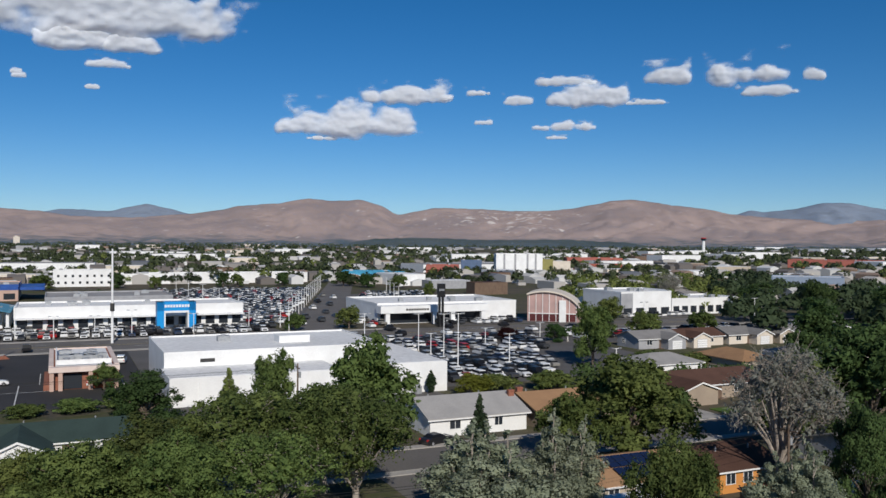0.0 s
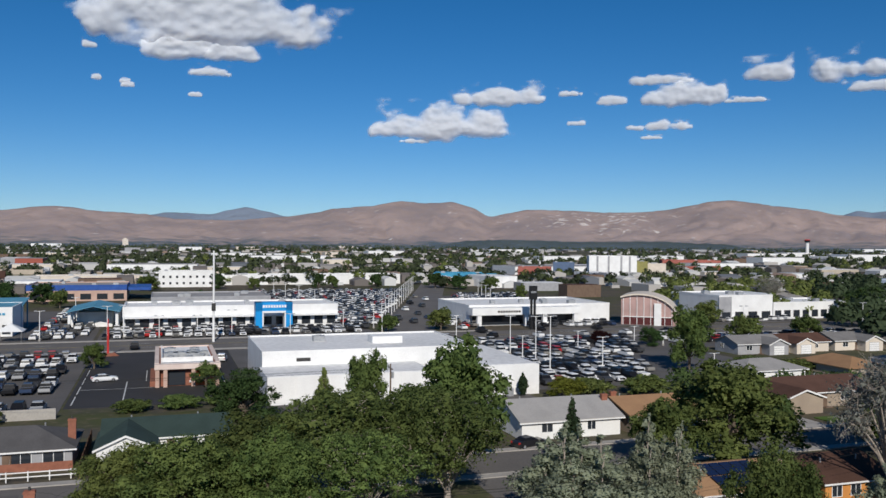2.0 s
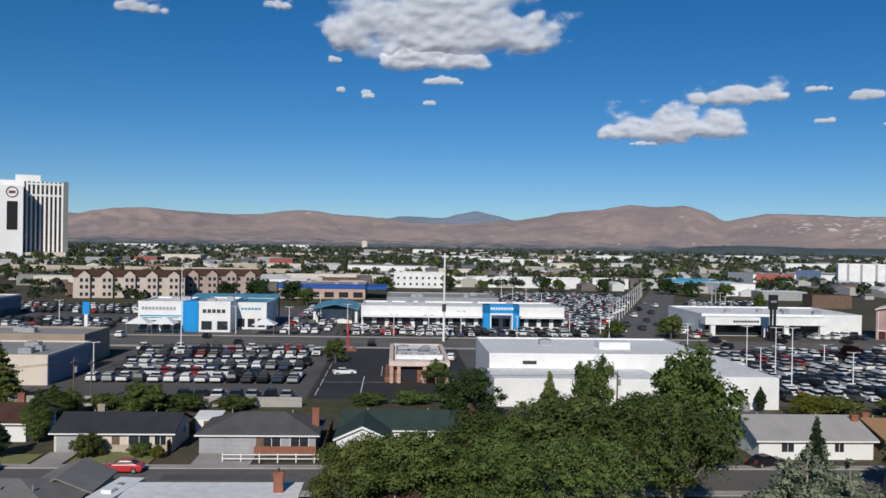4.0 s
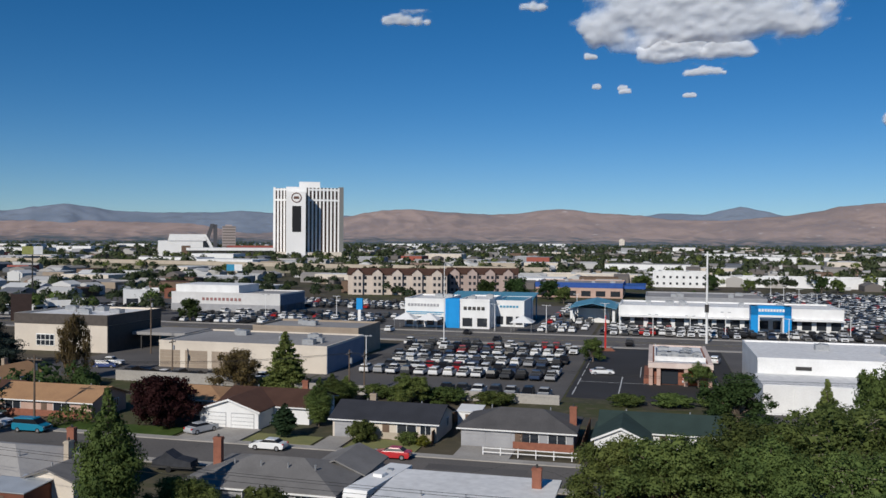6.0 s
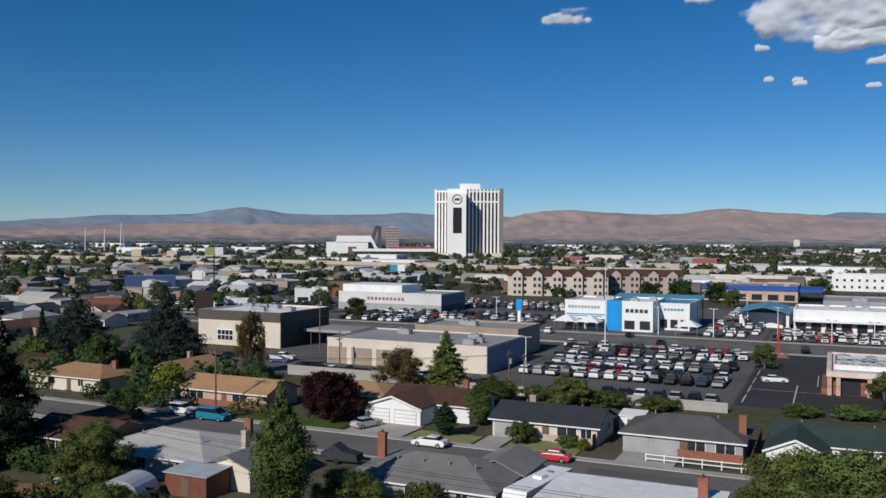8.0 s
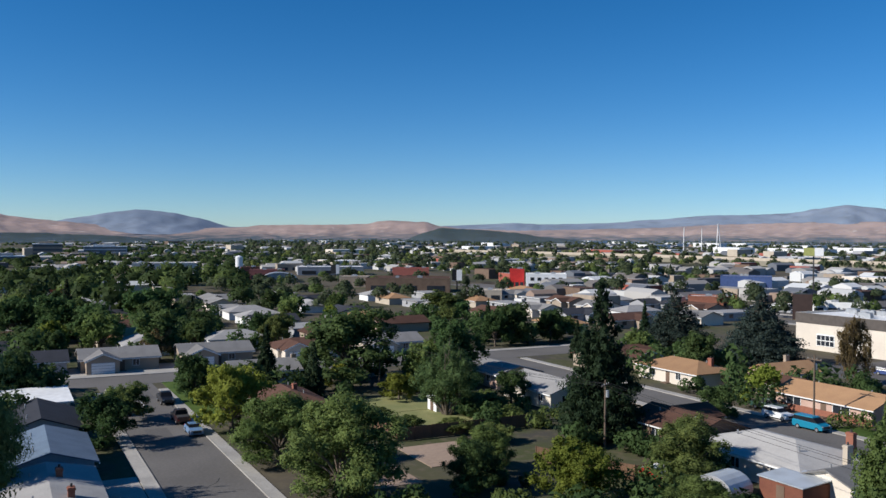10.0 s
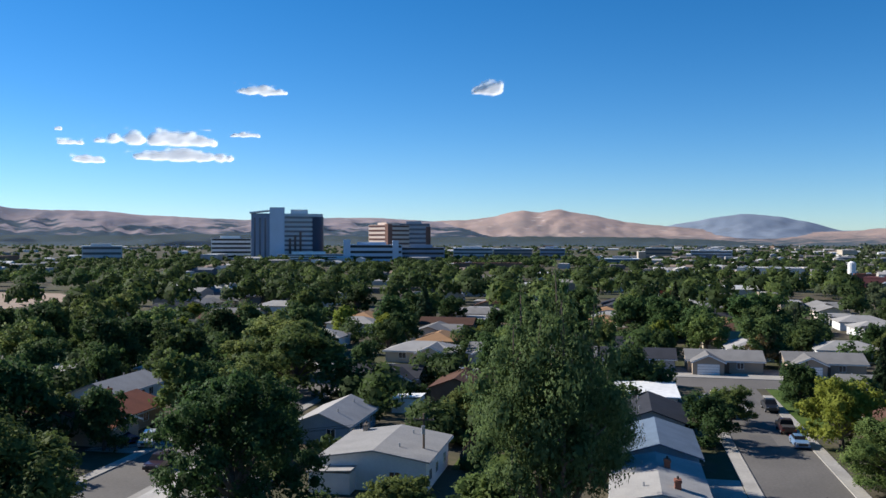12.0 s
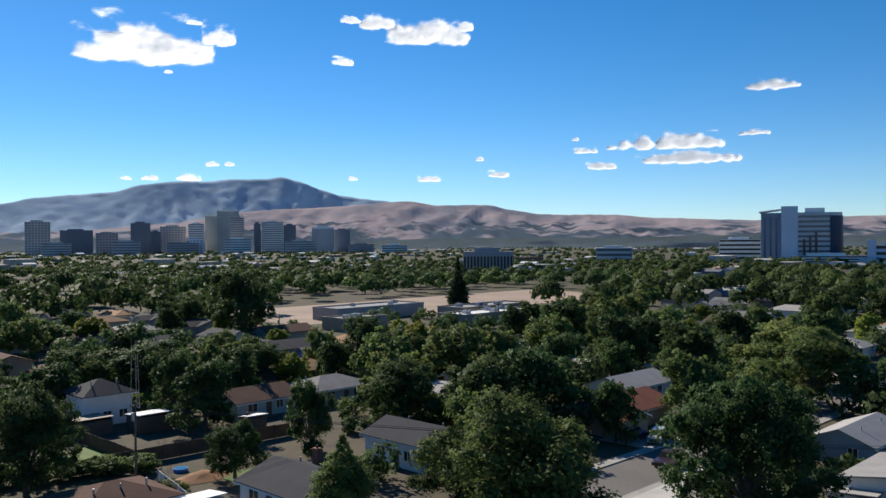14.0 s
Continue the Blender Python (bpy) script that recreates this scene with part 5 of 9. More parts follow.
slab("driveway", -186, 8, -175.3, 40, 0.06, CONCRETE, "pale concrete front yards", "driveway")
slab("driveway", -97, 33, -84, 41, 0.06, DIRT, "bare earth drive", "driveway")
slab("yard", -99, 44.5, -89, 53, 0.06, DIRT, "bare tan earth yard behind a fence", "yard")

# ---- the car dealers and halls across the avenue ----
# dealer with the light blue portal
dealer = hall(street(21.5, 282), 64, 24, 6.3, WHITE, ROOF_WHITE, "long low white car dealership with a dark glass front", bays=16, units=6, band=(3.7, 6.9, WHITE), name="car_dealership", category="dealership", seed=3)
part("canopy", Shape().box(-32, -14.5, 3.5, 32, -12, 3.9), WHITE, dealer)
portal = Shape().box(5.5, -21, 0, 7.5, -17, 8.2).box(14.5, -21, 0, 16.5, -17, 8.2).box(5.5, -21, 5.6, 16.5, -17, 8.2)
pt = part("portal", portal, SIGN_BLUE, dealer, "bright blue entrance portal")
part("reveal", Shape().box(7.5, -21.05, 5.0, 14.5, -17, 5.6).box(7.5, -21.05, 0, 7.9, -17, 5.2).box(14.1, -21.05, 0, 14.5, -17, 5.2), WHITE, pt)
letters(pt, "sign_block", 7.6, 14.8, -21.02, 6.6, 7.4, 9, WHITE)
hall(street(17, 322), 40, 30, 6.8, GREYW, ROOF_GRAVEL, "pale flat-roofed service hall behind the dealership", units=7, seed=4, name="service_hall", category="hall")
# dealer with white boxes and a blue tower
hd = hall(street(-67.5, 262), 13, 20, 8.2, WHITE, ROOF_WHITE, "white box-shaped car showroom with glass below", bays=4, units=2, name="car_showroom", category="dealership", seed=5)
letters(hd, "sign_block", -5.5, 4.5, -10.02, 6.3, 7.1, 10, GREYW)
part("wave_band", Shape().box(-6, -10.15, 4.4, 6, -10.0, 4.7).box(-5, -10.15, 3.9, 5, -10.0, 4.1), SIGN_TEAL, hd)
single("entrance_tower", Shape().box(-2.2, -1.5, -0.1, 2.2, 3, 8.8).box(-1.7, -1.6, 0.5, -1.4, -1.5, 8.2).box(1.4, -1.6, 0.5, 1.7, -1.5, 8.2), SIGN_BLUE, street(-59, 253), "bright blue entrance tower between showrooms", "tower")
hd = hall(street(-52, 261), 9, 20, 8.4, WHITE, ROOF_WHITE, "white car showroom with two tall windows", bays=2, units=2, name="car_showroom", category="dealership", seed=6)
letters(hd, "sign_block", -3.4, 3.4, -10.02, 5.6, 6.6, 5, DARK)
hd = hall(street(-43, 270), 9, 20, 7.6, WHITE, surface("light_blue_roof", (0.10, 0.30, 0.42), 0.6), "white showroom with a light blue roof", bays=3, units=0, name="car_showroom", category="dealership", seed=7)
letters(hd, "sign_block", -3, 3, -10.02, 5.9, 6.5, 6, SIGN_TEAL)
single("canopy_roof", Shape().prism([(-14, -7, 7.2), (14, -7, 7.2), (14, 7, 8.6), (-14, 7, 8.6)], (0, 0, 0.3)).box(-13.6, -6.8, 0, -13.2, -6.4, 7.3).box(13.2, -6.8, 0, 13.6, -6.4, 7.3).box(-13.6, 6.4, 0, -13.2, 6.8, 8.4).box(13.2, 6.4, 0, 13.6, 6.8, 8.4), surface("light_blue_roof", (0.1, 0.3, 0.42)), street(-52, 282), "light blue sloping canopy behind showrooms", "canopy")
for k, u in enumerate((-72, -65, -37)):
    ob = thing("canopy_tent", street(u, 247, 0, 0, (1.45, 1.45, 1.25)), "white peaked sales tent on a car lot", "tent", "sales tents")
    for sx in (-2, 2):
        for sy in (-2, 2):
            part("pole", Shape().tube((sx, sy, 0), (sx, sy, 2.4), 0.04, 0.04, 6), STEEL, ob)
    part("cover", Shape().add([(-2.3, -2.3, 2.3), (2.3, -2.3, 2.3), (2.3, 2.3, 2.3), (-2.3, 2.3, 2.3), (0, 0, 3.9)], [(0, 1, 4), (1, 2, 4), (2, 3, 4), (3, 0, 4), (3, 2, 1, 0)]), WHITE, ob)
# small service building with a light blue gabled roof and posts
sb = thing("service_pavilion", street(-19, 288), "open pavilion with a light blue roof and white posts", "pavilion")
r = Shape()
gable_roof(r, -7, 7, -14, 14, 5.2, 1.6, 0.5, along="y")
part("roof", r, MATS["light_blue_roof"], sb)
for k in range(4):
    for sx in (-6.6, 6.6):
        part("post", Shape().box(sx - 0.4, -13 + 8 * k, 0, sx + 0.4, -12 + 8 * k, 5.4), WHITE, sb)
part("wall", Shape().box(-5, -6, 0, 5, 13, 4.6), WHITE, sb)
# blue-roofed brick store
bs = hall(street(-34, 418), 40, 36, 6.2, PINKW, ROOF_GRAVEL, "low brick store with a deep blue fascia", units=3, band=(4.6, 7.0, DEEP_BLUE), bays=6, seed=8, name="store", category="store")
part("side_canopy", Shape().box(20, -16, 4.4, 30, 14, 5.6), DEEP_BLUE, bs)
# dealer with dark glass and white piers
bk = hall(street(118, 272), 50, 32, 6.2, WHITE, ROOF_WHITE, "long white dealership with dark glazing and white piers", units=6, name="car_dealership", category="dealership", seed=9)
part("showroom_glass", Shape().box(-24, -16.3, 0.3, 12, -15.9, 3.6), GLASS, bk)
part("canopy", Shape().box(-25.5, -20.5, 3.7, 12, -15.9, 6.0), WHITE, bk)
for x in (-23, -7, -0.5, 10.5):
    part("pier", Shape().box(x - 0.7, -20.2, 0, x + 0.7, -19, 5.9), WHITE, bk)
letters(bk, "sign_block", -17, -9, -20.52, 4.5, 5.1, 9, DARK)
ar = thing("arched_showroom", street(155.5, 249.5, 0, -36, (0.92, 1, 1)), "showroom with a lopsided pale arched roof and a glass gable", "dealership")
arc, body = Shape(), Shape()
pts = [(-4 + 13 * math.cos(a), 2.2 + 7.6 * math.sin(a)) for a in (math.pi * k / 24 for k in range(17))]
arc.strip([(x, -8, z) for x, z in pts], (0, 16, 0), 0.5)
part("roof", arc, CREAM, ar)
body.prism([(x * 0.985, -7, z - 0.02) for x, z in pts][::-1] + [(8.8, -7, 0), (-10.3, -7, 0)], (0, 14, 0))
part("hall_body", body, surface("pink_panel_front", (0.46, 0.30, 0.27), 0.6, (0.36, 0.24, 0.22), 0.3), ar)
part("shopfront", Shape().box(-9.5, -7.15, 0.2, 7.6, -6.98, 2.6), surface("dark_red_glass", (0.11, 0.035, 0.035), 0.25), ar)
for k in range(8):
    x = -9.6 + 2.4 * k
    part("mullion", Shape().box(x - 0.09, -7.25, 0, x + 0.09, -7.0, 1.9 + 7.6 * math.sqrt(max(0.02, 1 - ((x + 4) / 13) ** 2))), WHITE, ar)
part("transom", Shape().box(-10, -7.25, 2.6, 8, -7.0, 2.85), WHITE, ar)
part("pier", Shape().box(1.2, -7.9, 0, 3.6, -7.0, 7.2), WHITE, ar)
bx = hall(street(193, 262), 22, 24, 8.5, WHITE, ROOF_WHITE, "white box showroom with a grey side wall", bays=4, units=3, name="car_showroom", category="dealership", seed=10)
part("grey_panel", Shape().box(-11.15, -12.1, 0, -6, -11.9, 8.4), GREYW, bx)
hall(street(222, 262), 32, 20, 5.6, WHITE, ROOF_WHITE, "low white commercial building with glass shopfronts", bays=8, units=4, seed=11)
hall(street(214, 292), 34, 20, 6.5, WHITE, ROOF_WHITE, "stepped white flat-roofed commercial block", units=3, seed=12)
# white offices and a long pale warehouse wall before the motorway
of = hall(street(14, 512), 30, 16, 8.6, WHITE, ROOF_GRAVEL, "white two-storey office block with small dark windows", units=2, seed=31)
for k in range(8):
    for z in (1.6, 5.2):
        part("window", Shape().box(-13 + 3.6 * k, -8.1, z, -11.8 + 3.6 * k, -7.98, z + 1.3), GLASS, of)
hall(street(84, 530), 118, 18, 5.6, WHITE, ROOF_WHITE, "very long pale warehouse behind roadside trees", units=5, seed=32, name="warehouse", category="warehouse")
hall(street(-40, 545), 60, 18, 5, CREAM, ROOF_WHITE, "long pale low warehouse", units=3, seed=33, name="warehouse", category="warehouse")
# white warehouse in steps, beside the trees
wh = hall(street(37, 166), 40, 26, 7.0, WHITE, ROOF_WHITE, "large white metal warehouse with stepped flat roofs", units=1, name="warehouse", category="warehouse", parapet=0.35, seed=13)
low = part("lower_hall", Shape().box(-20.5, -25, -0.1, 8, -13.05, 4.6), WHITE, wh)
part("lower_roof", Shape().box(-20.2, -24.7, 4.6, 7.7, -13.05, 4.68), ROOF_WHITE, low)
east = part("end_hall", Shape().box(14.5, -26.5, -0.1, 27, 2, 5.3), WHITE, wh)
part("end_roof", Shape().box(14.8, -26.2, 5.3, 26.7, 1.7, 5.38), ROOF_WHITE, east)
part("upper_box", Shape().box(2, -4, 7.0, 8, 0, 8.4), WHITE, wh)
part("vent_louvre", Shape().box(-14, -13.12, 5.4, -11.5, -13.0, 6.0), DARK, wh)
for k in range(5):
    part("downpipe", Shape().box(-16 + 6 * k, -25.12, 0, -15.85 + 6 * k, -25.0, 4.5), WHITE, low)
single("parked_wall_unit", Shape().box(-0.5, -0.5, 0, 0.5, 0.5, 1.4).tube((0, 0, 1.4), (0, 0, 1.6), 0.35, 0.35, 10), STEEL, street(58, 138.5), "grey metal cooling unit on the ground", "cooling unit")
# small brick and white eatery
et = hall(street(4.8, 178), 10, 26, 4.0, BRICK, ROOF_WHITE, "small brick eatery with a white roof edge", units=8, name="restaurant", category="restaurant", parapet=0.0, seed=14)
part("fascia", Shape().box(-5.8, -14.5, 3.3, 5.8, -13, 4.2).box(-5.8, -13, 3.6, -5, 13.4, 4.3).box(5, -13, 3.6, 5.8, 13.4, 4.3).box(-5.8, 13, 3.6, 5.8, 13.6, 4.3), surface("pinkish_cream_board", (0.72, 0.60, 0.53), 0.7, (0.62, 0.50, 0.44), 0.6), et)
for x in (-5.3, -3.9, 1.0, 5.3):
    part("pier", Shape().box(x - 0.35, -14.3, 0, x + 0.35, -13.4, 3.3), PINKW, et)
part("roof_screen", Shape().box(-4.6, -11.5, 4.2, 4.6, -11.3, 5.1).box(-4.6, -11.3, 4.2, -4.4, 9, 5.0), ROOF_WHITE, et)
for x, y in ((-2.8, -8), (0.4, -9), (2.9, -7), (-1.6, -4), (1.8, -3)):
    part("duct", Shape().tube((x, y, 4.0), (x, y, 5.0), 0.45, 0.4, 8).box(x - 0.7, y + 0.5, 4.0, x + 0.7, y + 1.7, 4.8), STEEL, et)
part("storefront", Shape().box(-3.4, -13.2, 0.2, -0.4, -13.0, 2.8), GLASS, et)
part("entry_panel", Shape().box(1.4, -13.3, 0.1, 4.6, -13.0, 2.9), surface("orange_red_paint", (0.55, 0.13, 0.05), 0.6), et)
part("side_planter", Shape().box(-6.6, -13, 0, -5.4, 4, 1.0), BRICK, et)
# beige industrial hall with roller doors
ih = hall(street(-81, 169.5), 37, 22, 5.2, CREAM, ROOF_GRAVEL, "long cream industrial hall with roller doors", units=6, doors=((-16, 4.6, 3.6), (-10, 5.0, 3.6), (-4, 5.0, 3.6)), name="industrial_hall", category="hall", parapet=0.35, seed=15)
# blue-grey sheet over the cream end wall, its shade painted as colour
part("blue_mural", Shape().box(18.52, -10.9, 0.1, 18.6, 10.9, 5.1), surface("blue_shade_wall", (0.15, 0.19, 0.27), 0.7, (0.19, 0.23, 0.31), 0.4), ih, "end wall coloured blue-grey for its shade")
hall(street(-78, 192), 26, 16, 6.0, TANW, ROOF_GRAVEL, "brown flat-roofed hall behind the industrial building", units=3, seed=16)
# cream two-storey hall with a dark roof band
th = hall(street(-134.5, 184), 25, 22, 8.2, CREAM, ROOF_WHITE, "cream block-shaped hall with a dark brown roof band", units=8, band=(6.3, 8.7, surface("brown_band", (0.10, 0.085, 0.075), 0.8)), name="meeting_hall", category="hall", seed=17)
win = part("window", Shape().box(-6.5, -11.1, 1.2, -1.5, -10.98, 4.0), WHITE, th)
for k in range(4):
    for j in range(2):
        part("pane", Shape().box(-6.3 + 1.2 * k, -11.16, 1.35 + 1.3 * j, -5.3 + 1.2 * k, -11.09, 2.45 + 1.3 * j), GLASS, win)
# thin dark sheet over the cream side: shadow there given as a colour
part("side_wall", Shape().box(12.52, -10.9, 0, 12.62, 10.9, 6.25), DARK, th)
part("carport_roof", Shape().box(13, -2, 3.4, 27, 10, 4.1), ROOF_GRAVEL, th)
for k in range(3):
    part("carport_post", Shape().box(15 + 5 * k, -1.6, 0, 15.3 + 5 * k, -1.3, 3.4), DARK, th)
# long white store with red sign blocks
rd = hall(street(-150.5, 293), 43, 22, 6.3, surface("warm_white_metal", (0.64, 0.63, 0.615), 0.6, (0.57, 0.56, 0.545), 0.08), ROOF_GRAVEL, "long white car store with a row of red sign blocks", units=4, band=(0.2, 2.6, GREYW), name="car_store", category="dealership", seed=18)
letters(rd, "sign_block", -9, 7, -11.05, 3.9, 4.9, 10, surface("faded_red_sign", (0.33, 0.16, 0.15), 0.6), 0.4)
part("upper_store", Shape().box(-21.5, -8, 6.3, 4, 8, 9.3), WHITE, rd)
part("end_wall", Shape().box(21.52, -10.9, 0, 21.62, 10.9, 6.2), surface("slate_blue_wall", (0.15, 0.20, 0.28), 0.7), rd)
# gabled hotel
PINKISH = surface("dusty_pink_stucco", (0.42, 0.33, 0.30), 0.85, (0.37, 0.29, 0.26), 0.2)
SAND = surface("pale_sand_stucco", (0.56, 0.48, 0.42), 0.85, (0.50, 0.43, 0.37), 0.2)
for az, r_, w, wall, label in ((41.1, 416, 47, SAND, "three-storey pale hotel with a row of gabled bays"), (35.5, 430, 35, PINKISH, "dusty pink hotel wing with tall grey bays")):
    ho = thing("hotel", polar(az, r_, 0, -4), label, "hotel", "hotels")
    part("wall", Shape().box(-w / 2, -8, -0.2, w / 2, 8, 9.6), wall, ho)
    r = Shape()
    gable_roof(r, -w / 2, w / 2, -8, 8, 9.6, 2.6, 0.6)
    bays = round(w / 9)
    for k in range(bays):
        bx_ = -w / 2 + (k + 0.5) * w / bays
        part("bay", Shape().box(bx_ - 2.4, -9.6, -0.2, bx_ + 2.4, -7.9, 10.2).prism([(bx_ - 2.4, -9.6, 10.2), (bx_ + 2.4, -9.6, 10.2), (bx_, -9.6, 12.2)], (0, 1.7, 0)), wall, ho)
        gable_roof(r, bx_ - 2.4, bx_ + 2.4, -9.6, -3, 10.2, 2.0, 0.4, along="y")
        for z in (1.0, 4.2, 7.2):
            for dx in (-1.1, 1.1, 3.6):
                y = -9.6 if dx < 3 else -8.0
                win = part("window", Shape().box(bx_ + dx - 0.6, y - 0.08, z, bx_ + dx + 0.6, y + 0.01, z + 1.5), GLASS, ho)
    part("roof", r, SHINGLE_BROWN, ho)
# masts and tall signs
fp = thing("flagpole", street(-50.9, 208), "tall slim white flagpole in a car lot", "flagpole")
part("pole", Shape().tube((0, 0, 0), (0, 0, 20.5), 0.16, 0.07, 8), WHITE, fp)
part("finial", Shape().tube((0, 0, 20.5), (0, 0, 20.9), 0.15, 0.03, 8), STEEL, fp)
ms = thing("sign_mast", street(13.3, 233.5), "very tall white mast beside the avenue", "mast")
part("pole", Shape().tube((0, 0, 0), (0, 0, 24), 0.34, 0.22, 10), WHITE, ms)
part("collar", Shape().tube((0, 0, 8.2), (0, 0, 10.2), 0.55, 0.55, 10), DARK, ms)
sg = thing("pylon_sign", street(108.7, 241.8), "black two-post pylon sign", "sign")
for sx in (-0.55, 0.55):
    part("post", Shape().box(sx - 0.3, -0.3, 0, sx + 0.3, 0.3, 13), BLACK, sg)
part("sign_panel", Shape().box(-1.2, -0.5, 9.2, 1.2, 0.5, 13.4), BLACK, sg)
letters(sg, "sign_bars", -0.9, 0.9, -0.52, 11.2, 11.8, 4, STEEL)
rs = thing("sign_post", street(-11.4, 211), "tall red sculptural sign post", "sign")
part("post", Shape().box(-0.22, -0.22, 0, 0.22, 0.22, 6.8).box(-0.12, -0.12, 6.8, 0.12, 0.12, 8.6), RED, rs)
part("foot", Shape().box(-0.9, -0.6, 0, 1.2, 0.6, 0.7).prism([(1.2, -0.4, 0), (2.4, -0.4, 0), (1.2, -0.4, 1.0)], (0, 0.8, 0)), BRICK, rs)
pw = thing("pylon_sign", street(-86, 244.6), "white pylon sign with a blue top", "sign")
part("post", Shape().box(-0.45, -0.3, 0, 0.45, 0.3, 5.4), WHITE, pw)
part("sign_panel", Shape().box(-0.95, -0.35, 5.4, 0.95, 0.35, 8.8), SIGN_BLUE, pw)
for u, n, h in ((-9.5, 250, 8.9), (-0.3, 247, 6.1), (9.7, 247, 6.0), (19, 246.5, 7.3), (35.2, 246, 6), (51.7, 252, 6.6), (62.2, 257, 6.8), (62.1, 246, 6.1), (62.2, 179.4, 10.6), (75.8, 174, 6.3), (78.5, 173, 10.6), (73, 154, 12.4),
                (96, 187, 5.5), (87.9, 160, 7.2), (121, 203, 4.5), (124.8, 195, 4), (114.6, 159, 3), (78.7, 188, 9.4), (157.4, 205, 9.1), (208.7, 214, 8.6)):
    light_pole(u, n, h)
for k in range(15):
    light_pole(66 + 4.5 * k, 262 + 13 * k, 8, 1)
for k in range(5):
    light_pole(58 - 1.5 * k, 300 + 30 * k, 8)
    light_pole(118 + 8 * k, 296 + 26 * k, 8)
for u, n, h in ((-30, 246, 8), (-45, 246, 8), (-13.5, 246, 9), (-60, 175, 6), (-26, 300, 8), (-100, 262, 8), (-125, 262, 8)):
    light_pole(u, n, h)

# ---- parked cars ----
def car_row(u0, u1, n, step, turn, kinds, label, group, seed, gaps=0.08):
    rng = random.Random(seed)
    u = u0
    while u < u1:
        if rng.random() > gaps:
            lot_car(rng.choice(kinds), street(u, n + rng.uniform(-0.25, 0.25), 0.045, turn + rng.uniform(-2, 2)), label, group)
        u += step


for k, (n, ua, ub) in enumerate(((145.2, -35, -16), (164, -56, -17), (170, -53, -17), (180.5, -54, -17), (186.5, -56, -17.5), (197, -55, -18), (203, -58, -18), (209.5, -60, -18))):
    car_row(ua, ub, n, 2.85, 90 if k % 2 else -90, ["pickup", "pickup", "pickup", "suv"], "parked pickup or off-roader in a packed dealer row", "trucks on the dealer lot", 20 + k)
for k, (n, ua, ub) in enumerate(((247.5, -14, 56), (253, -14, 52), (259, -13, 24), (264, -13, 24), (263, 40, 55))):
    car_row(ua, ub, n, 3.0, 90 if k % 2 else -90, ["sedan", "suv", "pickup", "sedan"], "car on display in front of a dealership", "cars on the display lot", 40 + k, 0.15)
for k, (n, ua, ub) in enumerate(((148, 66, 90), (154, 66, 92), (161, 66, 96), (168, 68, 100), (175, 66, 104), (186, 80, 112), (194, 82, 116), (201, 86, 118))):
    car_row(ua, ub, n, 3.1, 90 if k % 2 else -90, ["sedan", "suv", "pickup", "sedan"], "car parked on an open dealer lot", "cars on the corner lot", 60 + k, 0.25)


def far_cars(rows, label, seed):
    """Rows of cars too far to pick apart: bodies in one mesh, cabins in another."""
    rng = random.Random(seed)
    body, cabin = Shape(), Shape()
    for u0, u1, n, step in rows:
        u = u0
        while u < u1:
            if rng.random() > 0.15:
                kind = rng.choice(["sedan", "suv", "pickup"])
                length, wide, b, c = CARS[kind]
                one = Shape()
                loft_sides(one, body_outline(b, c), wide / 2, 0.27)
                for one, dst in ((one, body), (cabin_glass(c, b, wide), cabin)):
                    dst.add([(u + y, n + x + 0.0, z + 0.04) for x, y, z in one.v], one.f)
            u += step
    ob = single("parked_cars", body, FLEET, street(0, 0), label, "cars", kind="stuff")
    part("cabin_glass", cabin, CAR_GLASS, ob)
    return ob


FLEET = PAINTS["mixed"].copy()
FLEET.name = "fleet_paint"
fn = FLEET.node_tree
geo_ = fn.nodes.new("ShaderNodeNewGeometry")
fn.links.new(geo_.outputs["Random Per Island"], [x for x in fn.nodes if x.type == "VALTORGB"][0].inputs["Fac"])
far_cars([(44 if n > 298 else 57, 61 + 0.345 * (n - 256), n, 2.7) for n in range(258, 446, 6)] + [(-14, 55, n, 2.7) for n in (250.2, 256)] + [(-12, 26, n, 2.7) for n in (261.5, 266.5)], "rows of parked cars on a lot behind the dealership", 5)
far_cars([(66, 92 + 0.5 * (n - 148), n, 2.8) for n in (151.2, 157.8, 164.6, 171.6, 180.5, 190.2, 197.6, 205.5, 211)], "further rows of parked cars on the corner lot", 11)
far_cars([(90 + 0.345 * (n - 262), 122 + 0.345 * (n - 262), n, 2.8) for n in range(292, 400, 7)] + [(88, 96, n, 2.8) for n in range(248, 290, 6)] + [(70 + 0.345 * (n - 262), 71 + 0.345 * (n - 262), n, 3) for n in (262, 281, 318, 350, 390)] + [(76 + 0.345 * (n - 262), 77 + 0.345 * (n - 262), n, 3) for n in (270, 300, 334, 372)] + [(112, 140, 248, 3.0), (112, 140, 253, 3.0), (170, 214, 250, 3.0), (132, 225, 200, 3.2), (132, 225, 207, 3.2)], "rows of parked cars beside the showrooms", 6)
far_cars([(-148, -84, n, 3.0) for n in (246, 252, 262, 268, 278, 310, 318, 328, 336)] + [(-32, -18, n, 3.0) for n in range(250, 340, 8)] + [(-80, -60, n, 3.0) for n in range(300, 340, 8)], "rows of parked cars on the dealer's side lots", 7)
far_cars([(-236, -172, n, 3.0) for n in (248, 256, 264, 276, 288)] + [(-120, -103, n, 3.0) for n in (205,)], "rows of parked cars beside the long store", 8)
far_cars([(-98, -66, 147.5, 3.4), (-40, 10, 222.5, 17), (-120, -50, 236.5, 23), (60, 160, 223, 14), (90, 200, 237, 19)], "cars standing along the avenue and yard", 9)
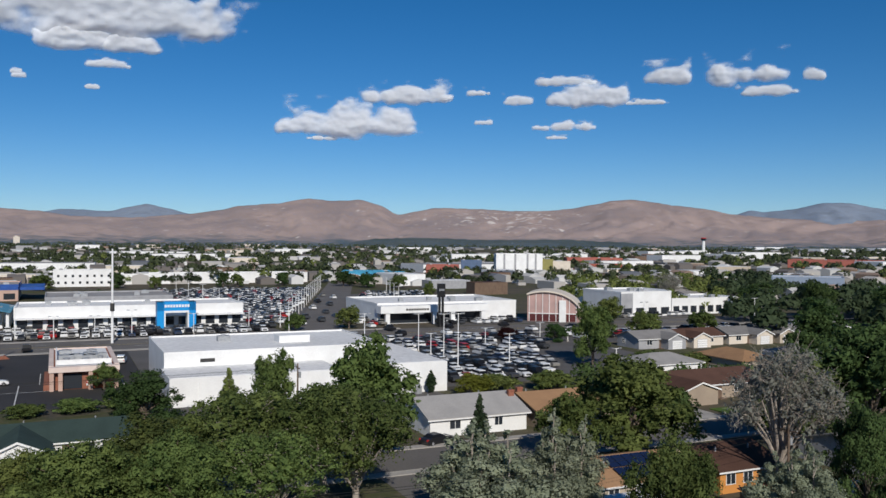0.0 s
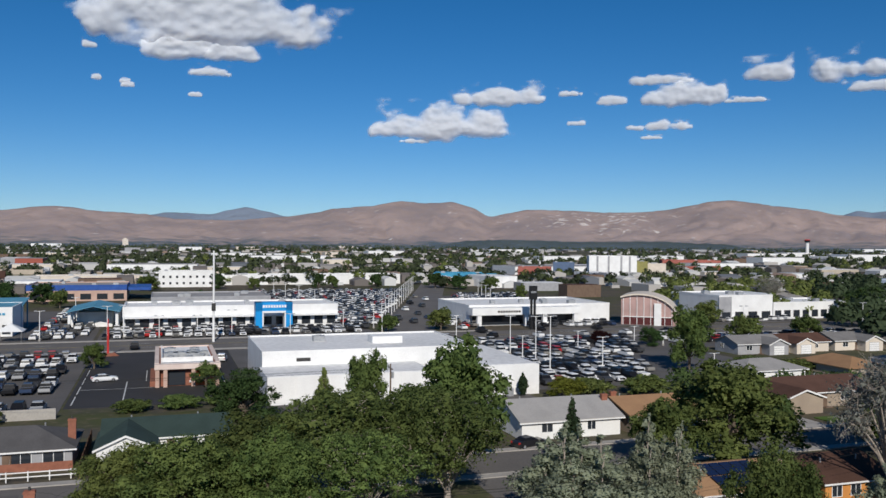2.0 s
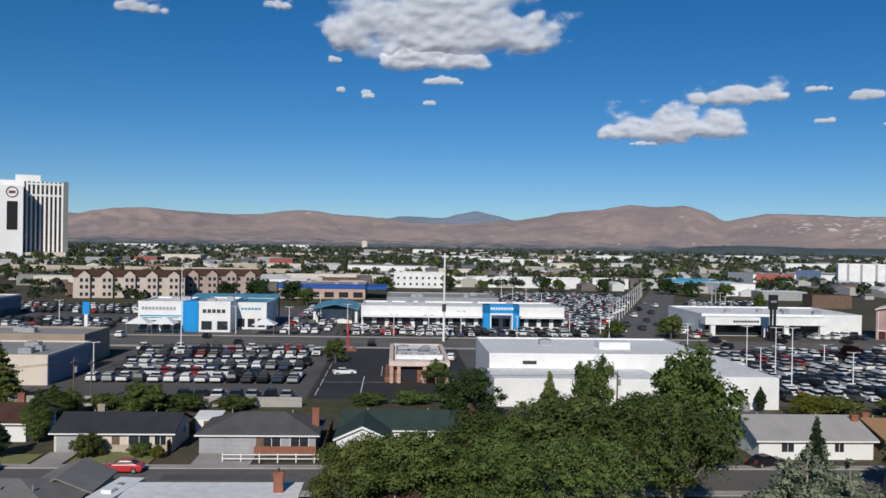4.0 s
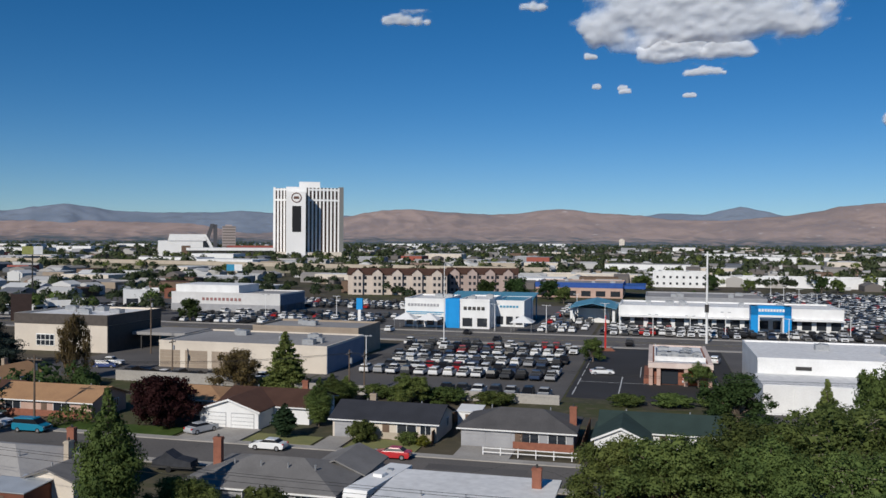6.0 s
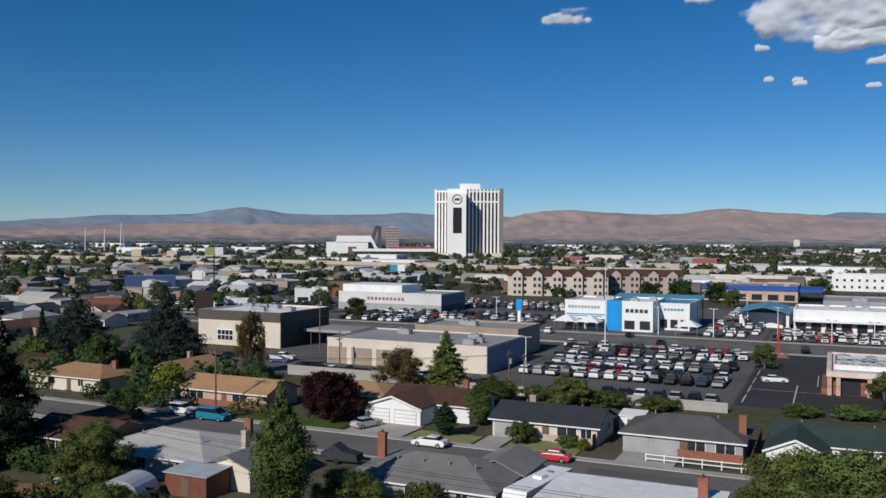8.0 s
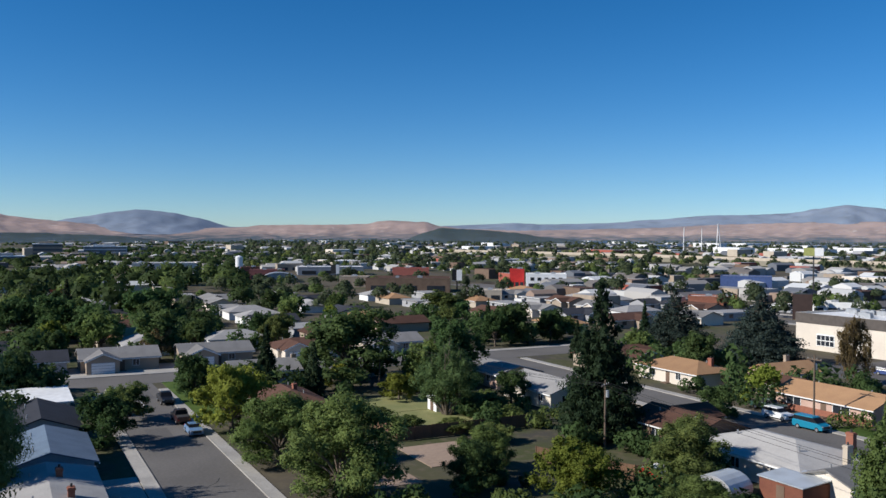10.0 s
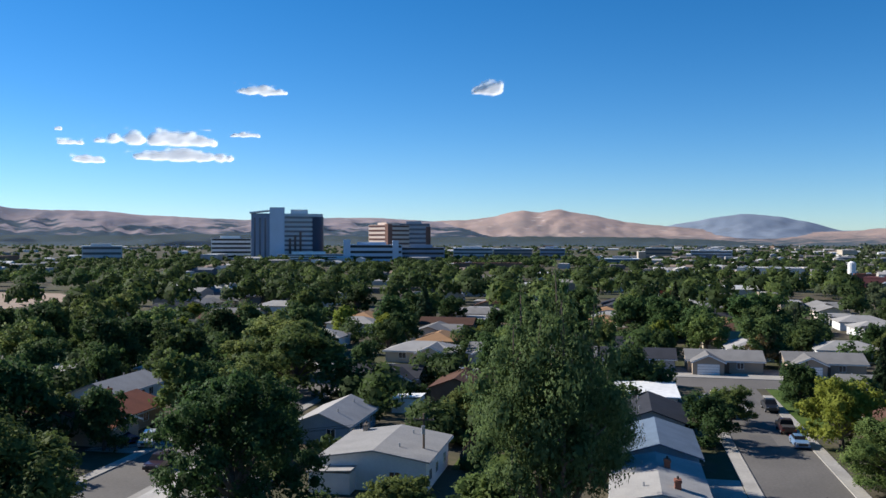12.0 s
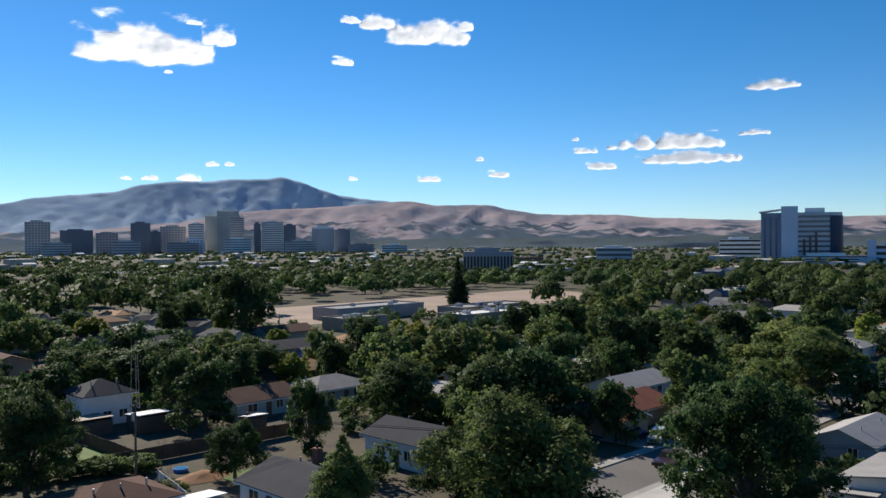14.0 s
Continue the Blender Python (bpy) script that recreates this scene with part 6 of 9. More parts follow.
for kind, paint, u, n, z, turn, label in (
        ("sedan", "red", -31, 100.3, 0.03, 182, "red saloon car parked at the kerb"), ("sedan", "white", -47.4, 100.4, 0.03, 180, "white coupe parked at the kerb"), ("sedan", "silver", -60.2, 106.3, 0.165, 70, "pale old saloon parked on a driveway"),
        ("van", "teal", -83, 101, 0.03, 2, "bright teal-blue passenger van at the kerb"), ("suv", "white", -89.8, 102.2, 0.1, 0, "white off-roader parked beside a van"), ("pickup", "green", -95.5, 106.5, 0.04, 10, "dark green pickup with a pale canopy"),
        ("sedan", "blue", -109, 154, 0.042, 15, "dark blue saloon in an asphalt yard"), ("pickup", "white", -110, 157, 0.042, 10, "white pickup parked behind a saloon"), ("sedan", "white", -10, 173.6, 0.042, 12, "white saloon alone on black asphalt"),
        ("sedan", "sky", -118.5, 23.2, 0.03, 0, "light blue saloon parked at the kerb"), ("pickup", "dark_red", -127, 23, 0.03, 180, "dark maroon truck parked at the kerb"), ("pickup", "black", -142.3, 23.4, 0.03, 0, "black pickup parked at the corner"),
        ("sedan", "silver", -151, 16.3, 0.03, 0, "silver car parked in tree shade"), ("sedan", "blue", -143.5, 16.3, 0.03, 0, "dark blue car parked in tree shade"), ("suv", "black", -136, 16.3, 0.03, 0, "black off-roader parked in tree shade"),
        ("sedan", "blue", -102, -64, 0.06, 75, "blue car parked under a carport roof"), ("suv", "silver", -101, -59.5, 0.06, 20, "silver off-roader on a driveway"), ("pickup", "dark_red", -91.5, -52.3, 0.03, 5, "dark red pickup parked in shade"),
        ("suv", "white", 13, 196, 0.042, 80, "white off-roader on the black lot"), ("pickup", "white", -178, -8, 0.06, 90, "white pickup on a front yard"), ("sedan", "silver", -166, -30, 0.034, 85, "silver saloon on the cross street"),
        ("suv", "white", -166, -44, 0.034, 88, "white off-roader on the cross street"), ("sedan", "black", 46, 103.5, 0.03, 20, "dark car beside a white house"), ("sedan", "white", 6, 167, 0.3, 90, "small white car beside the eatery")):
    vehicle(kind, paint, street(u, n, z, turn), label, "cars on the streets")

tr = thing("cargo_trailer", street(-53.4, 88.6, 0, 4), "low flat trailer under a dark tarpaulin beside the street", "trailer")
part("deck", Shape().box(-2.6, -1.0, 0.5, 2.4, 1.0, 0.68).box(2.4, -0.08, 0.45, 3.8, 0.08, 0.58), DARK, tr)
part("tarpaulin", Shape().prism([(-2.5, -0.95, 0.68), (2.3, -0.95, 0.68), (2.2, -0.9, 1.25), (0.4, -0.85, 1.55), (-0.9, -0.85, 2.3), (-1.7, -0.85, 1.5), (-2.5, -0.9, 1.3)], (0, 1.85, 0)), surface("dark_tarpaulin", (0.022, 0.024, 0.03), 0.75, (0.035, 0.037, 0.045), 1.2, 8.0, bump=0.4), tr)
for y in (-1.12, 0.9):
    part("wheel", Shape().tube((-0.4, y, 0.34), (-0.4, y + 0.22, 0.34), 0.34, 0.34, 12), RUBBER, tr)

# ---- houses along the near street ----
house(-55, 120, 14, 10, 0, "gable", WHITE, SHINGLE_BROWN, wing=(-3, 9, 5, 1.5), garage=((-5.2, 3.4, -10.0), (-0.9, 3.4, -10.0)), chimney=(3.5, 2, 5.2, BRICK), label="white house with a brown roof and double garage gable")
house(-35, 114, 14.5, 9, 0, "gable", CREAM, SHINGLE_DARK, garage=((-5.6, 2.6, -4.5),), chimney=(-3.4, 1.4, 5.0, TANW), label="low ranch house with a charcoal roof and pale brick", base=BEIGE, front=((0.22, 2.6), (0.4, 1.4)))
house(-17, 113.6, 14.5, 9.4, 0, "hip", GREYW, SHINGLE_SLATE, garage=((-5.5, 2.9, -4.7), (-2.2, 2.9, -4.7)), chimney=(6.9, -1.0, 5.2, BRICK), label="brick and grey house with a hipped grey roof", base=BRICK, front=((0.12, 2.2), (0.36, 2.2)), rise=1.7)
house(1, 116.3, 15, 8.6, 0, "gable", WHITE, SHINGLE_GREEN, wing=(-4.8, 6.4, 5.4, 1.4), label="white house with a dark green shingle roof", front=((0.15, 2.2), (0.36, 2.2)))
h0 = house(-88.5, 114, 17, 8.4, 0, "gable", PINKW, SHINGLE_TAN, base=BRICK, label="long brick ranch house with a tan shingle roof", front=((-0.3, 2.6), (0.2, 2.8)))
house(-110.5, 127, 12, 6.4, 90, "gable", PINKW, SHINGLE_TAN, chimney=(2.0, 1.2, 5.2, TANW), label="pink stucco house with a tan gabled roof")
house(-122, 114, 15.5, 9, 0, "hip", CREAM, SHINGLE_TAN, chimney=(5.5, 1, 4.9, BRICK), label="cream house with an orange-brown hipped roof")
house(-69, 121, 12.5, 9, 0, "hip", BEIGE, SHINGLE_TAN, rise=1.1, label="low house with a worn tan roof behind a plum tree")
house(-101.5, 117.5, 7, 7, 0, "gable", TANW, SHINGLE_BROWN, rise=1.0, label="small brown-roofed garage beside a house")
# rail fence before the brick house
rf = thing("rail_fence", street(-20.5, 104.6), "low white wooden rail fence along a front garden", "fence")
for k in range(7):
    part("post", Shape().box(2.2 * k - 0.06, -0.06, 0, 2.2 * k + 0.06, 0.06, 1.15), WHITE, rf)
for k in range(6):
    for z in (0.45, 0.95):
        part("rail", Shape().box(2.2 * k + 0.06, -0.03, z, 2.2 * k + 2.14, 0.03, z + 0.12), WHITE, rf)
# nearer row, seen from behind
house(-70, 79.5, 16, 11.5, 180, "hip", CREAM, SHINGLE_LIGHT, rise=1.5, chimney=(-7.0, -3.5, 5.6, BRICK), label="pale grey hipped-roof house seen from its back")
house(-58.6, 78, 8.5, 5.6, 90, "gable", CREAM, SHINGLE_GREY, rise=1.0, label="cream annexe with a grey gabled roof", chimney=(2.5, 2.9, 4.8, BEIGE))
house(-37.5, 82, 16, 11, 180, "hip", GREYW, SHINGLE_GREY, wing=(-5.5, 6, 3.4, 1.2), rise=1.6, chimney=(7.2, -0.5, 5.8, BRICK), label="grey house with a dark hipped roof, seen from behind", vents=4)
house(-17, 79, 15.5, 12, 180, "flat", CREAM, ROOF_WHITE, h=2.8, rise=0.3, chimney=(-6.2, -3.2, 5.0, BRICK), label="flat white-roofed house with a brick chimney", vents=3)
house(4, 79, 15, 11, 180, "hip", BEIGE, SHINGLE_BROWN, label="brown-roofed house among tall trees")
rv = thing("travel_trailer", street(-26.6, 82, 0.05, 82), "long white travel trailer parked beside a house", "trailer")
part("body", Shape().prism([(-5.4, -1.25, 0.6), (5.2, -1.25, 0.6), (5.5, -1.25, 1.4), (5.2, -1.25, 3.0), (-5.2, -1.25, 3.05), (-5.5, -1.25, 2.4)], (0, 2.5, 0)), WHITE, rv)
part("roof_air_unit", Shape().box(-0.5, -0.5, 3.02, 0.6, 0.5, 3.35), WHITE, rv)
part("roof_hatch", Shape().box(2.2, -0.3, 3.02, 2.8, 0.3, 3.15), STEEL, rv)
part("stripe", Shape().box(-5.3, -1.27, 1.5, 5.1, -1.24, 1.7).box(-5.3, 1.24, 1.5, 5.1, 1.27, 1.7), SIGN_BLUE, rv)
for x in (-3.6, -1.8, 1.2, 3.4):
    part("window", Shape().box(x - 0.5, -1.29, 1.9, x + 0.5, -1.24, 2.5).box(x - 0.5, 1.24, 1.9, x + 0.5, 1.29, 2.5), GLASS, rv)
part("rear_window", Shape().box(-5.52, -0.8, 1.8, -5.4, 0.8, 2.3), GLASS, rv)
for x in (-1.0, 0.0):
    for y in (-1.2, 1.0):
        part("wheel", Shape().tube((x, y, 0.36), (x, y + 0.22, 0.36), 0.36, 0.36, 12), RUBBER, rv)


def shed(u, n, w, d, h, wall, cover, label, turn=0, slope=0.35):
    ob = thing("shed", street(u, n, 0, turn), label, "shed", "garden sheds")
    part("wall", Shape().box(-w / 2, -d / 2, 0, w / 2, d / 2, h), wall, ob)
    part("roof", Shape().prism([(-w / 2 - 0.2, -d / 2 - 0.2, h), (w / 2 + 0.2, -d / 2 - 0.2, h), (w / 2 + 0.2, d / 2 + 0.2, h + slope), (-w / 2 - 0.2, d / 2 + 0.2, h + slope)], (0, 0, 0.1)), cover, ob)
    part("door", Shape().box(-0.5, -d / 2 - 0.05, 0.05, 0.5, -d / 2, 1.95), BROWNW, ob)
    return ob


shed(-61, 72, 5.4, 4.4, 2.3, surface("red_brown_boards", (0.20, 0.075, 0.045), 0.85, (0.15, 0.055, 0.035), 0.6, 8.0), METAL_ROOF, "red-brown timber shed with a bright metal roof")
shed(-25.5, 121, 3.2, 3.2, 2.3, WHITE, WHITE, "small white garden shed by a fence")
shed(73.6, 61.6, 4.2, 3.6, 2.2, BROWNW, METAL_ROOF, "dark shed with a pale metal roof", 20)
shed(65, 62.5, 6.5, 5, 2.2, BROWNW, SHINGLE_RED, "low brown shed with a rusty red roof")
for u, n, w, d, end, cover, label in ((-72.5, 64.5, 3.2, 4.2, RED, WHITE, "barrel-roofed garden shelter with a red end"), (-65.5, 66.5, 4.6, 4.0, GREYW, METAL_ROOF, "low hoop-roofed pale metal shed")):
    hoop = thing("hoop_shed", street(u, n, 0, 12), label, "shed", "hoop sheds")
    arch = [(w / 2 * math.cos(math.pi * k / 10), 0.9 + w * 0.36 * math.sin(math.pi * k / 10)) for k in range(11)]
    shell = Shape()
    shell.strip([(x, -d / 2, z) for x, z in arch], (0, d, 0), 0.06)
    part("roof", shell, cover, hoop)
    for y in (-d / 2 + 0.1, d / 2 - 0.2):
        part("end_wall", Shape().prism([(x * 0.98, y, z) for x, z in arch[::-1]] + [(w * 0.49, y, 0), (-w * 0.49, y, 0)], (0, 0.08, 0)), end, hoop)
    for x in (-w / 2 + 0.04, w / 2 - 0.1):
        part("side_wall", Shape().box(x, -d / 2 + 0.1, 0, x + 0.06, d / 2 - 0.1, 0.9), cover, hoop)
shed(-118, 60.5, 3, 3, 2.0, WHITE, WHITE, "small white garden shelter between hedges")
shed(-129.7, -32, 3.2, 4.5, 2.2, WHITE, WHITE, "small white camper shell in a yard")
shed(-88, -29.8, 4, 4.5, 2.2, WHITE, SHINGLE_PALE, "small white outbuilding beside a large roof")
shed(-43, -76, 4, 3, 1.9, WHITE, WHITE, "low white-roofed garden shed")
shed(-70, -108, 3.2, 2.4, 1.4, BROWNW, WHITE, "covered white garden tub")
house(54, 112.5, 15, 11.5, 0, "gable", WHITE, SHINGLE_PALE, chimney=(7.2, -1.5, 5.0, BRICK), label="white house with a pale grey gabled roof", rise=1.9)
house(69.5, 112, 13, 12, 0, "gable", TANW, SHINGLE_TAN, chimney=(-6.0, 0.5, 5.0, BRICK), label="brown house with a tan-brown roof", rise=1.6)
so = house(55, 76, 12, 10, 180, "gable", BEIGE, SHINGLE_TAN, chimney=(-5.2, 3.2, 4.8, PINKW), label="house with solar panels on a tan-brown roof", rise=1.4)
for k in range(5):
    for j in range(2):
        y0 = 0.5 + 2.3 * j
        z0, z1 = 4.22 - (y0) * 0.28 + 0.1, 4.22 - (y0 + 2.1) * 0.28 + 0.1
        part("solar_panel", Shape().prism([(-3.6 + 1.25 * k, y0, z0), (-2.45 + 1.25 * k, y0, z0), (-2.45 + 1.25 * k, y0 + 2.1, z1), (-3.6 + 1.25 * k, y0 + 2.1, z1)], (0, 0, 0.05)), glassy("solar_cells", (0.012, 0.018, 0.05), 0.15), so, "dark blue solar panel")
house(50, 63.5, 9.5, 7.5, 180, "flat", WHITE, ROOF_WHITE, rise=0.3, label="low house with a flat white roof")
house(69, 76, 8.6, 10, 180, "gable", ORANGEW, SHINGLE_BROWN, label="bright orange stucco house with a brown roof")
house(93, 74, 16, 11, 180, "gable", GREYW, SHINGLE_GREY, label="grey-roofed house in the shade of tall trees")
house(104, 121, 22, 12, 0, "gable", TANW, SHINGLE_BROWN, wing=(-7, 7, 4, 1.2), label="long low tan house with a brown roof")
for k, (u, w, wall, cover) in enumerate(((139, 13, GREYW, SHINGLE_GREY), (153, 13, CREAM, SHINGLE_BROWN), (168, 13, CREAM, SHINGLE_GREY), (182, 14, BEIGE, SHINGLE_GREY), (198, 14, WHITE, SHINGLE_GREY))):
    house(u, 179, w, 9, 0, "gable", wall, cover, wing=(-3 if k % 2 else 3, 5.5, 3, 1.2), label="pale house with a front gable and garage", garage=((-3 if k % 2 else 3, 3.0, -7.5),))
# along the shaded street
b1 = house(-88.5, 4.0, 15, 8.6, 180, "gable", WHITE, SHINGLE_PALE, rise=0.9, chimney=(2.5, -1.0, 4.3, BRICK), label="house with a low white-grey roof and brick chimneys")
chimney_stack(b1, -4.6, -1.6, 2.4, 4.2, BRICK)
# the roof's blue-grey holds the blue shade of the trees
house(-106, 4.6, 14, 8.6, 180, "gable", BLUEW, surface("shade_blue_shingle", (0.15, 0.20, 0.265), 0.92, (0.115, 0.155, 0.21), 0.4, 7.0, 0.3, 0.4, spec=0.12), rise=1.3, label="blue house, its roof coloured blue-grey for the tree shade")
house(-124, 4.4, 14, 8.6, 180, "gable", GREYW, SHINGLE_DARK, label="dark-roofed house hidden by trees")
house(-142, 4.4, 13.5, 9, 180, "flat", WHITE, ROOF_WHITE, rise=0.3, label="house with flat white stepped roofs")
house(-155, 42.5, 12, 8.5, 90, "gable", BLUEW, SHINGLE_GREY, chimney=(6, 0, 4.8, TANW), label="pale blue house with a grey gabled roof")
house(-125, 38, 14, 9, 0, "hip", BEIGE, SHINGLE_BROWN, chimney=(1, 1, 4.8, BRICK), label="brown hipped-roof house behind yellowing trees")
house(-85.5, 80, 12, 9, 180, "gable", BROWNW, SHINGLE_BROWN, wing=(4, 6, 3, 1.2), label="brown house with two gabled roofs")
house(-117, 80, 14, 9, 180, "gable", CREAM, SHINGLE_PALE, label="cream house with a pale hipped roof")
house(-137, 82, 15, 9, 180, "gable", PINKW, SHINGLE_GREY, rise=1.1, label="pink brick house with a long grey roof")
for k, (n, wall, cover, roof) in enumerate(((-12, TANW, SHINGLE_GREY, "gable"), (4, GREYW, SHINGLE_DARK, "gable"), (21, TANW, SHINGLE_GREY, "gable"), (40, TANW, SHINGLE_GREY, "gable"), (60, CREAM, SHINGLE_BROWN, "hip"), (80, BEIGE, SHINGLE_GREY, "gable"))):
    house(-184, n, 14.5, 9, 90, roof, wall, cover, wing=(-3.5, 6, 3, 1.3), garage=((-3.5, 4.2, -7.5),), label="tan house with a front garage gable facing the cross street")
house(-206, 50, 14, 10, 90, "hip", WHITE, SHINGLE_PALE, label="white house with a pale hipped roof")
house(-94, -25.5, 12, 11.5, 0, "gable", WHITE, SHINGLE_PALE, h=3.4, rise=0.9, label="boxy white house with a wide pale roof", chimney=(-5.4, -4.2, 4.6, TANW))
house(-112.5, -38, 13, 7.6, 0, "gable", BLUEW, SHINGLE_PALE, label="pale blue house with a white-grey roof")
house(-185, -42, 15, 10, 90, "hip", BEIGE, SHINGLE_PALE, wing=(3, 6, 3, 1.4), label="beige house with pale hipped roofs")
house(-186, -25, 13, 9, 90, "gable", GREYW, SHINGLE_GREY, wing=(-2, 6, 3, 1.3), label="grey house with a front gable")
house(-143, -26, 12, 8, 0, "gable", BROWNW, SHINGLE_BROWN, label="brown garage house beside a fence")
house(-107.5, -70.5, 17, 9.5, 180, "gable", TANW, SHINGLE_RED, rise=1.6, wing=(-5.5, 6, 2.4, 1.1), chimney=(4, 1.5, 5.2, BRICK), label="house with a red-brown tiled roof and carport")
house(-127, -80, 14, 8, 180, "gable", WHITE, SHINGLE_PALE, label="white house with a pale roof behind a red roof")
house(-73, -39, 15, 9, 0, "gable", WHITE, SHINGLE_PALE, rise=1.0, label="house with a pale grey low roof")
house(-56, -128, 7, 7, 0, "hip", WHITE, SHINGLE_DARK, h=4.8, rise=1.6, over=0.7, label="tall white house with a dark hipped roof")
shed(-47.5, -121.5, 13, 5, 2.0, BROWNW, TANW, "long flat brown-roofed porch beside a white house")
shed(-58.5, -117, 5, 4, 2.3, BROWNW, ROOF_WHITE, "carport with bright white roof panels")
house(-76, -117, 11, 8, 180, "gable", TEALW, SHINGLE_BROWN, label="pale green house with a mauve-brown roof")
house(-91, -117, 12, 9, 180, "hip", GREYW, SHINGLE_GREY, label="grey hipped-roof house with a white patio cover")
house(-98, -157, 12, 9, 180, "gable", BLUEW, SHINGLE_PALE, label="pale blue house with a white-grey roof and chimney", chimney=(-4, 2, 4.8, BRICK))
house(-73, -76, 11, 8, 90, "gable", WHITE, SHINGLE_DARK, h=3.2, label="white-walled house with two dark windows")
house(-52.5, -71.5, 10, 9, 90, "gable", WHITE, SHINGLE_DARK, chimney=(-2.2, 3.2, 5.0, BRICK), label="white house with a grey roof and brick chimney")
house(-36.5, -81, 9.5, 8.5, 0, "hip", BEIGE, SHINGLE_BROWN, rise=1.3, label="low house with a mauve-brown roof and vent pipes", vents=3)
hall(street(-200, -233), 40, 14, 4.0, surface("dull_school_wall", (0.36, 0.335, 0.31), 0.8, (0.30, 0.28, 0.26), 0.2), ROOF_GRAVEL, "long flat dull tan school block beside bare dirt", bays=8, units=3, seed=31, name="school_block", category="school")
hall(street(-215, -190), 36, 12, 3.2, TANW, ROOF_WHITE, "flat white-roofed tan commercial block", bays=8, units=6, seed=32)
hall(street(-230, -205), 36, 12, 3.8, TANW, ROOF_GRAVEL, "flat gravel-roofed store beside bare dirt", bays=6, units=4, seed=33)
hall(street(-170, -205), 18, 10, 3.6, TANW, ROOF_GRAVEL, "low tan building beside bare dirt", bays=3, units=2, seed=34)

house(-116, -150, 12, 8, 170, "gable", surface("strong_blue_siding", (0.03, 0.10, 0.34), 0.6, (0.025, 0.08, 0.28), 0.3), SHINGLE_GREY, label="strong blue house behind pale roofs", vents=0)
# earth heap and paddling pool in a back yard
g_ = np.random.default_rng(5)
heap = Shape()
k = 14
ring = [(r * math.cos(2 * math.pi * i / k) * 1.7, r * math.sin(2 * math.pi * i / k), max(0.0, 0.9 - 0.42 * r) + g_.uniform(-0.1, 0.1) * (r < 2)) for r in (2.2, 1.5, 0.8) for i in range(k)]
heap.add(ring + [(0, 0, 0.95)], [(j * k + i, j * k + (i + 1) % k, (j + 1) * k + (i + 1) % k, (j + 1) * k + i) for j in range(2) for i in range(k)] + [(2 * k + i, 2 * k + (i + 1) % k, 3 * k) for i in range(k)])
single("earth_heap", heap, surface("orange_earth", (0.36, 0.19, 0.09), 0.95, (0.28, 0.15, 0.08), 1.0, 8.0), street(-50.5, -88.5, 0.05), "heap of orange-brown earth in a back yard", "earth heap", smooth=True)
pool = thing("paddling_pool", street(-50.3, -93, 0.02), "round bright blue paddling pool", "pool")
part("wall", Shape().tube((0, 0, 0), (0, 0, 0.4), 0.85, 0.85, 18), surface("pool_blue", (0.02, 0.16, 0.55), 0.4), pool)
part("water", Shape().tube((0, 0, 0.4), (0, 0, 0.405), 0.78, 0.78, 18), glassy("pool_water", (0.05, 0.25, 0.5), 0.05), pool)

# ---- other houses of the neighbourhood ----
TAKEN = [(-184, 30, 12, 90), (-10, 97, 400, 14), (-10, 20, 320, 12), (-10, -53, 320, 12), (-167, -20, 13, 340), (-262, -260, 215, 80), (-107, 49, 42, 15)]
models = []
for k, (w, d, roof, wall, cover, label) in enumerate((
        (15, 9, "gable", CREAM, SHINGLE_GREY, "cream house with a grey gabled roof among trees"), (14, 9.5, "hip", WHITE, SHINGLE_PALE, "white house with a pale hipped roof among trees"),
        (15, 9, "gable", TANW, SHINGLE_BROWN, "tan house with a brown roof among trees"), (13, 9, "gable", GREYW, SHINGLE_DARK, "grey house with a charcoal roof among trees"),
        (14, 8.5, "flat", GREYW, ROOF_GRAVEL, "flat grey-roofed house among trees"), (14, 9, "hip", BEIGE, SHINGLE_TAN, "beige house with a tan roof among trees"))):
    models.append((w, d, roof, wall, cover, label))
MADE = {}


def fill_house(k, u, n, turn):
    w, d, roof, wall, cover, label = models[k]
    if k not in MADE:
        MADE[k] = house(u, n, w, d, turn, roof, wall, cover, rise=0.3 if roof == "flat" else 1.5, label=label, wing=None if roof != "gable" else (3, 6, 2.5, 1.2), vents=0, plain=True, front=((-0.25, 1.6),))
        return
    copy_thing(MADE[k], street(u, n, 0, turn))


def is_free(u, n, w, d):
    return all(abs(u - a) > (w + c) / 2 or abs(n - b) > (d + e) / 2 for a, b, c, e in TAKEN)


for ob in [o for o in scene.objects if o.parent is None and o.name.split(".")[0] in ("house", "shed", "commercial_building", "school_block")]:
    p = ob.matrix_basis.translation
    TAKEN.append((p.x * GC + p.y * GS, -p.x * GS + p.y * GC, 15, 12))
rng = random.Random(11)
spots = [(u, n, 180 if k else 0) for u in range(-330, -190, 18) for k, n in enumerate((-150, -118, -75, -45, -2, 28, 72, 100, 140))]
spots += [(u, n, 0) for u in range(-155, 0, 18) for n in (-82, -100, -135, -165, -195)] + [(u, 36, 0) for u in range(-50, -20, 18)] + [(u, -6, 0) for u in (-160, -140, -120)] + [(u, -40, 0) for u in (-95, -130, -150)]
spots += [(u, n, 0) for u in range(-330, -190, 21) for n in (165, 190, 214)] + [(u, n, 0) for u in range(-160, -120, 19) for n in (112, 122)]
spots += [(u, n, 0) for u in range(112, 250, 19) for n in (82, 116, 140)] + [(u, n, 0) for u in range(-150, -40, 18) for n in (-230, -262, -290)]
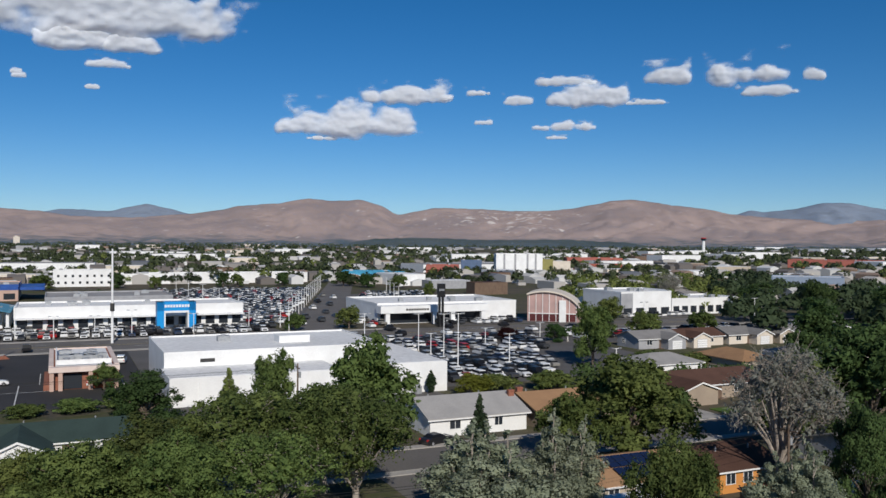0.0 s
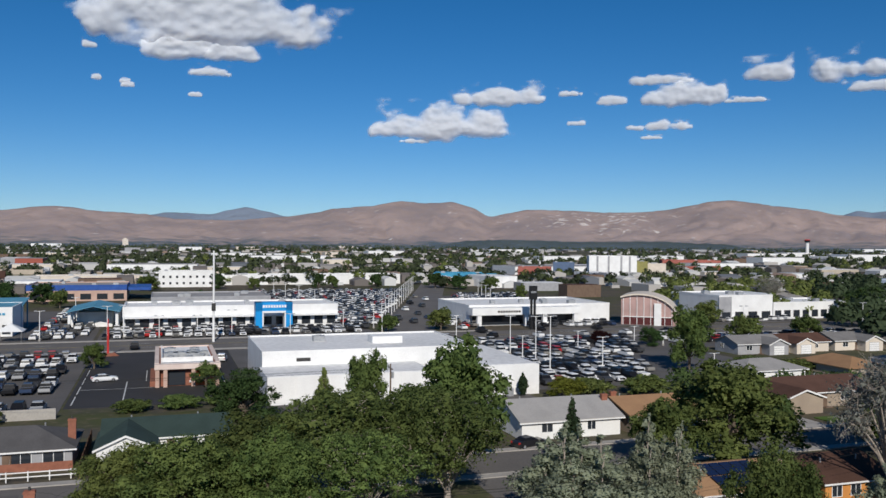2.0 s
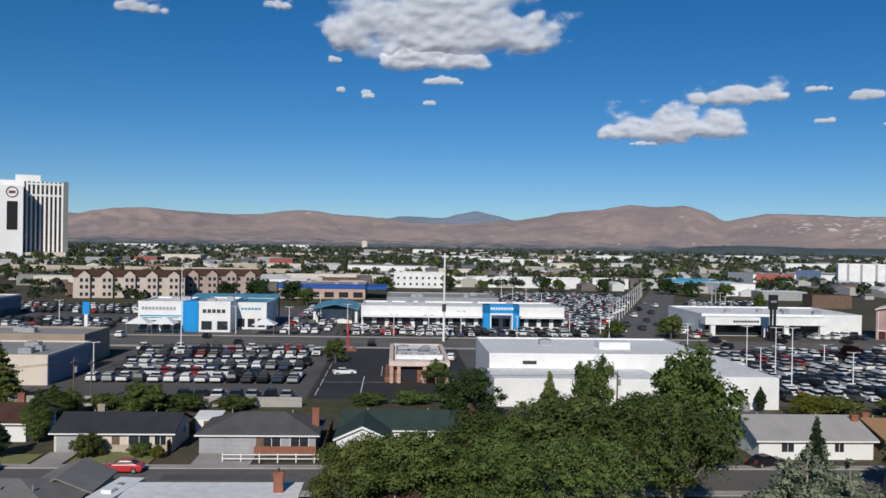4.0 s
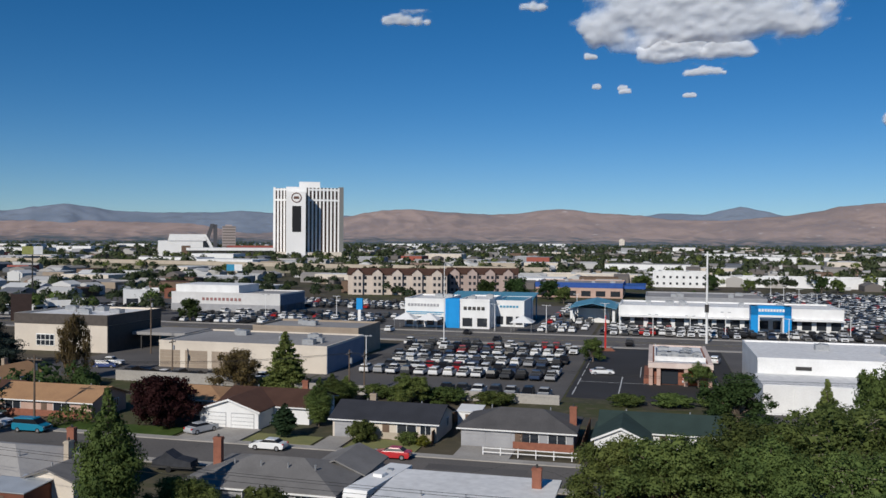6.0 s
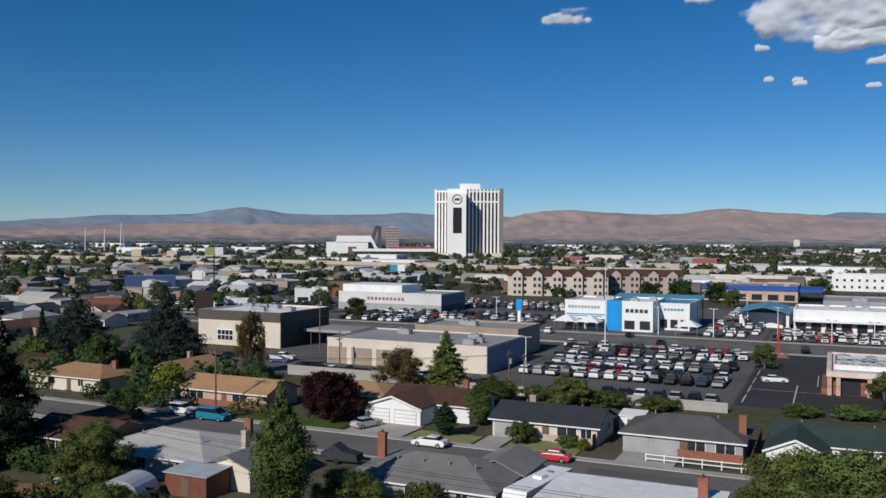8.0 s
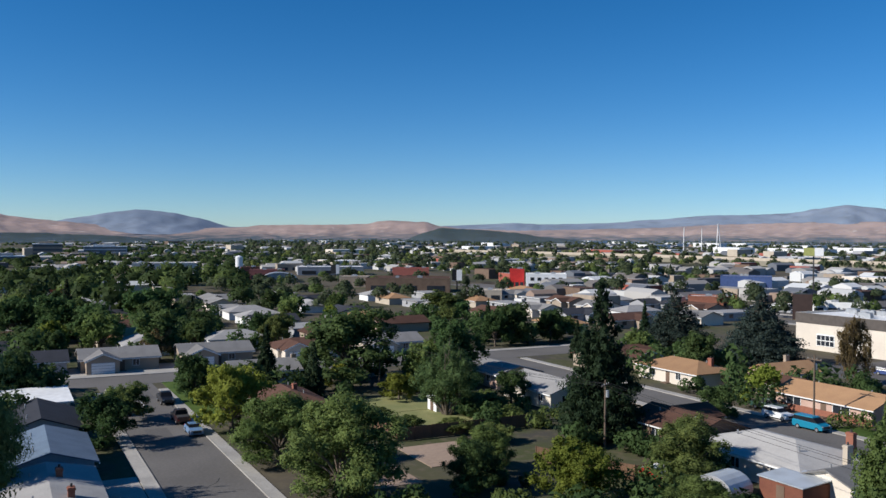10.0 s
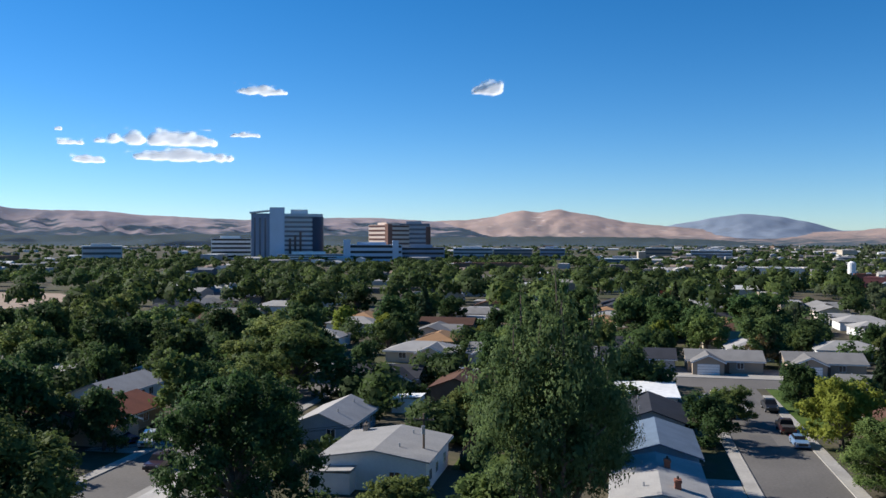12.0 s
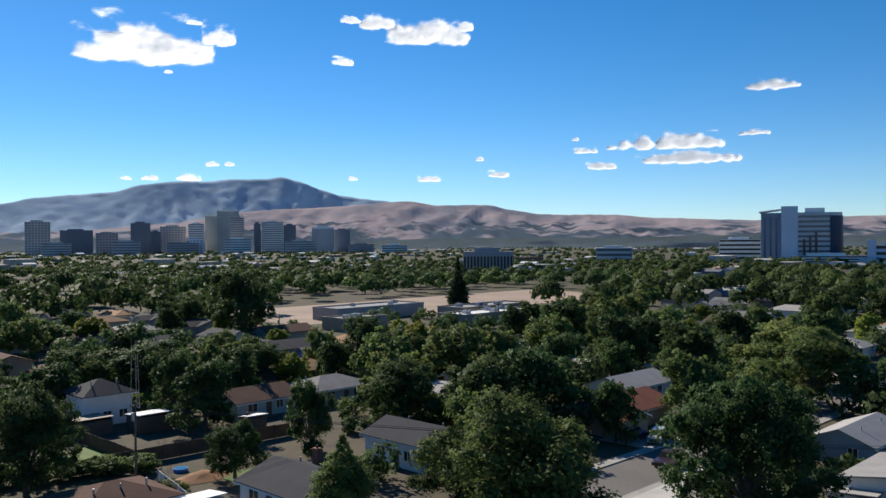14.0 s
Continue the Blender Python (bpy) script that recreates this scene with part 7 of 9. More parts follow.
for u, n, turn in spots:
    u, n = u + rng.uniform(-2.5, 2.5), n + rng.uniform(-3, 3)
    if math.hypot(u, n) > 75 and is_free(u, n, 15, 10) and not (-78 < u < -15 and -128 < n < -74):
        fill_house(rng.randrange(6), u, n, turn + rng.choice((0, 0, 90)))
        TAKEN.append((u, n, 15, 11))

# ---- garden fences and poles ----
for a in ((-102, 46, -102, 66), (-103, 46.5, -119, 46.5), (-86, 57, -74, 62), (-74, 62, -72, 88), (-28, 108, -28, 128), (-8.6, 103.6, -8.6, 122), (-45.5, -89, -42, -72), (-98, -18, -160, -18), (-110, -15, -140, -15.5), (-40, -100, -70, -99), (-48, -100, -48, -118), (8, 58, 60, 58)):
    white = a[0] == -45.5
    fence(*a, material=WHITE if white else None, label="tall white vinyl fence" if white else "brown board fence round a back yard")
for u, n, h, turn in ((-88, 68.8, 8.6, 30), (-85, 103.9, 10.1, 90), (-92.3, -21, 7.6, 0), (-45, -93.4, 9, 0), (-98, -246, 9, 0), (-90, -187, 10.9, 0), (-93.7, 154, 6.5, 0), (-112, 175, 13, 0), (-48.5, 133, 8.6, 0), (-49, 142, 7.1, 0), (69.2, 66, 8.2, 0), (33.7, 128, 8, 0),
                      (-138.5, -200, 6.5, 0), (-189, -163, 9, 0), (-141, 60, 9, 20), (10, 60, 9, 0)):
    utility_pole(u, n, h, turn)
for (u0, n0, h0), (u1, n1, h1_) in (((-88, 68.8, 8.0), (-141, 60, 8.4)), ((-88, 68.8, 8.0), (10, 60, 8.4)), ((10, 60, 8.4), (69.2, 66, 7.6)), ((-45, -93.4, 8.4), (-90, -187, 10.3)), ((-90, -187, 10.3), (-98, -246, 8.4)), ((-45, -93.4, 8.4), (-92.3, -21, 7.0)), ((-48.5, 133, 8.0), (33.7, 128, 7.4)), ((-48.5, 133, 8.0), (-85, 103.9, 9.4))):
    for dy in (-1.1, 0.4, 1.1):
        wire(street(u0, n0 + dy, h0).translation, street(u1, n1 + dy, h1_).translation, 0.9)

# ---- large trees near the eye ----
for key, u, n, h, w in (
        ("broad", 2, 79, 10.2, 13.5), ("broad", 9, 85, 10.6, 15), ("broad_b", 17, 88, 11.6, 15.5), ("broad_b", 26, 88, 11.8, 14.5), ("broad", 34, 99, 15.6, 14.5), ("broad_b", 27, 80, 12, 12.5), ("silver", 35, 68, 12.6, 10.8),
        ("silver", 43, 68, 12.6, 8), ("broad", 66, 88, 13.2, 17), ("broad", 46, 55, 11.6, 8.4), ("grey", 70, 68, 17, 12.8), ("silver", 60, 56, 11.2, 7), ("dark", 97, 79, 16.7, 18), ("dark", 71, 58, 12, 8), ("dark", 12, 131, 7.6, 11)):
    tree(key, u, n, h, w)
for key, u, n, h, w in (
        ("spruce", 23, 126, 8.1, 4.8), ("broad", 28, 119, 11.8, 7.5), ("broad", 107, 157, 14, 11), ("cypress", 45, 89, 9.5, 2.2), ("cypress", 60, 137.5, 4.4, 1.8), ("broad", 57, 88, 9, 9), ("spruce", -63, 140, 10.3, 8.4),
        ("autumn", -71, 137, 7.6, 9.8), ("column", -45, 64, 14.4, 5.2), ("autumn", -105, 139, 13, 6.6), ("cedar", -131, 144, 15.3, 16.5), ("plum", -67.5, 109, 7.4, 10.5), ("cypress", -48, 106.5, 4.9, 3.2), ("column", -46.3, 114.5, 7.2, 3.8), ("column", -50, 129, 5.3, 5)):
    tree(key, u, n, h, w)
for key, u, n, h, w in (
        ("column", -49, 133, 4.4, 4.2), ("broad", -38, 133, 5.2, 7.5), ("bush", -37.5, 107.2, 2.9, 4.5), ("bush", -31, 107.5, 1.8, 3), ("yellow", -28.8, 106.8, 1.6, 2), ("broad", -13, 191, 5.6, 5.8), ("broad", 8, 163, 4.8, 5.6), ("broad", -42, 70.5, 5.4, 7.6),
        ("bush", -34, 71, 4.4, 6.4), ("conifer", -93, 72, 21.5, 11), ("cedar", -151, 138, 15, 17), ("cedar", -130, 142, 15, 16), ("dark", -146, 56, 14, 22), ("dark", -135, 71, 12.5, 12)):
    tree(key, u, n, h, w)
for key, u, n, h, w in (
        ("yellow", -117, 28, 9.6, 11), ("broad", -98, 29, 9.0, 12), ("broad", -81.5, 30.5, 11.6, 12.6), ("broad", -85, 49.5, 5.6, 7.2), ("yellow", -70, 51, 6.9, 8.6), ("broad", -71, 67, 7.7, 9.6), ("dark", -94, 94.2, 5.4, 8), ("bush", -113, 65, 3, 8.4),
        ("mid", -260, 134, 8.8, 17), ("mid", -185, 129, 7, 14), ("mid_b", -182, 113, 10.6, 12.7), ("bush", -163, 33, 3.2, 5), ("giant", -76, -6, 29, 12.5), ("giant", -95, -2, 17, 8.5), ("giant", -114.3, 59.7, 14, 9.5)):
    tree(key, u, n, h, w)
for key, u, n, h, w in (
        ("bush", -83, -12, 4.6, 8), ("bush", -80, -20.5, 4.2, 7), ("dark", -73, -34, 15.6, 15), ("broad", -138, -54, 12.7, 18), ("dark", -152, -46, 8.4, 6.3), ("broad", -54, -45, 15.4, 17.5), ("column", -49, -61, 9.8, 5.4),
        ("dark", -64, -111, 10.4, 11.5), ("dark", -65, -122, 10.6, 9), ("dark", -70, -142, 10, 19), ("dark", -34, -96, 12.3, 12), ("dark", -53, -85.5, 6.9, 7.6), ("dark", -65.8, -88.5, 9.8, 7.2), ("dark", -114, -135, 12.2, 12.8), ("dark", -81, -87, 10.6, 13)):
    tree(key, u, n, h, w)
for key, u, n, h, w in (
        ("mid_d", -232, -220, 21, 9), ("yellow", -136, -135, 6.4, 6.9), ("broad", -156, -106, 10.5, 8), ("spruce", -106, -79, 7.2, 4.8), ("dark", -132, -208, 19.7, 22), ("mid", -191, -139, 11.2, 11.7), ("mid", -84, -225, 8.6, 15.8), ("mid_c", -97, -227, 7.6, 11),
        ("broad", -158, -65, 12.6, 20), ("yellow", -132, -112, 5.8, 12), ("mid_b", -175, -105, 9.4, 15), ("autumn", -190, 30, 8, 8), ("broad", -130, 16, 6, 8), ("dark", -117, 12, 7, 9)):
    tree(key, u, n, h, w)
for key, u, n, h, w in (
        ("broad", -3.5, 83, 8.8, 10), ("broad", 10, 77, 10.4, 11), ("broad_b", 18, 77, 9.6, 11), ("dark", -78, 44, 6, 7), ("yellow", -128, 58, 4.6, 7), ("broad", -60, 58, 5, 7), ("dark", -116, 72, 6, 7),
        ("dark", -63, -60, 8, 10), ("broad", -86, -80, 9, 11), ("dark", -92, -98, 8, 10), ("dark", -100, -42, 8, 9), ("broad", -118, -55, 9, 11)):
    tree(key, u, n, h, w)
for key, u, n, h, w in (
        ("dark", -30, -110, 10, 12), ("dark", -88, -133, 9, 12), ("broad", -104, -92, 9, 11), ("dark", -128, -96, 10, 12), ("dark", -124, -60, 8, 9), ("broad", -64, -50, 8, 8), ("bush", -44, -84, 2, 5), ("dark", -60, -150, 9, 12),
        ("dark", -45, -150, 10, 13), ("dark", -30, -140, 10, 13), ("broad", -118, -20, 7, 9), ("dark", -136, -8, 9, 10), ("dark", -152, -16, 9, 10)):
    tree(key, u, n, h, w)
for key, u, n, h, w in (("dark_m", 232, 238, 12.5, 17), ("dark_m", 250, 224, 13, 16), ("dark_m", 262, 208, 13, 17), ("broad_m", 216, 226, 9, 12), ("dark_m", 206, 187, 11, 13), ("dark_m", 240, 190, 12, 14), ("broad_m", 164, 232, 9, 12), ("grey", 286, 352, 11, 15), ("grey", 268, 330, 9, 13),
                        ("dark_m", 30, 482, 9, 10), ("mid", 48, 476, 7, 8), ("mid_b", 84, 478, 9, 9), ("mid", 92, 480, 8, 8), ("mid_b", 118, 484, 8, 9), ("mid", -6, 470, 9, 12), ("mid_b", 150, 470, 9, 14), ("mid_b", 158, 452, 8, 12), ("mid", 172, 440, 8, 12), ("mid_b", -72, 372, 9, 12), ("mid_b", -60, 380, 10, 14), ("mid_b", -46, 384, 9, 12)):
    tree(key, u, n, h, w)
# hedges and garden shrubs
for key, u, n, h, w in (
        ("bush", -122, 47, 2, 5), ("bush", -116, 49, 1.8, 4.5), ("bush", -108, 50, 2, 5), ("bush", -103, 55, 2.2, 5), ("bush", -96, 57, 2.6, 5.5), ("bush", -120, 68, 2, 6), ("bush", -33, -102.4, 2.4, 5), ("bush", -36.5, -101, 2.3, 5), ("bush", -40, -99.6, 2.2, 5), ("bush", -43.5, -98, 2.3, 5), ("bush", -47, -96.4, 2.1, 5),
        ("bush", -4, 142, 2, 6), ("bush", 3, 143, 2.2, 7), ("bush", 10, 144, 2.4, 7), ("bush", 72, 136, 3, 8), ("yellow", 66, 133, 4, 7)):
    tree(key, u, n, h, w)
for key, u, n, h, w in (("bush", 82, 134, 3.4, 9), ("bush", 118, 150, 3.4, 10), ("bush", 126, 148, 3, 9), ("plum", 112, 205, 3.4, 6), ("dark", 122, 196, 5, 8), ("bush", -45, 137.5, 2.4, 6), ("bush", -33, 136.6, 2.6, 8), ("bush", -25, 137, 2.2, 7), ("bush", -40, 101 + 36, 2.6, 5), ("mid", 150, 195, 8, 10), ("mid", 175, 200, 7, 9)):
    tree(key, u, n, h, w)

# ---- trees between the houses ----
TAKEN.append((-52, -101, 44, 42))
rng = random.Random(29)
placed = []


def over_site(u, n):
    """The open building site and the low roofs before it, which stand clear of tall trees."""
    a = math.degrees(math.atan2(-(u * GC - n * GS), u * GS + n * GC))
    return (-372 < u < -155 and -300 < n < -218 and a < 170.5) or (151 < a < 169.5 and 245 < math.hypot(u, n) < 320)


def scatter(count, az0, az1, r0, r1, keys, low, high, gap):
    tries = 0
    while count and tries < 6000:
        tries += 1
        a, r = radians(rng.uniform(az0, az1)), math.sqrt(rng.uniform(r0 * r0, r1 * r1))
        x, y = -math.sin(a) * r, math.cos(a) * r
        u, n = x * GC + y * GS, -x * GS + y * GC
        if not is_free(u, n, 3, 3) or n > 136 or over_site(u, n) or any((u - p) ** 2 + (n - q) ** 2 < gap * gap for p, q in placed):
            continue
        h = rng.uniform(low, high)
        key = rng.choice(keys)
        tree(key, u, n, h * (1.3 if key == "mid_d" else 0.75 if key == "mid_c" else 1), h * rng.uniform(0.85, 1.2) * (0.5 if key == "mid_d" else 0.8 if key == "mid_c" else 1))
        placed.append((u, n))
        count -= 1


MIX = ["mid", "mid", "mid_b", "mid_b", "mid_b", "mid_c", "mid_d"]
scatter(20, 66, 98, 140, 300, MIX, 6, 9.5, 10)
scatter(40, 98, 130, 140, 300, MIX, 6.5, 11, 9)
scatter(58, 126, 190, 130, 300, MIX[:6], 8, 12.5, 9)
scatter(18, 140, 190, 92, 180, ["mid_b", "mid_b", "mid"], 8, 12, 8)
scatter(10, -34, -22, 120, 260, ["mid", "mid_b", "mid_b"], 9, 13, 9)
scatter(20, 105, 119, 165, 300, MIX, 8, 12, 8)
for k in range(14):
    # along the avenue and lots
    u = rng.uniform(-260, 230)
    n = rng.choice((214.5, 247, 345, 352, 360, 392, 450))
    if not (-62 < u < 62 and n < 300) and not (60 < u < 150 and n > 300):
        tree(rng.choice(["mid", "mid_b"]), u, n, rng.uniform(5, 9), rng.uniform(5, 9))


def canopy(label, count, az0, az1, r0, r1, low, high, leaf, seed, leaves=22, open_at=-0.22):
    """Distant trees, uncountable: each a tuft of large leaf clumps."""
    leaves = round(leaves * 1.8)
    g = np.random.default_rng(seed)
    a = np.radians(g.uniform(az0, az1, count))
    r = np.exp(g.uniform(math.log(r0), math.log(r1), count)) if r1 / r0 > 4 else np.sqrt(g.uniform(r0 * r0, r1 * r1, count))
    x, y = -np.sin(a) * r, np.cos(a) * r
    # groves and clearings
    keep = np.array([noise.noise(Vector((p * 0.006, q * 0.006, 5.0))) > open_at and not over_site(p * GC + q * GS, -p * GS + q * GC) for p, q in zip(x, y)])
    x, y, r = x[keep], y[keep], r[keep]
    k = len(x)
    # the far quarters lie lower, and their trees are smaller
    fall = np.clip(1 - (r - 420) / 800, 0.55, 1.0) if az0 > 90 else np.ones(k)
    h, w = g.uniform(low, high, k) * fall, g.uniform(low, high, k) * 0.95 * np.sqrt(fall)
    d = g.normal(size=(k, leaves, 3))
    d[:, :, 2] = np.abs(d[:, :, 2]) * 0.9 - 0.25
    d /= np.linalg.norm(d, axis=2)[:, :, None]
    size = np.stack([w / 2, w / 2, h * 0.45], axis=1)[:, None, :]
    p = np.stack([x, y, h * 0.52], axis=1)[:, None, :] + d * size * g.uniform(0.6, 1.0, (k, leaves, 1))
    nrm = d + 0.5 * g.normal(size=d.shape)
    nrm /= np.linalg.norm(nrm, axis=2)[:, :, None]
    t = np.cross(nrm, g.normal(size=d.shape))
    t /= np.linalg.norm(t, axis=2)[:, :, None]
    b = np.cross(nrm, t)
    s = (w[:, None, None] * g.uniform(0.7, 1.3, (k, leaves, 1)) * 1.3 / math.sqrt(leaves))
    quad = np.stack([p + t * s - b * s * 0.35, p + b * s * 0.8, p - t * s - b * s * 0.35], axis=2).reshape(-1, 3, 3)
    me = leaf_sheet("tree_canopy", quad, (0.9 * d + 0.2 * nrm + np.array([0, 0, 0.12])).reshape(-1, 3), LEAF[leaf])
    return tagged(new("tree_canopy", me), label, "trees", kind="stuff")


def undergrowth(count, az0, az1, r0, r1, low, high, leaf, seed, leaves, size, label):
    """Hedges, shrubs and small garden trees too many to count, clear of streets and houses."""
    leaves = round(leaves * 1.7)
    g = np.random.default_rng(seed)
    spots = []
    while len(spots) < count:
        a, r = math.radians(g.uniform(az0, az1)), math.sqrt(g.uniform(r0 * r0, r1 * r1))
        x, y = -math.sin(a) * r, math.cos(a) * r
        u, n = x * GC + y * GS, -x * GS + y * GC
        if is_free(u, n, 1.5, 1.5) and n < 136 and not any(lo - 2 < n < hi + 2 for lo, hi in ((90, 104), (13, 26), (-60, -47))) and not -176 < u < -160 and n > -222:
            h = g.uniform(low, high)
            for q in range(3):
                spots.append((x + g.normal() * h * 0.35, y + g.normal() * h * 0.35, h * g.uniform(0.6, 1.0)))
    c = np.array(spots)
    k = len(c)
    d = g.normal(size=(k, leaves, 3))
    d /= np.linalg.norm(d, axis=2)[:, :, None]
    h = c[:, 2][:, None, None]
    p = np.stack([c[:, 0], c[:, 1], c[:, 2] * 0.52], axis=1)[:, None, :] + d * h * (0.5, 0.5, 0.46) * g.uniform(0.65, 1.05, (k, leaves, 1))
    nrm = d + 0.5 * g.normal(size=d.shape)
    nrm /= np.linalg.norm(nrm, axis=2)[:, :, None]
    t = np.cross(nrm, g.normal(size=d.shape))
    t /= np.linalg.norm(t, axis=2)[:, :, None]
    b = np.cross(nrm, t)
    s = size * g.uniform(0.6, 1.3, (k, leaves, 1)) * (0.6 + 0.13 * h) * 0.88
    quad = np.stack([p + t * s * 0.85 - b * s * 0.3, p + b * s * 0.7, p - t * s * 0.85 - b * s * 0.3], axis=2).reshape(-1, 3, 3)
    me = leaf_sheet("garden_shrubs", quad, (0.85 * d + 0.35 * nrm + np.array([0, 0, 0.35])).reshape(-1, 3), LEAF[leaf])
    return tagged(new("garden_shrubs", me), label, "shrubs", kind="stuff")


undergrowth(420, 60, 190, 75, 170, 2.0, 5.0, "dark", 21, 90, 0.42, "dark green garden shrubs and hedges between houses")
undergrowth(260, 60, 190, 75, 170, 1.5, 4.0, "green", 22, 80, 0.38, "green garden shrubs and vines between houses")
undergrowth(620, 60, 190, 160, 300, 3.0, 7.5, "dark", 23, 60, 0.6, "dark green small trees and hedges across back yards")
undergrowth(200, 100, 150, 112, 225, 4.0, 8.5, "dark", 25, 110, 0.5, "dark green garden trees crowding between roofs")
undergrowth(120, -34, -8, 120, 240, 2.0, 5.5, "dark", 24, 70, 0.5, "dark shrubs along a street and behind houses")
canopy("dense dark green tree canopy over a neighbourhood", 1000, 100, 200, 285, 900, 9, 15, "dark", 1, 84)
canopy("dense green tree canopy over a neighbourhood", 560, 100, 200, 285, 900, 9, 14, "green", 2, 78)
canopy("close dark tree belt behind a building site", 300, 146, 184, 385, 640, 8, 12, "dark", 14, 84, -9)
canopy("green trees in a belt behind a building site", 130, 146, 184, 385, 640, 7, 11, "green", 15, 80, -9)
canopy("garden trees between low commercial buildings", 480, 56, 108, 230, 900, 5, 9, "grove", 7, 80)
canopy("lighter garden trees between low buildings", 200, 56, 104, 230, 900, 4, 8, "green", 8, 80)
canopy("dark garden trees before a motorway", 150, 40, 70, 340, 560, 4, 8, "grove", 9, 80)
canopy("dark tree groves behind low shops", 110, -34, -17, 240, 560, 8, 13, "grove", 10, 110)
canopy("green and grey tree groves behind showrooms", 60, -18, -8, 330, 560, 6, 10, "green", 11, 90)
canopy("dark roadside trees round low offices", 130, -6, 42, 490, 640, 5, 9, "grove", 12, 70)
canopy("distant dark tree cover across the city", 4600, 96, 205, 800, 3600, 8, 14, "dark", 3, 13)
canopy("scattered trees among far warehouses", 2100, -40, 100, 520, 1300, 5, 11, "grove", 4, 32)
canopy("distant scattered trees on the valley floor", 5000, -40, 100, 1000, 3600, 7, 13, "grove", 5, 12)
canopy("scattered green trees among far warehouses", 600, -40, 100, 520, 1300, 5, 10, "green", 6, 40)
# ---- far buildings ----
rng = random.Random(47)
protos = []
for k, (w, d, h, wall, cover, label) in enumerate((
        (60, 34, 8, WHITE, ROOF_WHITE, "large white warehouse on the valley floor"), (44, 26, 7, CREAM, ROOF_WHITE, "cream warehouse with a white roof"), (80, 40, 9, WHITE, ROOF_GRAVEL, "long pale distribution hall with a gravel roof"),
        (36, 22, 6, TANW, ROOF_GRAVEL, "tan commercial building with a gravel roof"), (30, 20, 9, BEIGE, ROOF_WHITE, "beige two-storey office block with dark glass"), (40, 24, 6.5, GREYW, ROOF_WHITE, "grey metal hall with a white roof"),
        (34, 20, 7, BROWNW, SHINGLE_BROWN, "brown-roofed low commercial building"), (42, 26, 7, surface("rust_red_wall", (0.36, 0.10, 0.07), 0.8), ROOF_GRAVEL, "rust-red commercial building with a flat roof"))):
    protos.append([w, d, h, wall, cover, label, None])
FARTAKEN = [tuple(polar(a, r).translation)[:2] for a, r in ((82.1, 446), (80.2, 438), (89.3, 418), (84.4, 358), (89.2, 520), (69.6, 330), (105, 563))]


FARPLAIN = {}


def far_hall(k, m, plain=False):
    w, d, h, wall, cover, label, made = protos[k]
    if plain:
        if k not in FARPLAIN:
            FARPLAIN[k] = ob = single("warehouse", Shape().box(-w / 2, -d / 2, -0.2, w / 2, d / 2, h), wall, m, label, "warehouse", "distant halls")
            ob.data.materials.append(cover)
            ob.data.polygons[1].material_index = 1
        else:
            copy_thing(FARPLAIN[k], m @ Matrix.Diagonal([1 / s for s in FARPLAIN[k].scale] + [1]))
    elif made is None:
        protos[k][6] = hall(m, w, d, h, wall, cover, label, bays=0, units=0, band=(h * 0.25, h * 0.55, GLASS) if k in (4,) else None, name="warehouse", category="warehouse", group="far halls", parapet=0, seed=k, doors=((-w * 0.3, 5, 4), (0, 5, 4)) if k < 3 else ())
    else:
        copy_thing(made, m @ Matrix.Diagonal([1 / s for s in made.scale] + [1]))


def spread(count, az0, az1, r0, r1, kinds, big=1.0):
    tries = 0
    while count and tries < 9000:
        tries += 1
        az, r = rng.uniform(az0, az1), math.exp(rng.uniform(math.log(r0), math.log(r1)))
        x, y = -math.sin(radians(az)) * r, math.cos(radians(az)) * r
        u, n = x * GC + y * GS, -x * GS + y * GC
        if (-165 < u < 245 and n < 350) or (0 < u < 175 and n < 560) or (u > 200 and n < 420) or (-140 < u < 0 and n < 462) or (u > -170 and n < 130) or (-245 < u and n < 350 and n > 235) or any((x - p) ** 2 + (y - q) ** 2 < (0.022 * r + 26) ** 2 for p, q in FARTAKEN):
            continue
        if (86 < az < 103 and r < 640) or 44 < az < 57 and 1000 < r < 1300 or abs(n - 600) < 45 and u < 520:
            continue
        FARTAKEN.append((x, y))
        s = rng.uniform(0.75, 1.25) * big * (1 + max(0, r - 1500) / 2500)
        far_hall(rng.choice(kinds), street(u, n, 0, rng.choice((0, 90, 0, 180)) + rng.uniform(-4, 4), (s, s, rng.uniform(0.8, 1.2) * (0.72 if r < 900 else 1))), r > 900)
        count -= 1


spread(34, -34, 62, 360, 700, [1, 3, 5, 6, 3, 0], 0.6)
spread(64, -36, 96, 650, 1300, [0, 1, 1, 2, 3, 4, 5, 6, 7, 3])
spread(70, -36, 98, 1250, 3300, [0, 0, 1, 2, 2, 3, 5])
spread(38, 56, 112, 300, 900, [3, 3, 6, 5, 6, 3, 7], 0.42)
spread(30, 100, 200, 720, 2900, [3, 6, 4, 5, 3])



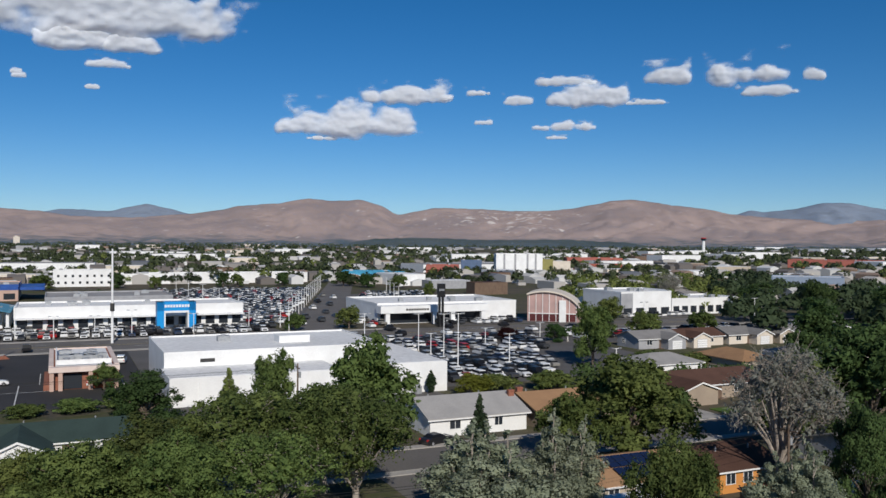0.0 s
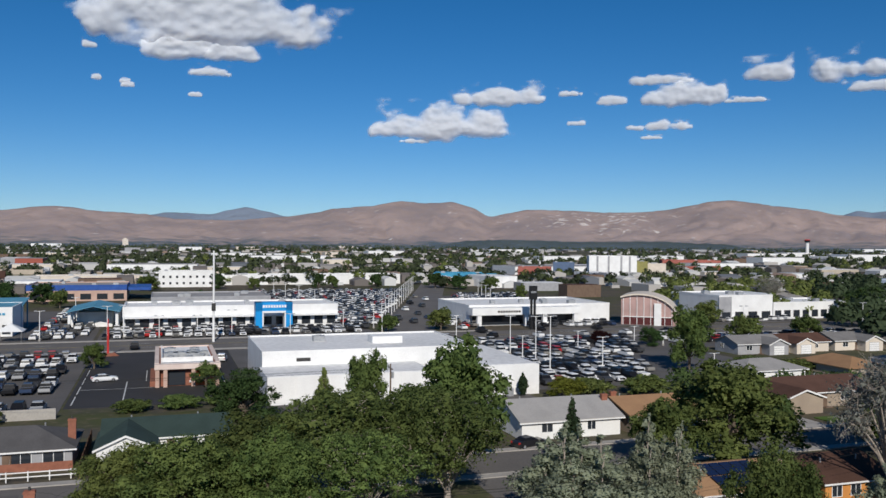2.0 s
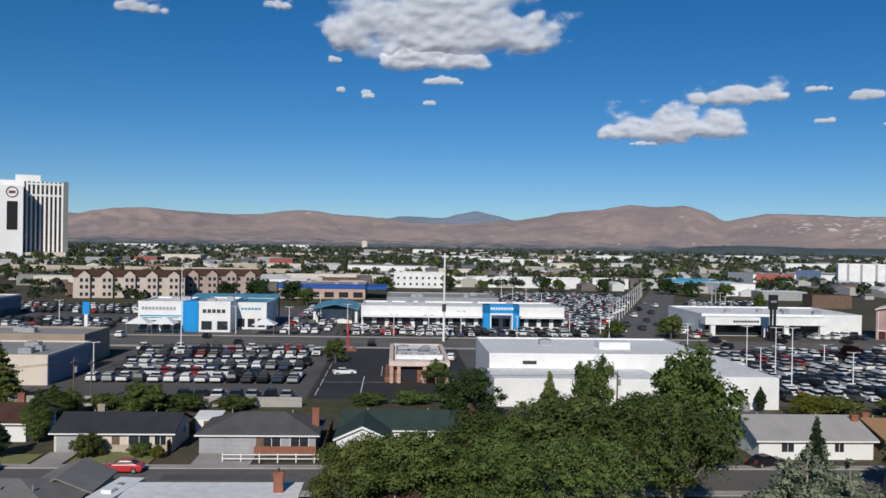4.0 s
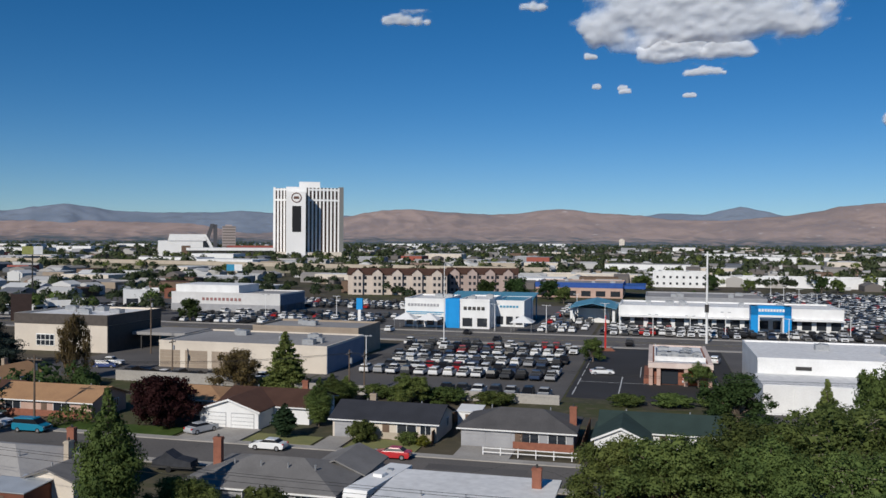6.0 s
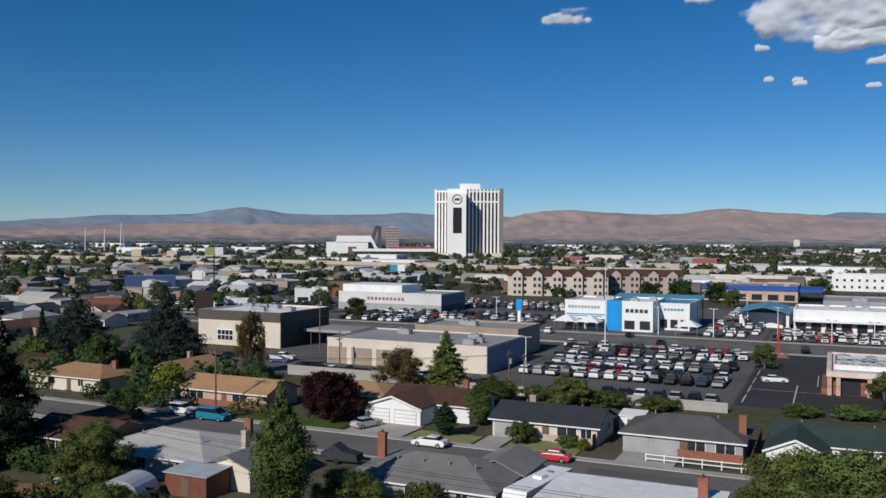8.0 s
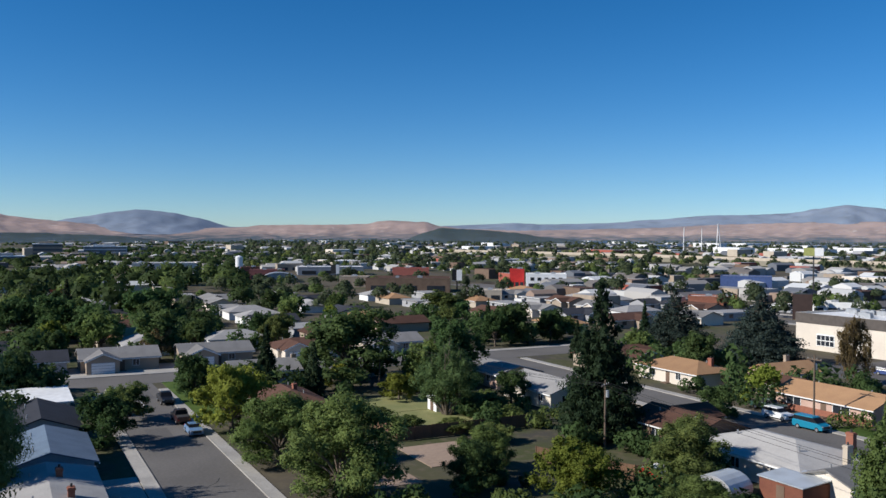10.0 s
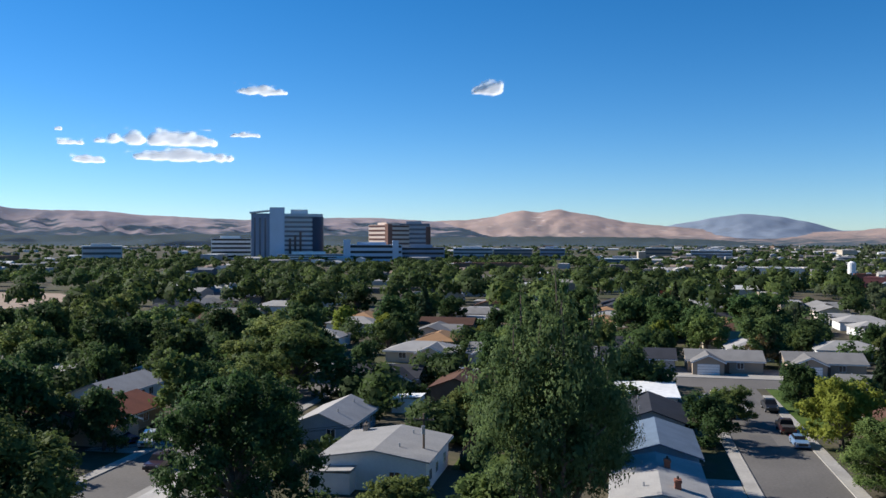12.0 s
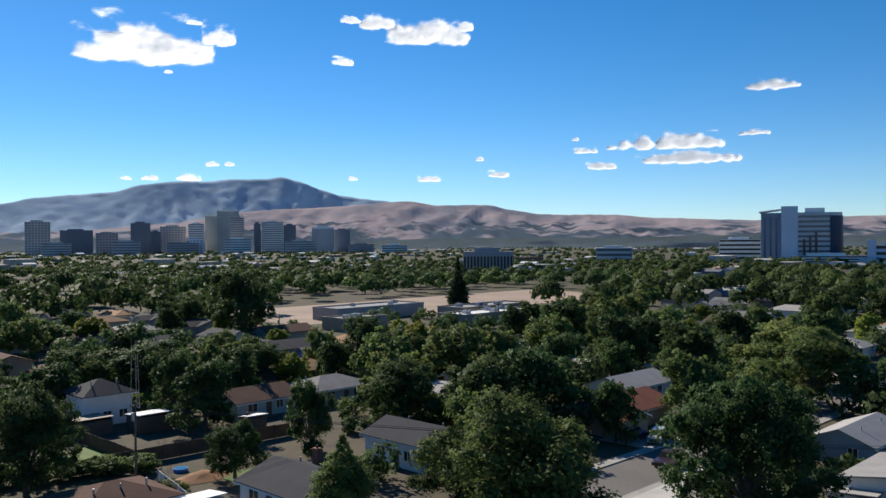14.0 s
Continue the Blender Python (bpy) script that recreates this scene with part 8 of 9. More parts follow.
def roof_mix():
    mat = bpy.data.materials.new("mixed_rooftops")
    mat.use_nodes = True
    n, l = mat.node_tree.nodes, mat.node_tree.links
    b = n["Principled BSDF"]
    b.inputs["Roughness"].default_value = 0.85
    geo = n.new("ShaderNodeNewGeometry")
    ramp = n.new("ShaderNodeValToRGB")
    ramp.color_ramp.interpolation = "CONSTANT"
    e = ramp.color_ramp.elements
    e[0].color, e[1].position, e[1].color = (0.48, 0.475, 0.46, 1), 0.2, (0.40, 0.38, 0.355, 1)
    for p, c in ((0.42, (0.25, 0.235, 0.22)), (0.58, (0.14, 0.125, 0.115)), (0.74, (0.26, 0.185, 0.14)), (0.82, (0.12, 0.13, 0.15)), (0.9, (0.58, 0.58, 0.57))):
        e.new(p).color = (*c, 1)
    l.new(geo.outputs["Random Per Island"], ramp.inputs["Fac"])
    l.new(ramp.outputs["Color"], b.inputs["Base Color"])
    return mat


ROOFMIX = roof_mix()


def rooftops(count, az0, az1, r0, r1, label, seed):
    """Uncounted far sheds, houses and vehicles with low pitched or flat tops."""
    g = random.Random(seed)
    s = Shape()
    while count:
        az, r = g.uniform(az0, az1), math.exp(g.uniform(math.log(r0), math.log(r1)))
        x, y = -math.sin(radians(az)) * r, math.cos(radians(az)) * r
        u, n = x * GC + y * GS, -x * GS + y * GC
        if (-245 < u < 245 and 100 < n < 462) or (-20 < u < 175 and n < 505) or over_site(u, n) or abs(n - 600) < 30 and u < 560 or (144 < az < 186 and r < 680) or (82 < az < 106 and r < 640):
            continue
        w, d, h = g.uniform(6, 16) * (1 + r / 2500), g.uniform(5, 10) * (1 + r / 2500), g.uniform(2.4, 5)
        if g.random() < 0.35:
            w, d, h = 5.0, 2.2, 1.7
        a = radians(g.choice((0, 90)) + g.uniform(-6, 6))
        c, t = math.cos(a), math.sin(a)
        up = g.choice((0, 1.4, 1.6)) if w > 5.5 else 0
        v = [(-w / 2, -d / 2, 0), (w / 2, -d / 2, 0), (w / 2, d / 2, 0), (-w / 2, d / 2, 0), (-w / 2, -d / 2, h), (w / 2, -d / 2, h), (w / 2, d / 2, h), (-w / 2, d / 2, h), (-w / 2, 0, h + up + 0.05), (w / 2, 0, h + up + 0.05)]
        s.add([(u + p * c - q * t, n + p * t + q * c, z) for p, q, z in v], [(0, 1, 5, 4), (1, 2, 6, 9, 5), (2, 3, 7, 6), (3, 0, 4, 8, 7), (4, 5, 9, 8), (6, 7, 8, 9)])
        count -= 1
    return single("distant_rooftops", s, ROOFMIX, street(0, 0), label, "buildings", kind="stuff")


rooftops(3000, -38, 112, 330, 3000, "far small roofs and parked vehicles across the valley", 3)
rooftops(560, 108, 202, 340, 2600, "far small roofs between trees", 4)

# motorway on its embankment
pts = [(-1150, 560), (-760, 640), (-456, 645), (-226, 605), (-70, 598)]
fw, rail_ = Shape(), Shape()
for (ua, na), (ub, nb) in zip(pts, pts[1:]):
    fw.add([(ua, na - 14, -0.2), (ub, nb - 14, -0.2), (ub, nb + 14, -0.2), (ua, na + 14, -0.2), (ua, na - 10, 4.6), (ub, nb - 10, 4.6), (ub, nb + 10, 4.6), (ua, na + 10, 4.6)],
           [(3, 2, 1, 0), (4, 5, 6, 7), (0, 1, 5, 4), (1, 2, 6, 5), (2, 3, 7, 6), (3, 0, 4, 7)])
    rail_.add([(ua, na - 10.2, 4.5), (ub, nb - 10.2, 4.5), (ub, nb - 9.8, 4.5), (ua, na - 9.8, 4.5), (ua, na - 10.2, 7.4), (ub, nb - 10.2, 7.4), (ub, nb - 9.8, 7.4), (ua, na - 9.8, 7.4)],
              [(4, 5, 6, 7), (0, 1, 5, 4), (1, 2, 6, 5), (2, 3, 7, 6), (3, 0, 4, 7)])
mw = single("motorway", fw, surface("dry_embankment", (0.22, 0.195, 0.15), 0.95, (0.16, 0.15, 0.105), 0.02, 0.6, 0.3, coords="World"), street(0, 0), "raised motorway on a dry embankment with a pale wall", "motorway", kind="structure")
part("sound_wall", rail_, BEIGE, mw)


def tower(az, r, w, d, h, wall, label, style="bands", name="tower_block", turn=0, glass=None):
    ob = thing(name, polar(az, r, 0, turn), label, "tower", "city towers")
    part("wall", Shape().box(-w / 2, -d / 2, -1, w / 2, d / 2, h), wall, ob)
    part("plant_room", Shape().box(-w * 0.28, -d * 0.28, h, w * 0.22, d * 0.28, h + max(3, h * 0.05)), wall, ob)
    glass = glass or GLASS
    if style == "bands":
        k = max(3, round(h / 5.5))
        for i in range(k):
            z = (i + 0.45) * h / k
            part("window_band", Shape().box(-w / 2 + 0.8, -d / 2 - 0.25, z, w / 2 - 0.8, -d / 2 + 0.1, z + 0.45 * h / k).box(w / 2 - 0.1, -d / 2 + 0.8, z, w / 2 + 0.25, d / 2 - 0.8, z + 0.45 * h / k), glass, ob)
    elif style == "fins":
        k = max(4, round(w / 2.6))
        for i in range(k):
            x = -w / 2 + (i + 0.5) * w / k
            part("window_strip", Shape().box(x - 0.28 * w / k, -d / 2 - 0.2, 4, x + 0.28 * w / k, -d / 2 + 0.1, h - 4), glass, ob)
    elif style == "grid":
        for i in range(max(3, round(h / 6))):
            for j in range(max(3, round(w / 7))):
                nz, nx = max(3, round(h / 6)), max(3, round(w / 7))
                x, z = -w / 2 + (j + 0.5) * w / nx, (i + 0.5) * h / nz
                part("window", Shape().box(x - 0.3 * w / nx, -d / 2 - 0.2, z - 0.25 * h / nz, x + 0.3 * w / nx, -d / 2 + 0.1, z + 0.25 * h / nz), glass, ob)
    return ob


# resort tower with a projecting prow
RW = surface("resort_white", (0.86, 0.85, 0.83), 0.7, (0.80, 0.79, 0.77), 0.05)
BRONZE = glassy("bronze_glass", (0.06, 0.035, 0.025), 0.2)
gs = thing("resort_tower", polar(47.0, 1180), "tall white resort tower with brown glass strips and a prow", "tower")
part("left_wing", Shape().add([(-47, 6, -1), (-6, -6, -1), (-2, 8, -1), (-43, 20, -1), (-47, 6, 93), (-6, -6, 93), (-2, 8, 93), (-43, 20, 93)], [(3, 2, 1, 0), (4, 5, 6, 7), (0, 1, 5, 4), (1, 2, 6, 5), (2, 3, 7, 6), (3, 0, 4, 7)]), BRONZE, gs)
part("right_wing", Shape().add([(-6, -6, -1), (40, 2, -1), (38, 17, -1), (-8, 9, -1), (-6, -6, 94), (40, 2, 94), (38, 17, 94), (-8, 9, 94)], [(3, 2, 1, 0), (4, 5, 6, 7), (0, 1, 5, 4), (1, 2, 6, 5), (2, 3, 7, 6), (3, 0, 4, 7)]), BRONZE, gs)
for k in range(5):
    f = k / 4
    x, y = -46.5 + 17 * f, 5.6 - 4.9 * f
    part("fin", Shape().box(x - 1.1, y - 1.2, 0, x + 1.1, y + 1, 93.2), RW, gs)
for k in range(9):
    f = k / 8
    x, y = -1 + 40 * f, -5.0 + 6.9 * f
    part("fin", Shape().box(x - 1.15, y - 1.4, 0, x + 1.15, y + 1, 94.2), RW, gs)
# the right end's shade is put into its dark grey colour
part("right_end", Shape().box(39, 1.2, -1, 46, 16, 95.5), surface("shaded_end_grey", (0.20, 0.205, 0.20), 0.8), gs)
part("left_end", Shape().box(-48.5, 5, -1, -46, 18, 94.5), RW, gs)
for z in (76, 90):
    part("cornice", Shape().prism([(-47.3, 4.3, z), (-30, -0.6, z), (-30, 0.4, z), (-47.3, 5.4, z)], (0, 0, 2.4)), RW, gs)
    part("cornice", Shape().prism([(-2, -6.9, z), (40.4, 0.6, z), (40.4, 2, z), (-2, -5.4, z)], (0, 0, 2.4)), RW, gs)
prow = part("prow", Shape().box(-30.5, -34, -1, -5, 6, 87), RW, gs)
part("screen", Shape().box(-22.5, -34.5, 34, -11, -33.9, 68), BLACK, prow, "dark video screen")
ring = Shape()
rv_ = [(-17 + rr * math.cos(2 * math.pi * k / 24), yy, 79 + rr * math.sin(2 * math.pi * k / 24)) for k in range(24) for rr, yy in ((5.5, -33.9), (5.5, -34.5), (6.7, -34.5), (6.7, -33.9))]
ring.add(rv_, [(4 * k + i, 4 * k + (i + 1) % 4, 4 * ((k + 1) % 24) + (i + 1) % 4, 4 * ((k + 1) % 24) + i) for k in range(24) for i in range(4)])
part("ring_emblem", ring, surface("brown_emblem", (0.16, 0.08, 0.06), 0.7), prow)
part("emblem_bar", Shape().box(-20.5, -34.4, 77.4, -13.5, -33.9, 80.6), surface("brown_emblem", (0.16, 0.08, 0.06)), prow)
part("cap", Shape().box(-14, -2, 92, 14, 14, 102), RW, gs)
part("parapet_block", Shape().box(-31, -7.6, 86.5, -4, 7, 94.6), RW, gs)
part("podium", Shape().box(-60, -30, -1, 52, 24, 7), CREAM, gs)
th = thing("theatre", polar(54.7, 1250), "white wedge-shaped theatre with a slanted end", "theatre")
part("hall_body", Shape().box(-39, -18, -1, 20, 18, 21), RW, th)
part("roof_slab", Shape().prism([(-26, -19, 21), (26, -19, 21), (20, -19, 30), (-24, -19, 30)], (0, 38, 0)), RW, th)
part("slanted_frame", Shape().prism([(20, -19, 30), (24, -19, 30), (41, -19, -1), (36, -19, -1)], (0, 38, 0)), RW, th)
part("glass_end", Shape().prism([(20, -18.5, -1), (35, -18.5, -1), (20, -18.5, 29)], (0, 37, 0)), GLASS, th)
cn = thing("entrance_canopy", polar(52.0, 1160), "wide dark flat entrance canopy with a pale edge", "canopy")
part("roof", Shape().box(-56, -14, 9, 56, 14, 12.5), RW, cn)
part("soffit", Shape().box(-54, -13, 2, 54, 13, 8.9), DARK, cn)
part("pier", Shape().box(-62, -12, -1, -52, 12, 15), BROWNW, cn)
hall(polar(50.2, 1250), 90, 30, 14, surface("red_brown_wall", (0.35, 0.10, 0.08), 0.8), ROOF_GRAVEL, "long red-brown low casino hall", units=4, seed=70)
lt = thing("leaning_tower", polar(53.2, 1620), "dark slanted ride tower beside a block", "tower")
part("slope", Shape().prism([(-20, -8, -1), (-12, -8, -1), (4, -8, 50), (-3, -8, 50)], (0, 16, 0)), surface("dark_grey_panel", (0.09, 0.09, 0.10), 0.7), lt)
part("mast_block", Shape().box(2, -7, -1, 9, 7, 49), surface("dark_grey_panel", (0.09, 0.09, 0.10)), lt)
tower(52.15, 1700, 25, 20, 47, surface("mauve_grey_wall", (0.42, 0.36, 0.345), 0.8), "brown-grey apartment block in the distance", "bands", glass=surface("dull_window_band", (0.2, 0.17, 0.15), 0.5))
# airport control tower and masts
ct = thing("control_tower", polar(-16.87, 2200), "slim white airport control tower", "tower")
part("shaft", Shape().tube((0, 0, -1), (0, 0, 29), 4.2, 3.6, 12), WHITE, ct)
part("cab", Shape().tube((0, 0, 29), (0, 0, 34.5), 5.2, 6.8, 12), GLASS, ct)
part("cab_roof", Shape().tube((0, 0, 34.5), (0, 0, 36.2), 7.2, 6.0, 12), RED, ct)
tower(26.4, 3000, 18, 14, 26, CREAM, "pale water tower block in the distance", "plain")
for az, h, legs in ((71.4, 42, 1), (69.3, 49, 3), (70.3, 40, 1)):
    ob = thing("radio_mast", polar(az, 1500), "slim white radio mast on the valley floor", "mast", "radio masts")
    for k in range(legs):
        a = 2.1 * k
        part("leg", Shape().tube((5 * math.cos(a) * (legs > 1), 5 * math.sin(a) * (legs > 1), -1), (0.3 * math.cos(a), 0.3 * math.sin(a), h), 0.85, 0.5, 6), WHITE, ob)
# hospital campus
BLUEG = surface("blue_grey_panel", (0.26, 0.32, 0.41), 0.5, (0.22, 0.27, 0.35), 0.05)
PALEB = surface("pale_blue_panel", (0.56, 0.63, 0.72), 0.4, (0.50, 0.57, 0.66), 0.05)
rn = thing("hospital_tower", polar(136.14, 1030), "blue-grey glass hospital tower with a pale core", "hospital")
part("left_block", Shape().box(-41, -12, -1, -20, 14, 55), BLUEG, rn)
part("roof_edge", Shape().prism([(-43, -14, 55), (-18, -14, 58), (-18, -14, 59.5), (-43, -14, 56.5)], (0, 28, 0)), WHITE, rn)
part("core", Shape().box(-20, -16, -1, -3, 10, 62), PALEB, rn)
body, k = Shape(), 10
out = [(-3, -12), (26, -12)] + [(26 + 16 * math.sin(math.pi * i / (2 * k)), -12 + 16 * (1 - math.cos(math.pi * i / (2 * k)))) for i in range(1, k + 1)] + [(42, 16), (-3, 16)]
body.prism([(x, y, -1) for x, y in out], (0, 0, 56))
part("curved_block", body, surface("pale_grey_panel", (0.52, 0.55, 0.56), 0.5, (0.46, 0.49, 0.50), 0.05), rn)
for i in range(9):
    z = 6 + 5.4 * i
    part("window_band", Shape().prism([(x * 1.006 if x > 0 else x, y - 0.4, z) for x, y in out if y < 16] + [(42.3, 15, z), (20, 10, z), (-2.9, -11, z)], (0, 0, 2.4)), GLASS_BLUE, rn)
for i in range(3):
    part("window_strip", Shape().box(-38 + 6 * i, -12.3, 5, -36 + 6 * i, -11.9, 50), GLASS_BLUE, rn)
    part("window_strip", Shape().box(2 + 6 * i, -12.9, 4, 4.5 + 6 * i, -12.3, 26 + 4 * i), GLASS, rn)
part("penthouse", Shape().box(4, -4, 55, 24, 10, 60), WHITE, rn)
bow = [(x + 0.7, y - 0.7) for x, y in out[2:-2]]
part("glass_end", Shape().prism([(x, y, 4) for x, y in bow] + [(42.7, 15, 4), (30, 14, 4)], (0, 0, 47)), glassy("deep_blue_glass", (0.022, 0.04, 0.075), 0.4, 0.25), rn)
tower(139.7, 1100, 48, 20, 26, WHITE, "white hospital office block with window bands", "bands")
cop = tower(129.45, 1080, 38, 36, 43, surface("copper_panel", (0.70, 0.56, 0.47), 0.5), "copper and glass medical office tower", "bands", turn=-55, glass=surface("brown_glass_band", (0.13, 0.06, 0.045), 0.35))
part("corner_pier", Shape().box(17.5, -18.6, -1, 24, -12, 44), surface("brown_pier", (0.20, 0.095, 0.07), 0.6), cop)
wing = tower(127.75, 1085, 38, 20, 45, surface("grey_band_panel", (0.42, 0.43, 0.45), 0.6), "grey banded medical office wing with brown ends", "bands", glass=GLASS_BLUE)
part("end_pier", Shape().box(14, -10.4, -1, 20, -2, 41), MATS["brown_pier"], wing)
deck = tower(130.5, 1000, 66, 24, 19, PALEB, "pale parking structure with open decks", "bands", glass=DARK)
part("stair_tower", Shape().box(-34, -13.5, -1, -26, -6, 25), PALEB, deck)
part("stair_tower", Shape().box(22, -13.5, -1, 29, -6, 24), PALEB, deck)
tower(127.2, 1005, 50, 24, 16, BLUEG, "blue-grey hospital wing with window bands", "bands")
tower(134.6, 1000, 76, 20, 8, WHITE, "low white hospital podium", "bands")
SK_GREY = surface("pale_clinic_panel", (0.55, 0.56, 0.57), 0.7)
SK_BAY = surface("grey_window_band", (0.10, 0.105, 0.115), 0.5)
for az, r, w, h, wall, label in ((123.85, 1100, 50, 13.5, SK_GREY, "low clinic block with a pale roof"), (121.2, 1105, 49, 12.8, surface("mauve_clinic_panel", (0.30, 0.28, 0.28), 0.7), "low grey-brown clinic block"), (118.6, 1095, 31, 13.5, BLUEG, "low blue-grey glazed clinic block"), (111.77, 1120, 32, 14.5, TANW, "low tan office block"), (108.5, 1150, 50, 11, SK_GREY, "long low pale-roofed store"),
                                 (114.1, 830, 31, 7.2, surface("slate_clinic_panel", (0.24, 0.27, 0.31), 0.7), "low slate-grey office among trees"), (147.5, 1000, 40, 17, SK_GREY, "pale office block with a white roof among trees")):
    low = tower(az, r, w, 22, h, wall, label, "bands", glass=SK_BAY)
    part("roof_edge", Shape().box(-w / 2 - 0.4, -11.4, h, w / 2 + 0.4, 11.4, h + 0.9), WHITE, low)
tower(155.76, 700, 40, 18, 18, surface("dull_office_panel", (0.36, 0.35, 0.36), 0.7), "dull grey office block with closely set fins", "fins")
hall(polar(122.9, 710, 0, 6), 56, 20, 6.2, BROWNW, surface("rust_roof", (0.30, 0.13, 0.085), 0.85), "low rust-roofed building among trees", bays=0, units=2, seed=91)
# downtown skyline
SK_GLASS = glassy("skyline_glass", (0.14, 0.155, 0.18), 0.5, 0.3)
SK_A = surface("skyline_tan", (0.62, 0.54, 0.50), 0.7, None, 0.04)
SK_B = surface("skyline_pale", (0.80, 0.78, 0.74), 0.7, None, 0.04)
SK_C = surface("skyline_dark", (0.14, 0.17, 0.22), 0.4, None, 0.04)
SK_D = surface("skyline_green", (0.74, 0.78, 0.72), 0.6, None, 0.04)
SK_E = surface("skyline_rose", (0.50, 0.40, 0.37), 0.7, None, 0.04)
for az, r, w, h, wall, style in ((-175.98, 2200, 54, 77, SK_A, "grid"), (-178.14, 2240, 73, 58, SK_C, "bands"), (-179.88, 2210, 50, 51, SK_E, "grid"), (178.15, 2200, 45, 74, SK_C, "bands"), (177.25, 2230, 24, 54, SK_C, "bands"), (176.2, 2260, 62, 67, SK_A, "grid"), (174.78, 2200, 37, 72, SK_B, "bands"), (173.85, 2260, 30, 97, SK_D, "fins"),
                                 (172.8, 2230, 54, 108, SK_D, "fins"), (172.23, 2130, 33, 86, SK_A, "bands"), (174.9, 2080, 38, 33, PALEB, "grid"), (170.95, 2200, 16, 73, SK_C, "bands"), (169.98, 2190, 54, 76, SK_B, "bands"), (168.86, 2205, 30, 69, SK_C, "bands"), (166.71, 2180, 55, 63, WHITE, "fins"), (165.45, 2230, 40, 57, SK_C, "plain")):
    tower(az, r, w, 26, h, wall, "downtown tower on the skyline", style, glass=SK_C if wall is WHITE else SK_GLASS)
for az, w, h, wall in ((179, 60, 30, SK_A), (175.6, 70, 26, SK_E), (172.2, 60, 34, SK_B), (168.2, 70, 28, SK_A), (164.2, 60, 20, SK_E), (162, 60, 17, SK_B), (-177, 60, 27, SK_A)):
    tower(az, 2050, w, 26, h, wall, "pale mid-rise downtown block", "bands", glass=SK_GLASS)
# odd landmarks across the valley
CORAL = surface("dull_red_wall", (0.40, 0.13, 0.10), 0.8)
for az, r, w, h, wall, label in ((-5.0, 640, 34, 16.5, WHITE, "tall white windowless storage block"), (-7.8, 650, 14, 11, CREAM, "cream windowless storage block"), (-6.8, 648, 12, 12.5, surface("olive_panel", (0.30, 0.28, 0.10), 0.7), "olive-yellow windowless storage block"), (0.0, 640, 24, 8, CORAL, "coral red flat-roofed store"),
                                 (-1.9, 660, 16, 11, surface("slate_blue_panel", (0.10, 0.15, 0.25), 0.7), "slate-blue store with a flat roof"), (4.6, 560, 40, 6, SIGN_TEAL, "low teal-roofed commercial hall"), (-9.9, 900, 56, 9, CORAL, "red-brown flat-roofed commercial block"), (-24.6, 1000, 90, 8, CORAL, "long red commercial block"),
                                 (-19.3, 520, 62, 5, BROWNW, "long low brown-roofed offices"), (-23, 480, 34, 9, BLUEG, "blue-grey flat-roofed commercial block"), (82.1, 446, 7.5, 9.5, RED, "bright red store tower"), (80.2, 438, 20, 7.6, WHITE, "white two-storey corner shop"), (89.3, 418, 40, 6.4, BROWNW, "long dark brown flat-roofed workshop"), (92.6, 452, 20, 5.2, TANW, "long tan flat-roofed store"), (94.55, 593, 44, 5.2, GREYW, "long low hall with a white roof"), (99.7, 536, 11, 7.0, BRICK, "red brick workshop beside a silo"), (96.8, 651, 28, 5.0, TANW, "low tan hall with a pale flat roof"), (84.4, 358, 16, 4.2, BEIGE, "low beige store with a flat roof"), (89.2, 520, 22, 7.0, CORAL, "red-brown flat-roofed shop among sheds"),
                                 (69.6, 330, 17, 5, BRICK, "low red brick store"), (105, 563, 38, 9, CREAM, "cream flat-roofed hall among trees"), (98.6, 520, 20, 6, surface("dark_red_wall", (0.24, 0.09, 0.085), 0.8), "low dark red hall")):
    mark = hall(polar(az, r, 0, rng.uniform(-8, 8)), w, w * 0.55, h, wall, {SIGN_TEAL: SIGN_TEAL, BROWNW: SHINGLE_BROWN, CORAL: CORAL}.get(wall, ROOF_WHITE), label, bays=3 if h < 12 else 0, units=2, seed=int(r))
    if label.startswith("white two"):
        for x in (-7, -3.5, 0, 3.5, 7):
            for z in (1.2, 4.6):
                part("window", Shape().box(x - 0.9, -w * 0.275 - 0.1, z, x + 0.9, -w * 0.275 + 0.05, z + 1.6), GLASS, mark)
    if h > 16:
        for x in (-11, -3, 6, 12):
            part("wall_joint", Shape().box(x - 0.7, -w * 0.275 - 0.15, 0, x + 0.7, -w * 0.275 + 0.05, h + 0.4), GREYW, mark)
qh = thing("arched_hall", polar(97.84, 500), "grey metal hall with a rounded arch roof", "hall")
arch = [(-10 * math.cos(math.pi * k / 16), -7, 0.8 + 4.6 * math.sin(math.pi * k / 16)) for k in range(17)]
part("end_wall", Shape().prism([(10, -7, -0.3)] + [(-10, -7, -0.3)] + arch, (0, 14, 0)), GREYW, qh)
part("arch_roof", Shape().prism([(x * 1.03, -7.4, z * 1.03 + 0.1) for x, y, z in arch] + [(x, -7.4, z + 0.02) for x, y, z in arch[::-1]], (0, 14.8, 0)), STEEL, qh)
for x in (-4, 0, 4):
    part("window", Shape().box(x - 1.2, -7.12, 1.0, x + 1.2, -6.95, 3.0), GLASS, qh)
tk = thing("storage_silo", polar(100.4, 570), "tall round white storage silo", "silo")
part("tank", Shape().tube((0, 0, -1), (0, 0, 12.5), 2.3, 2.3, 16), WHITE, tk)
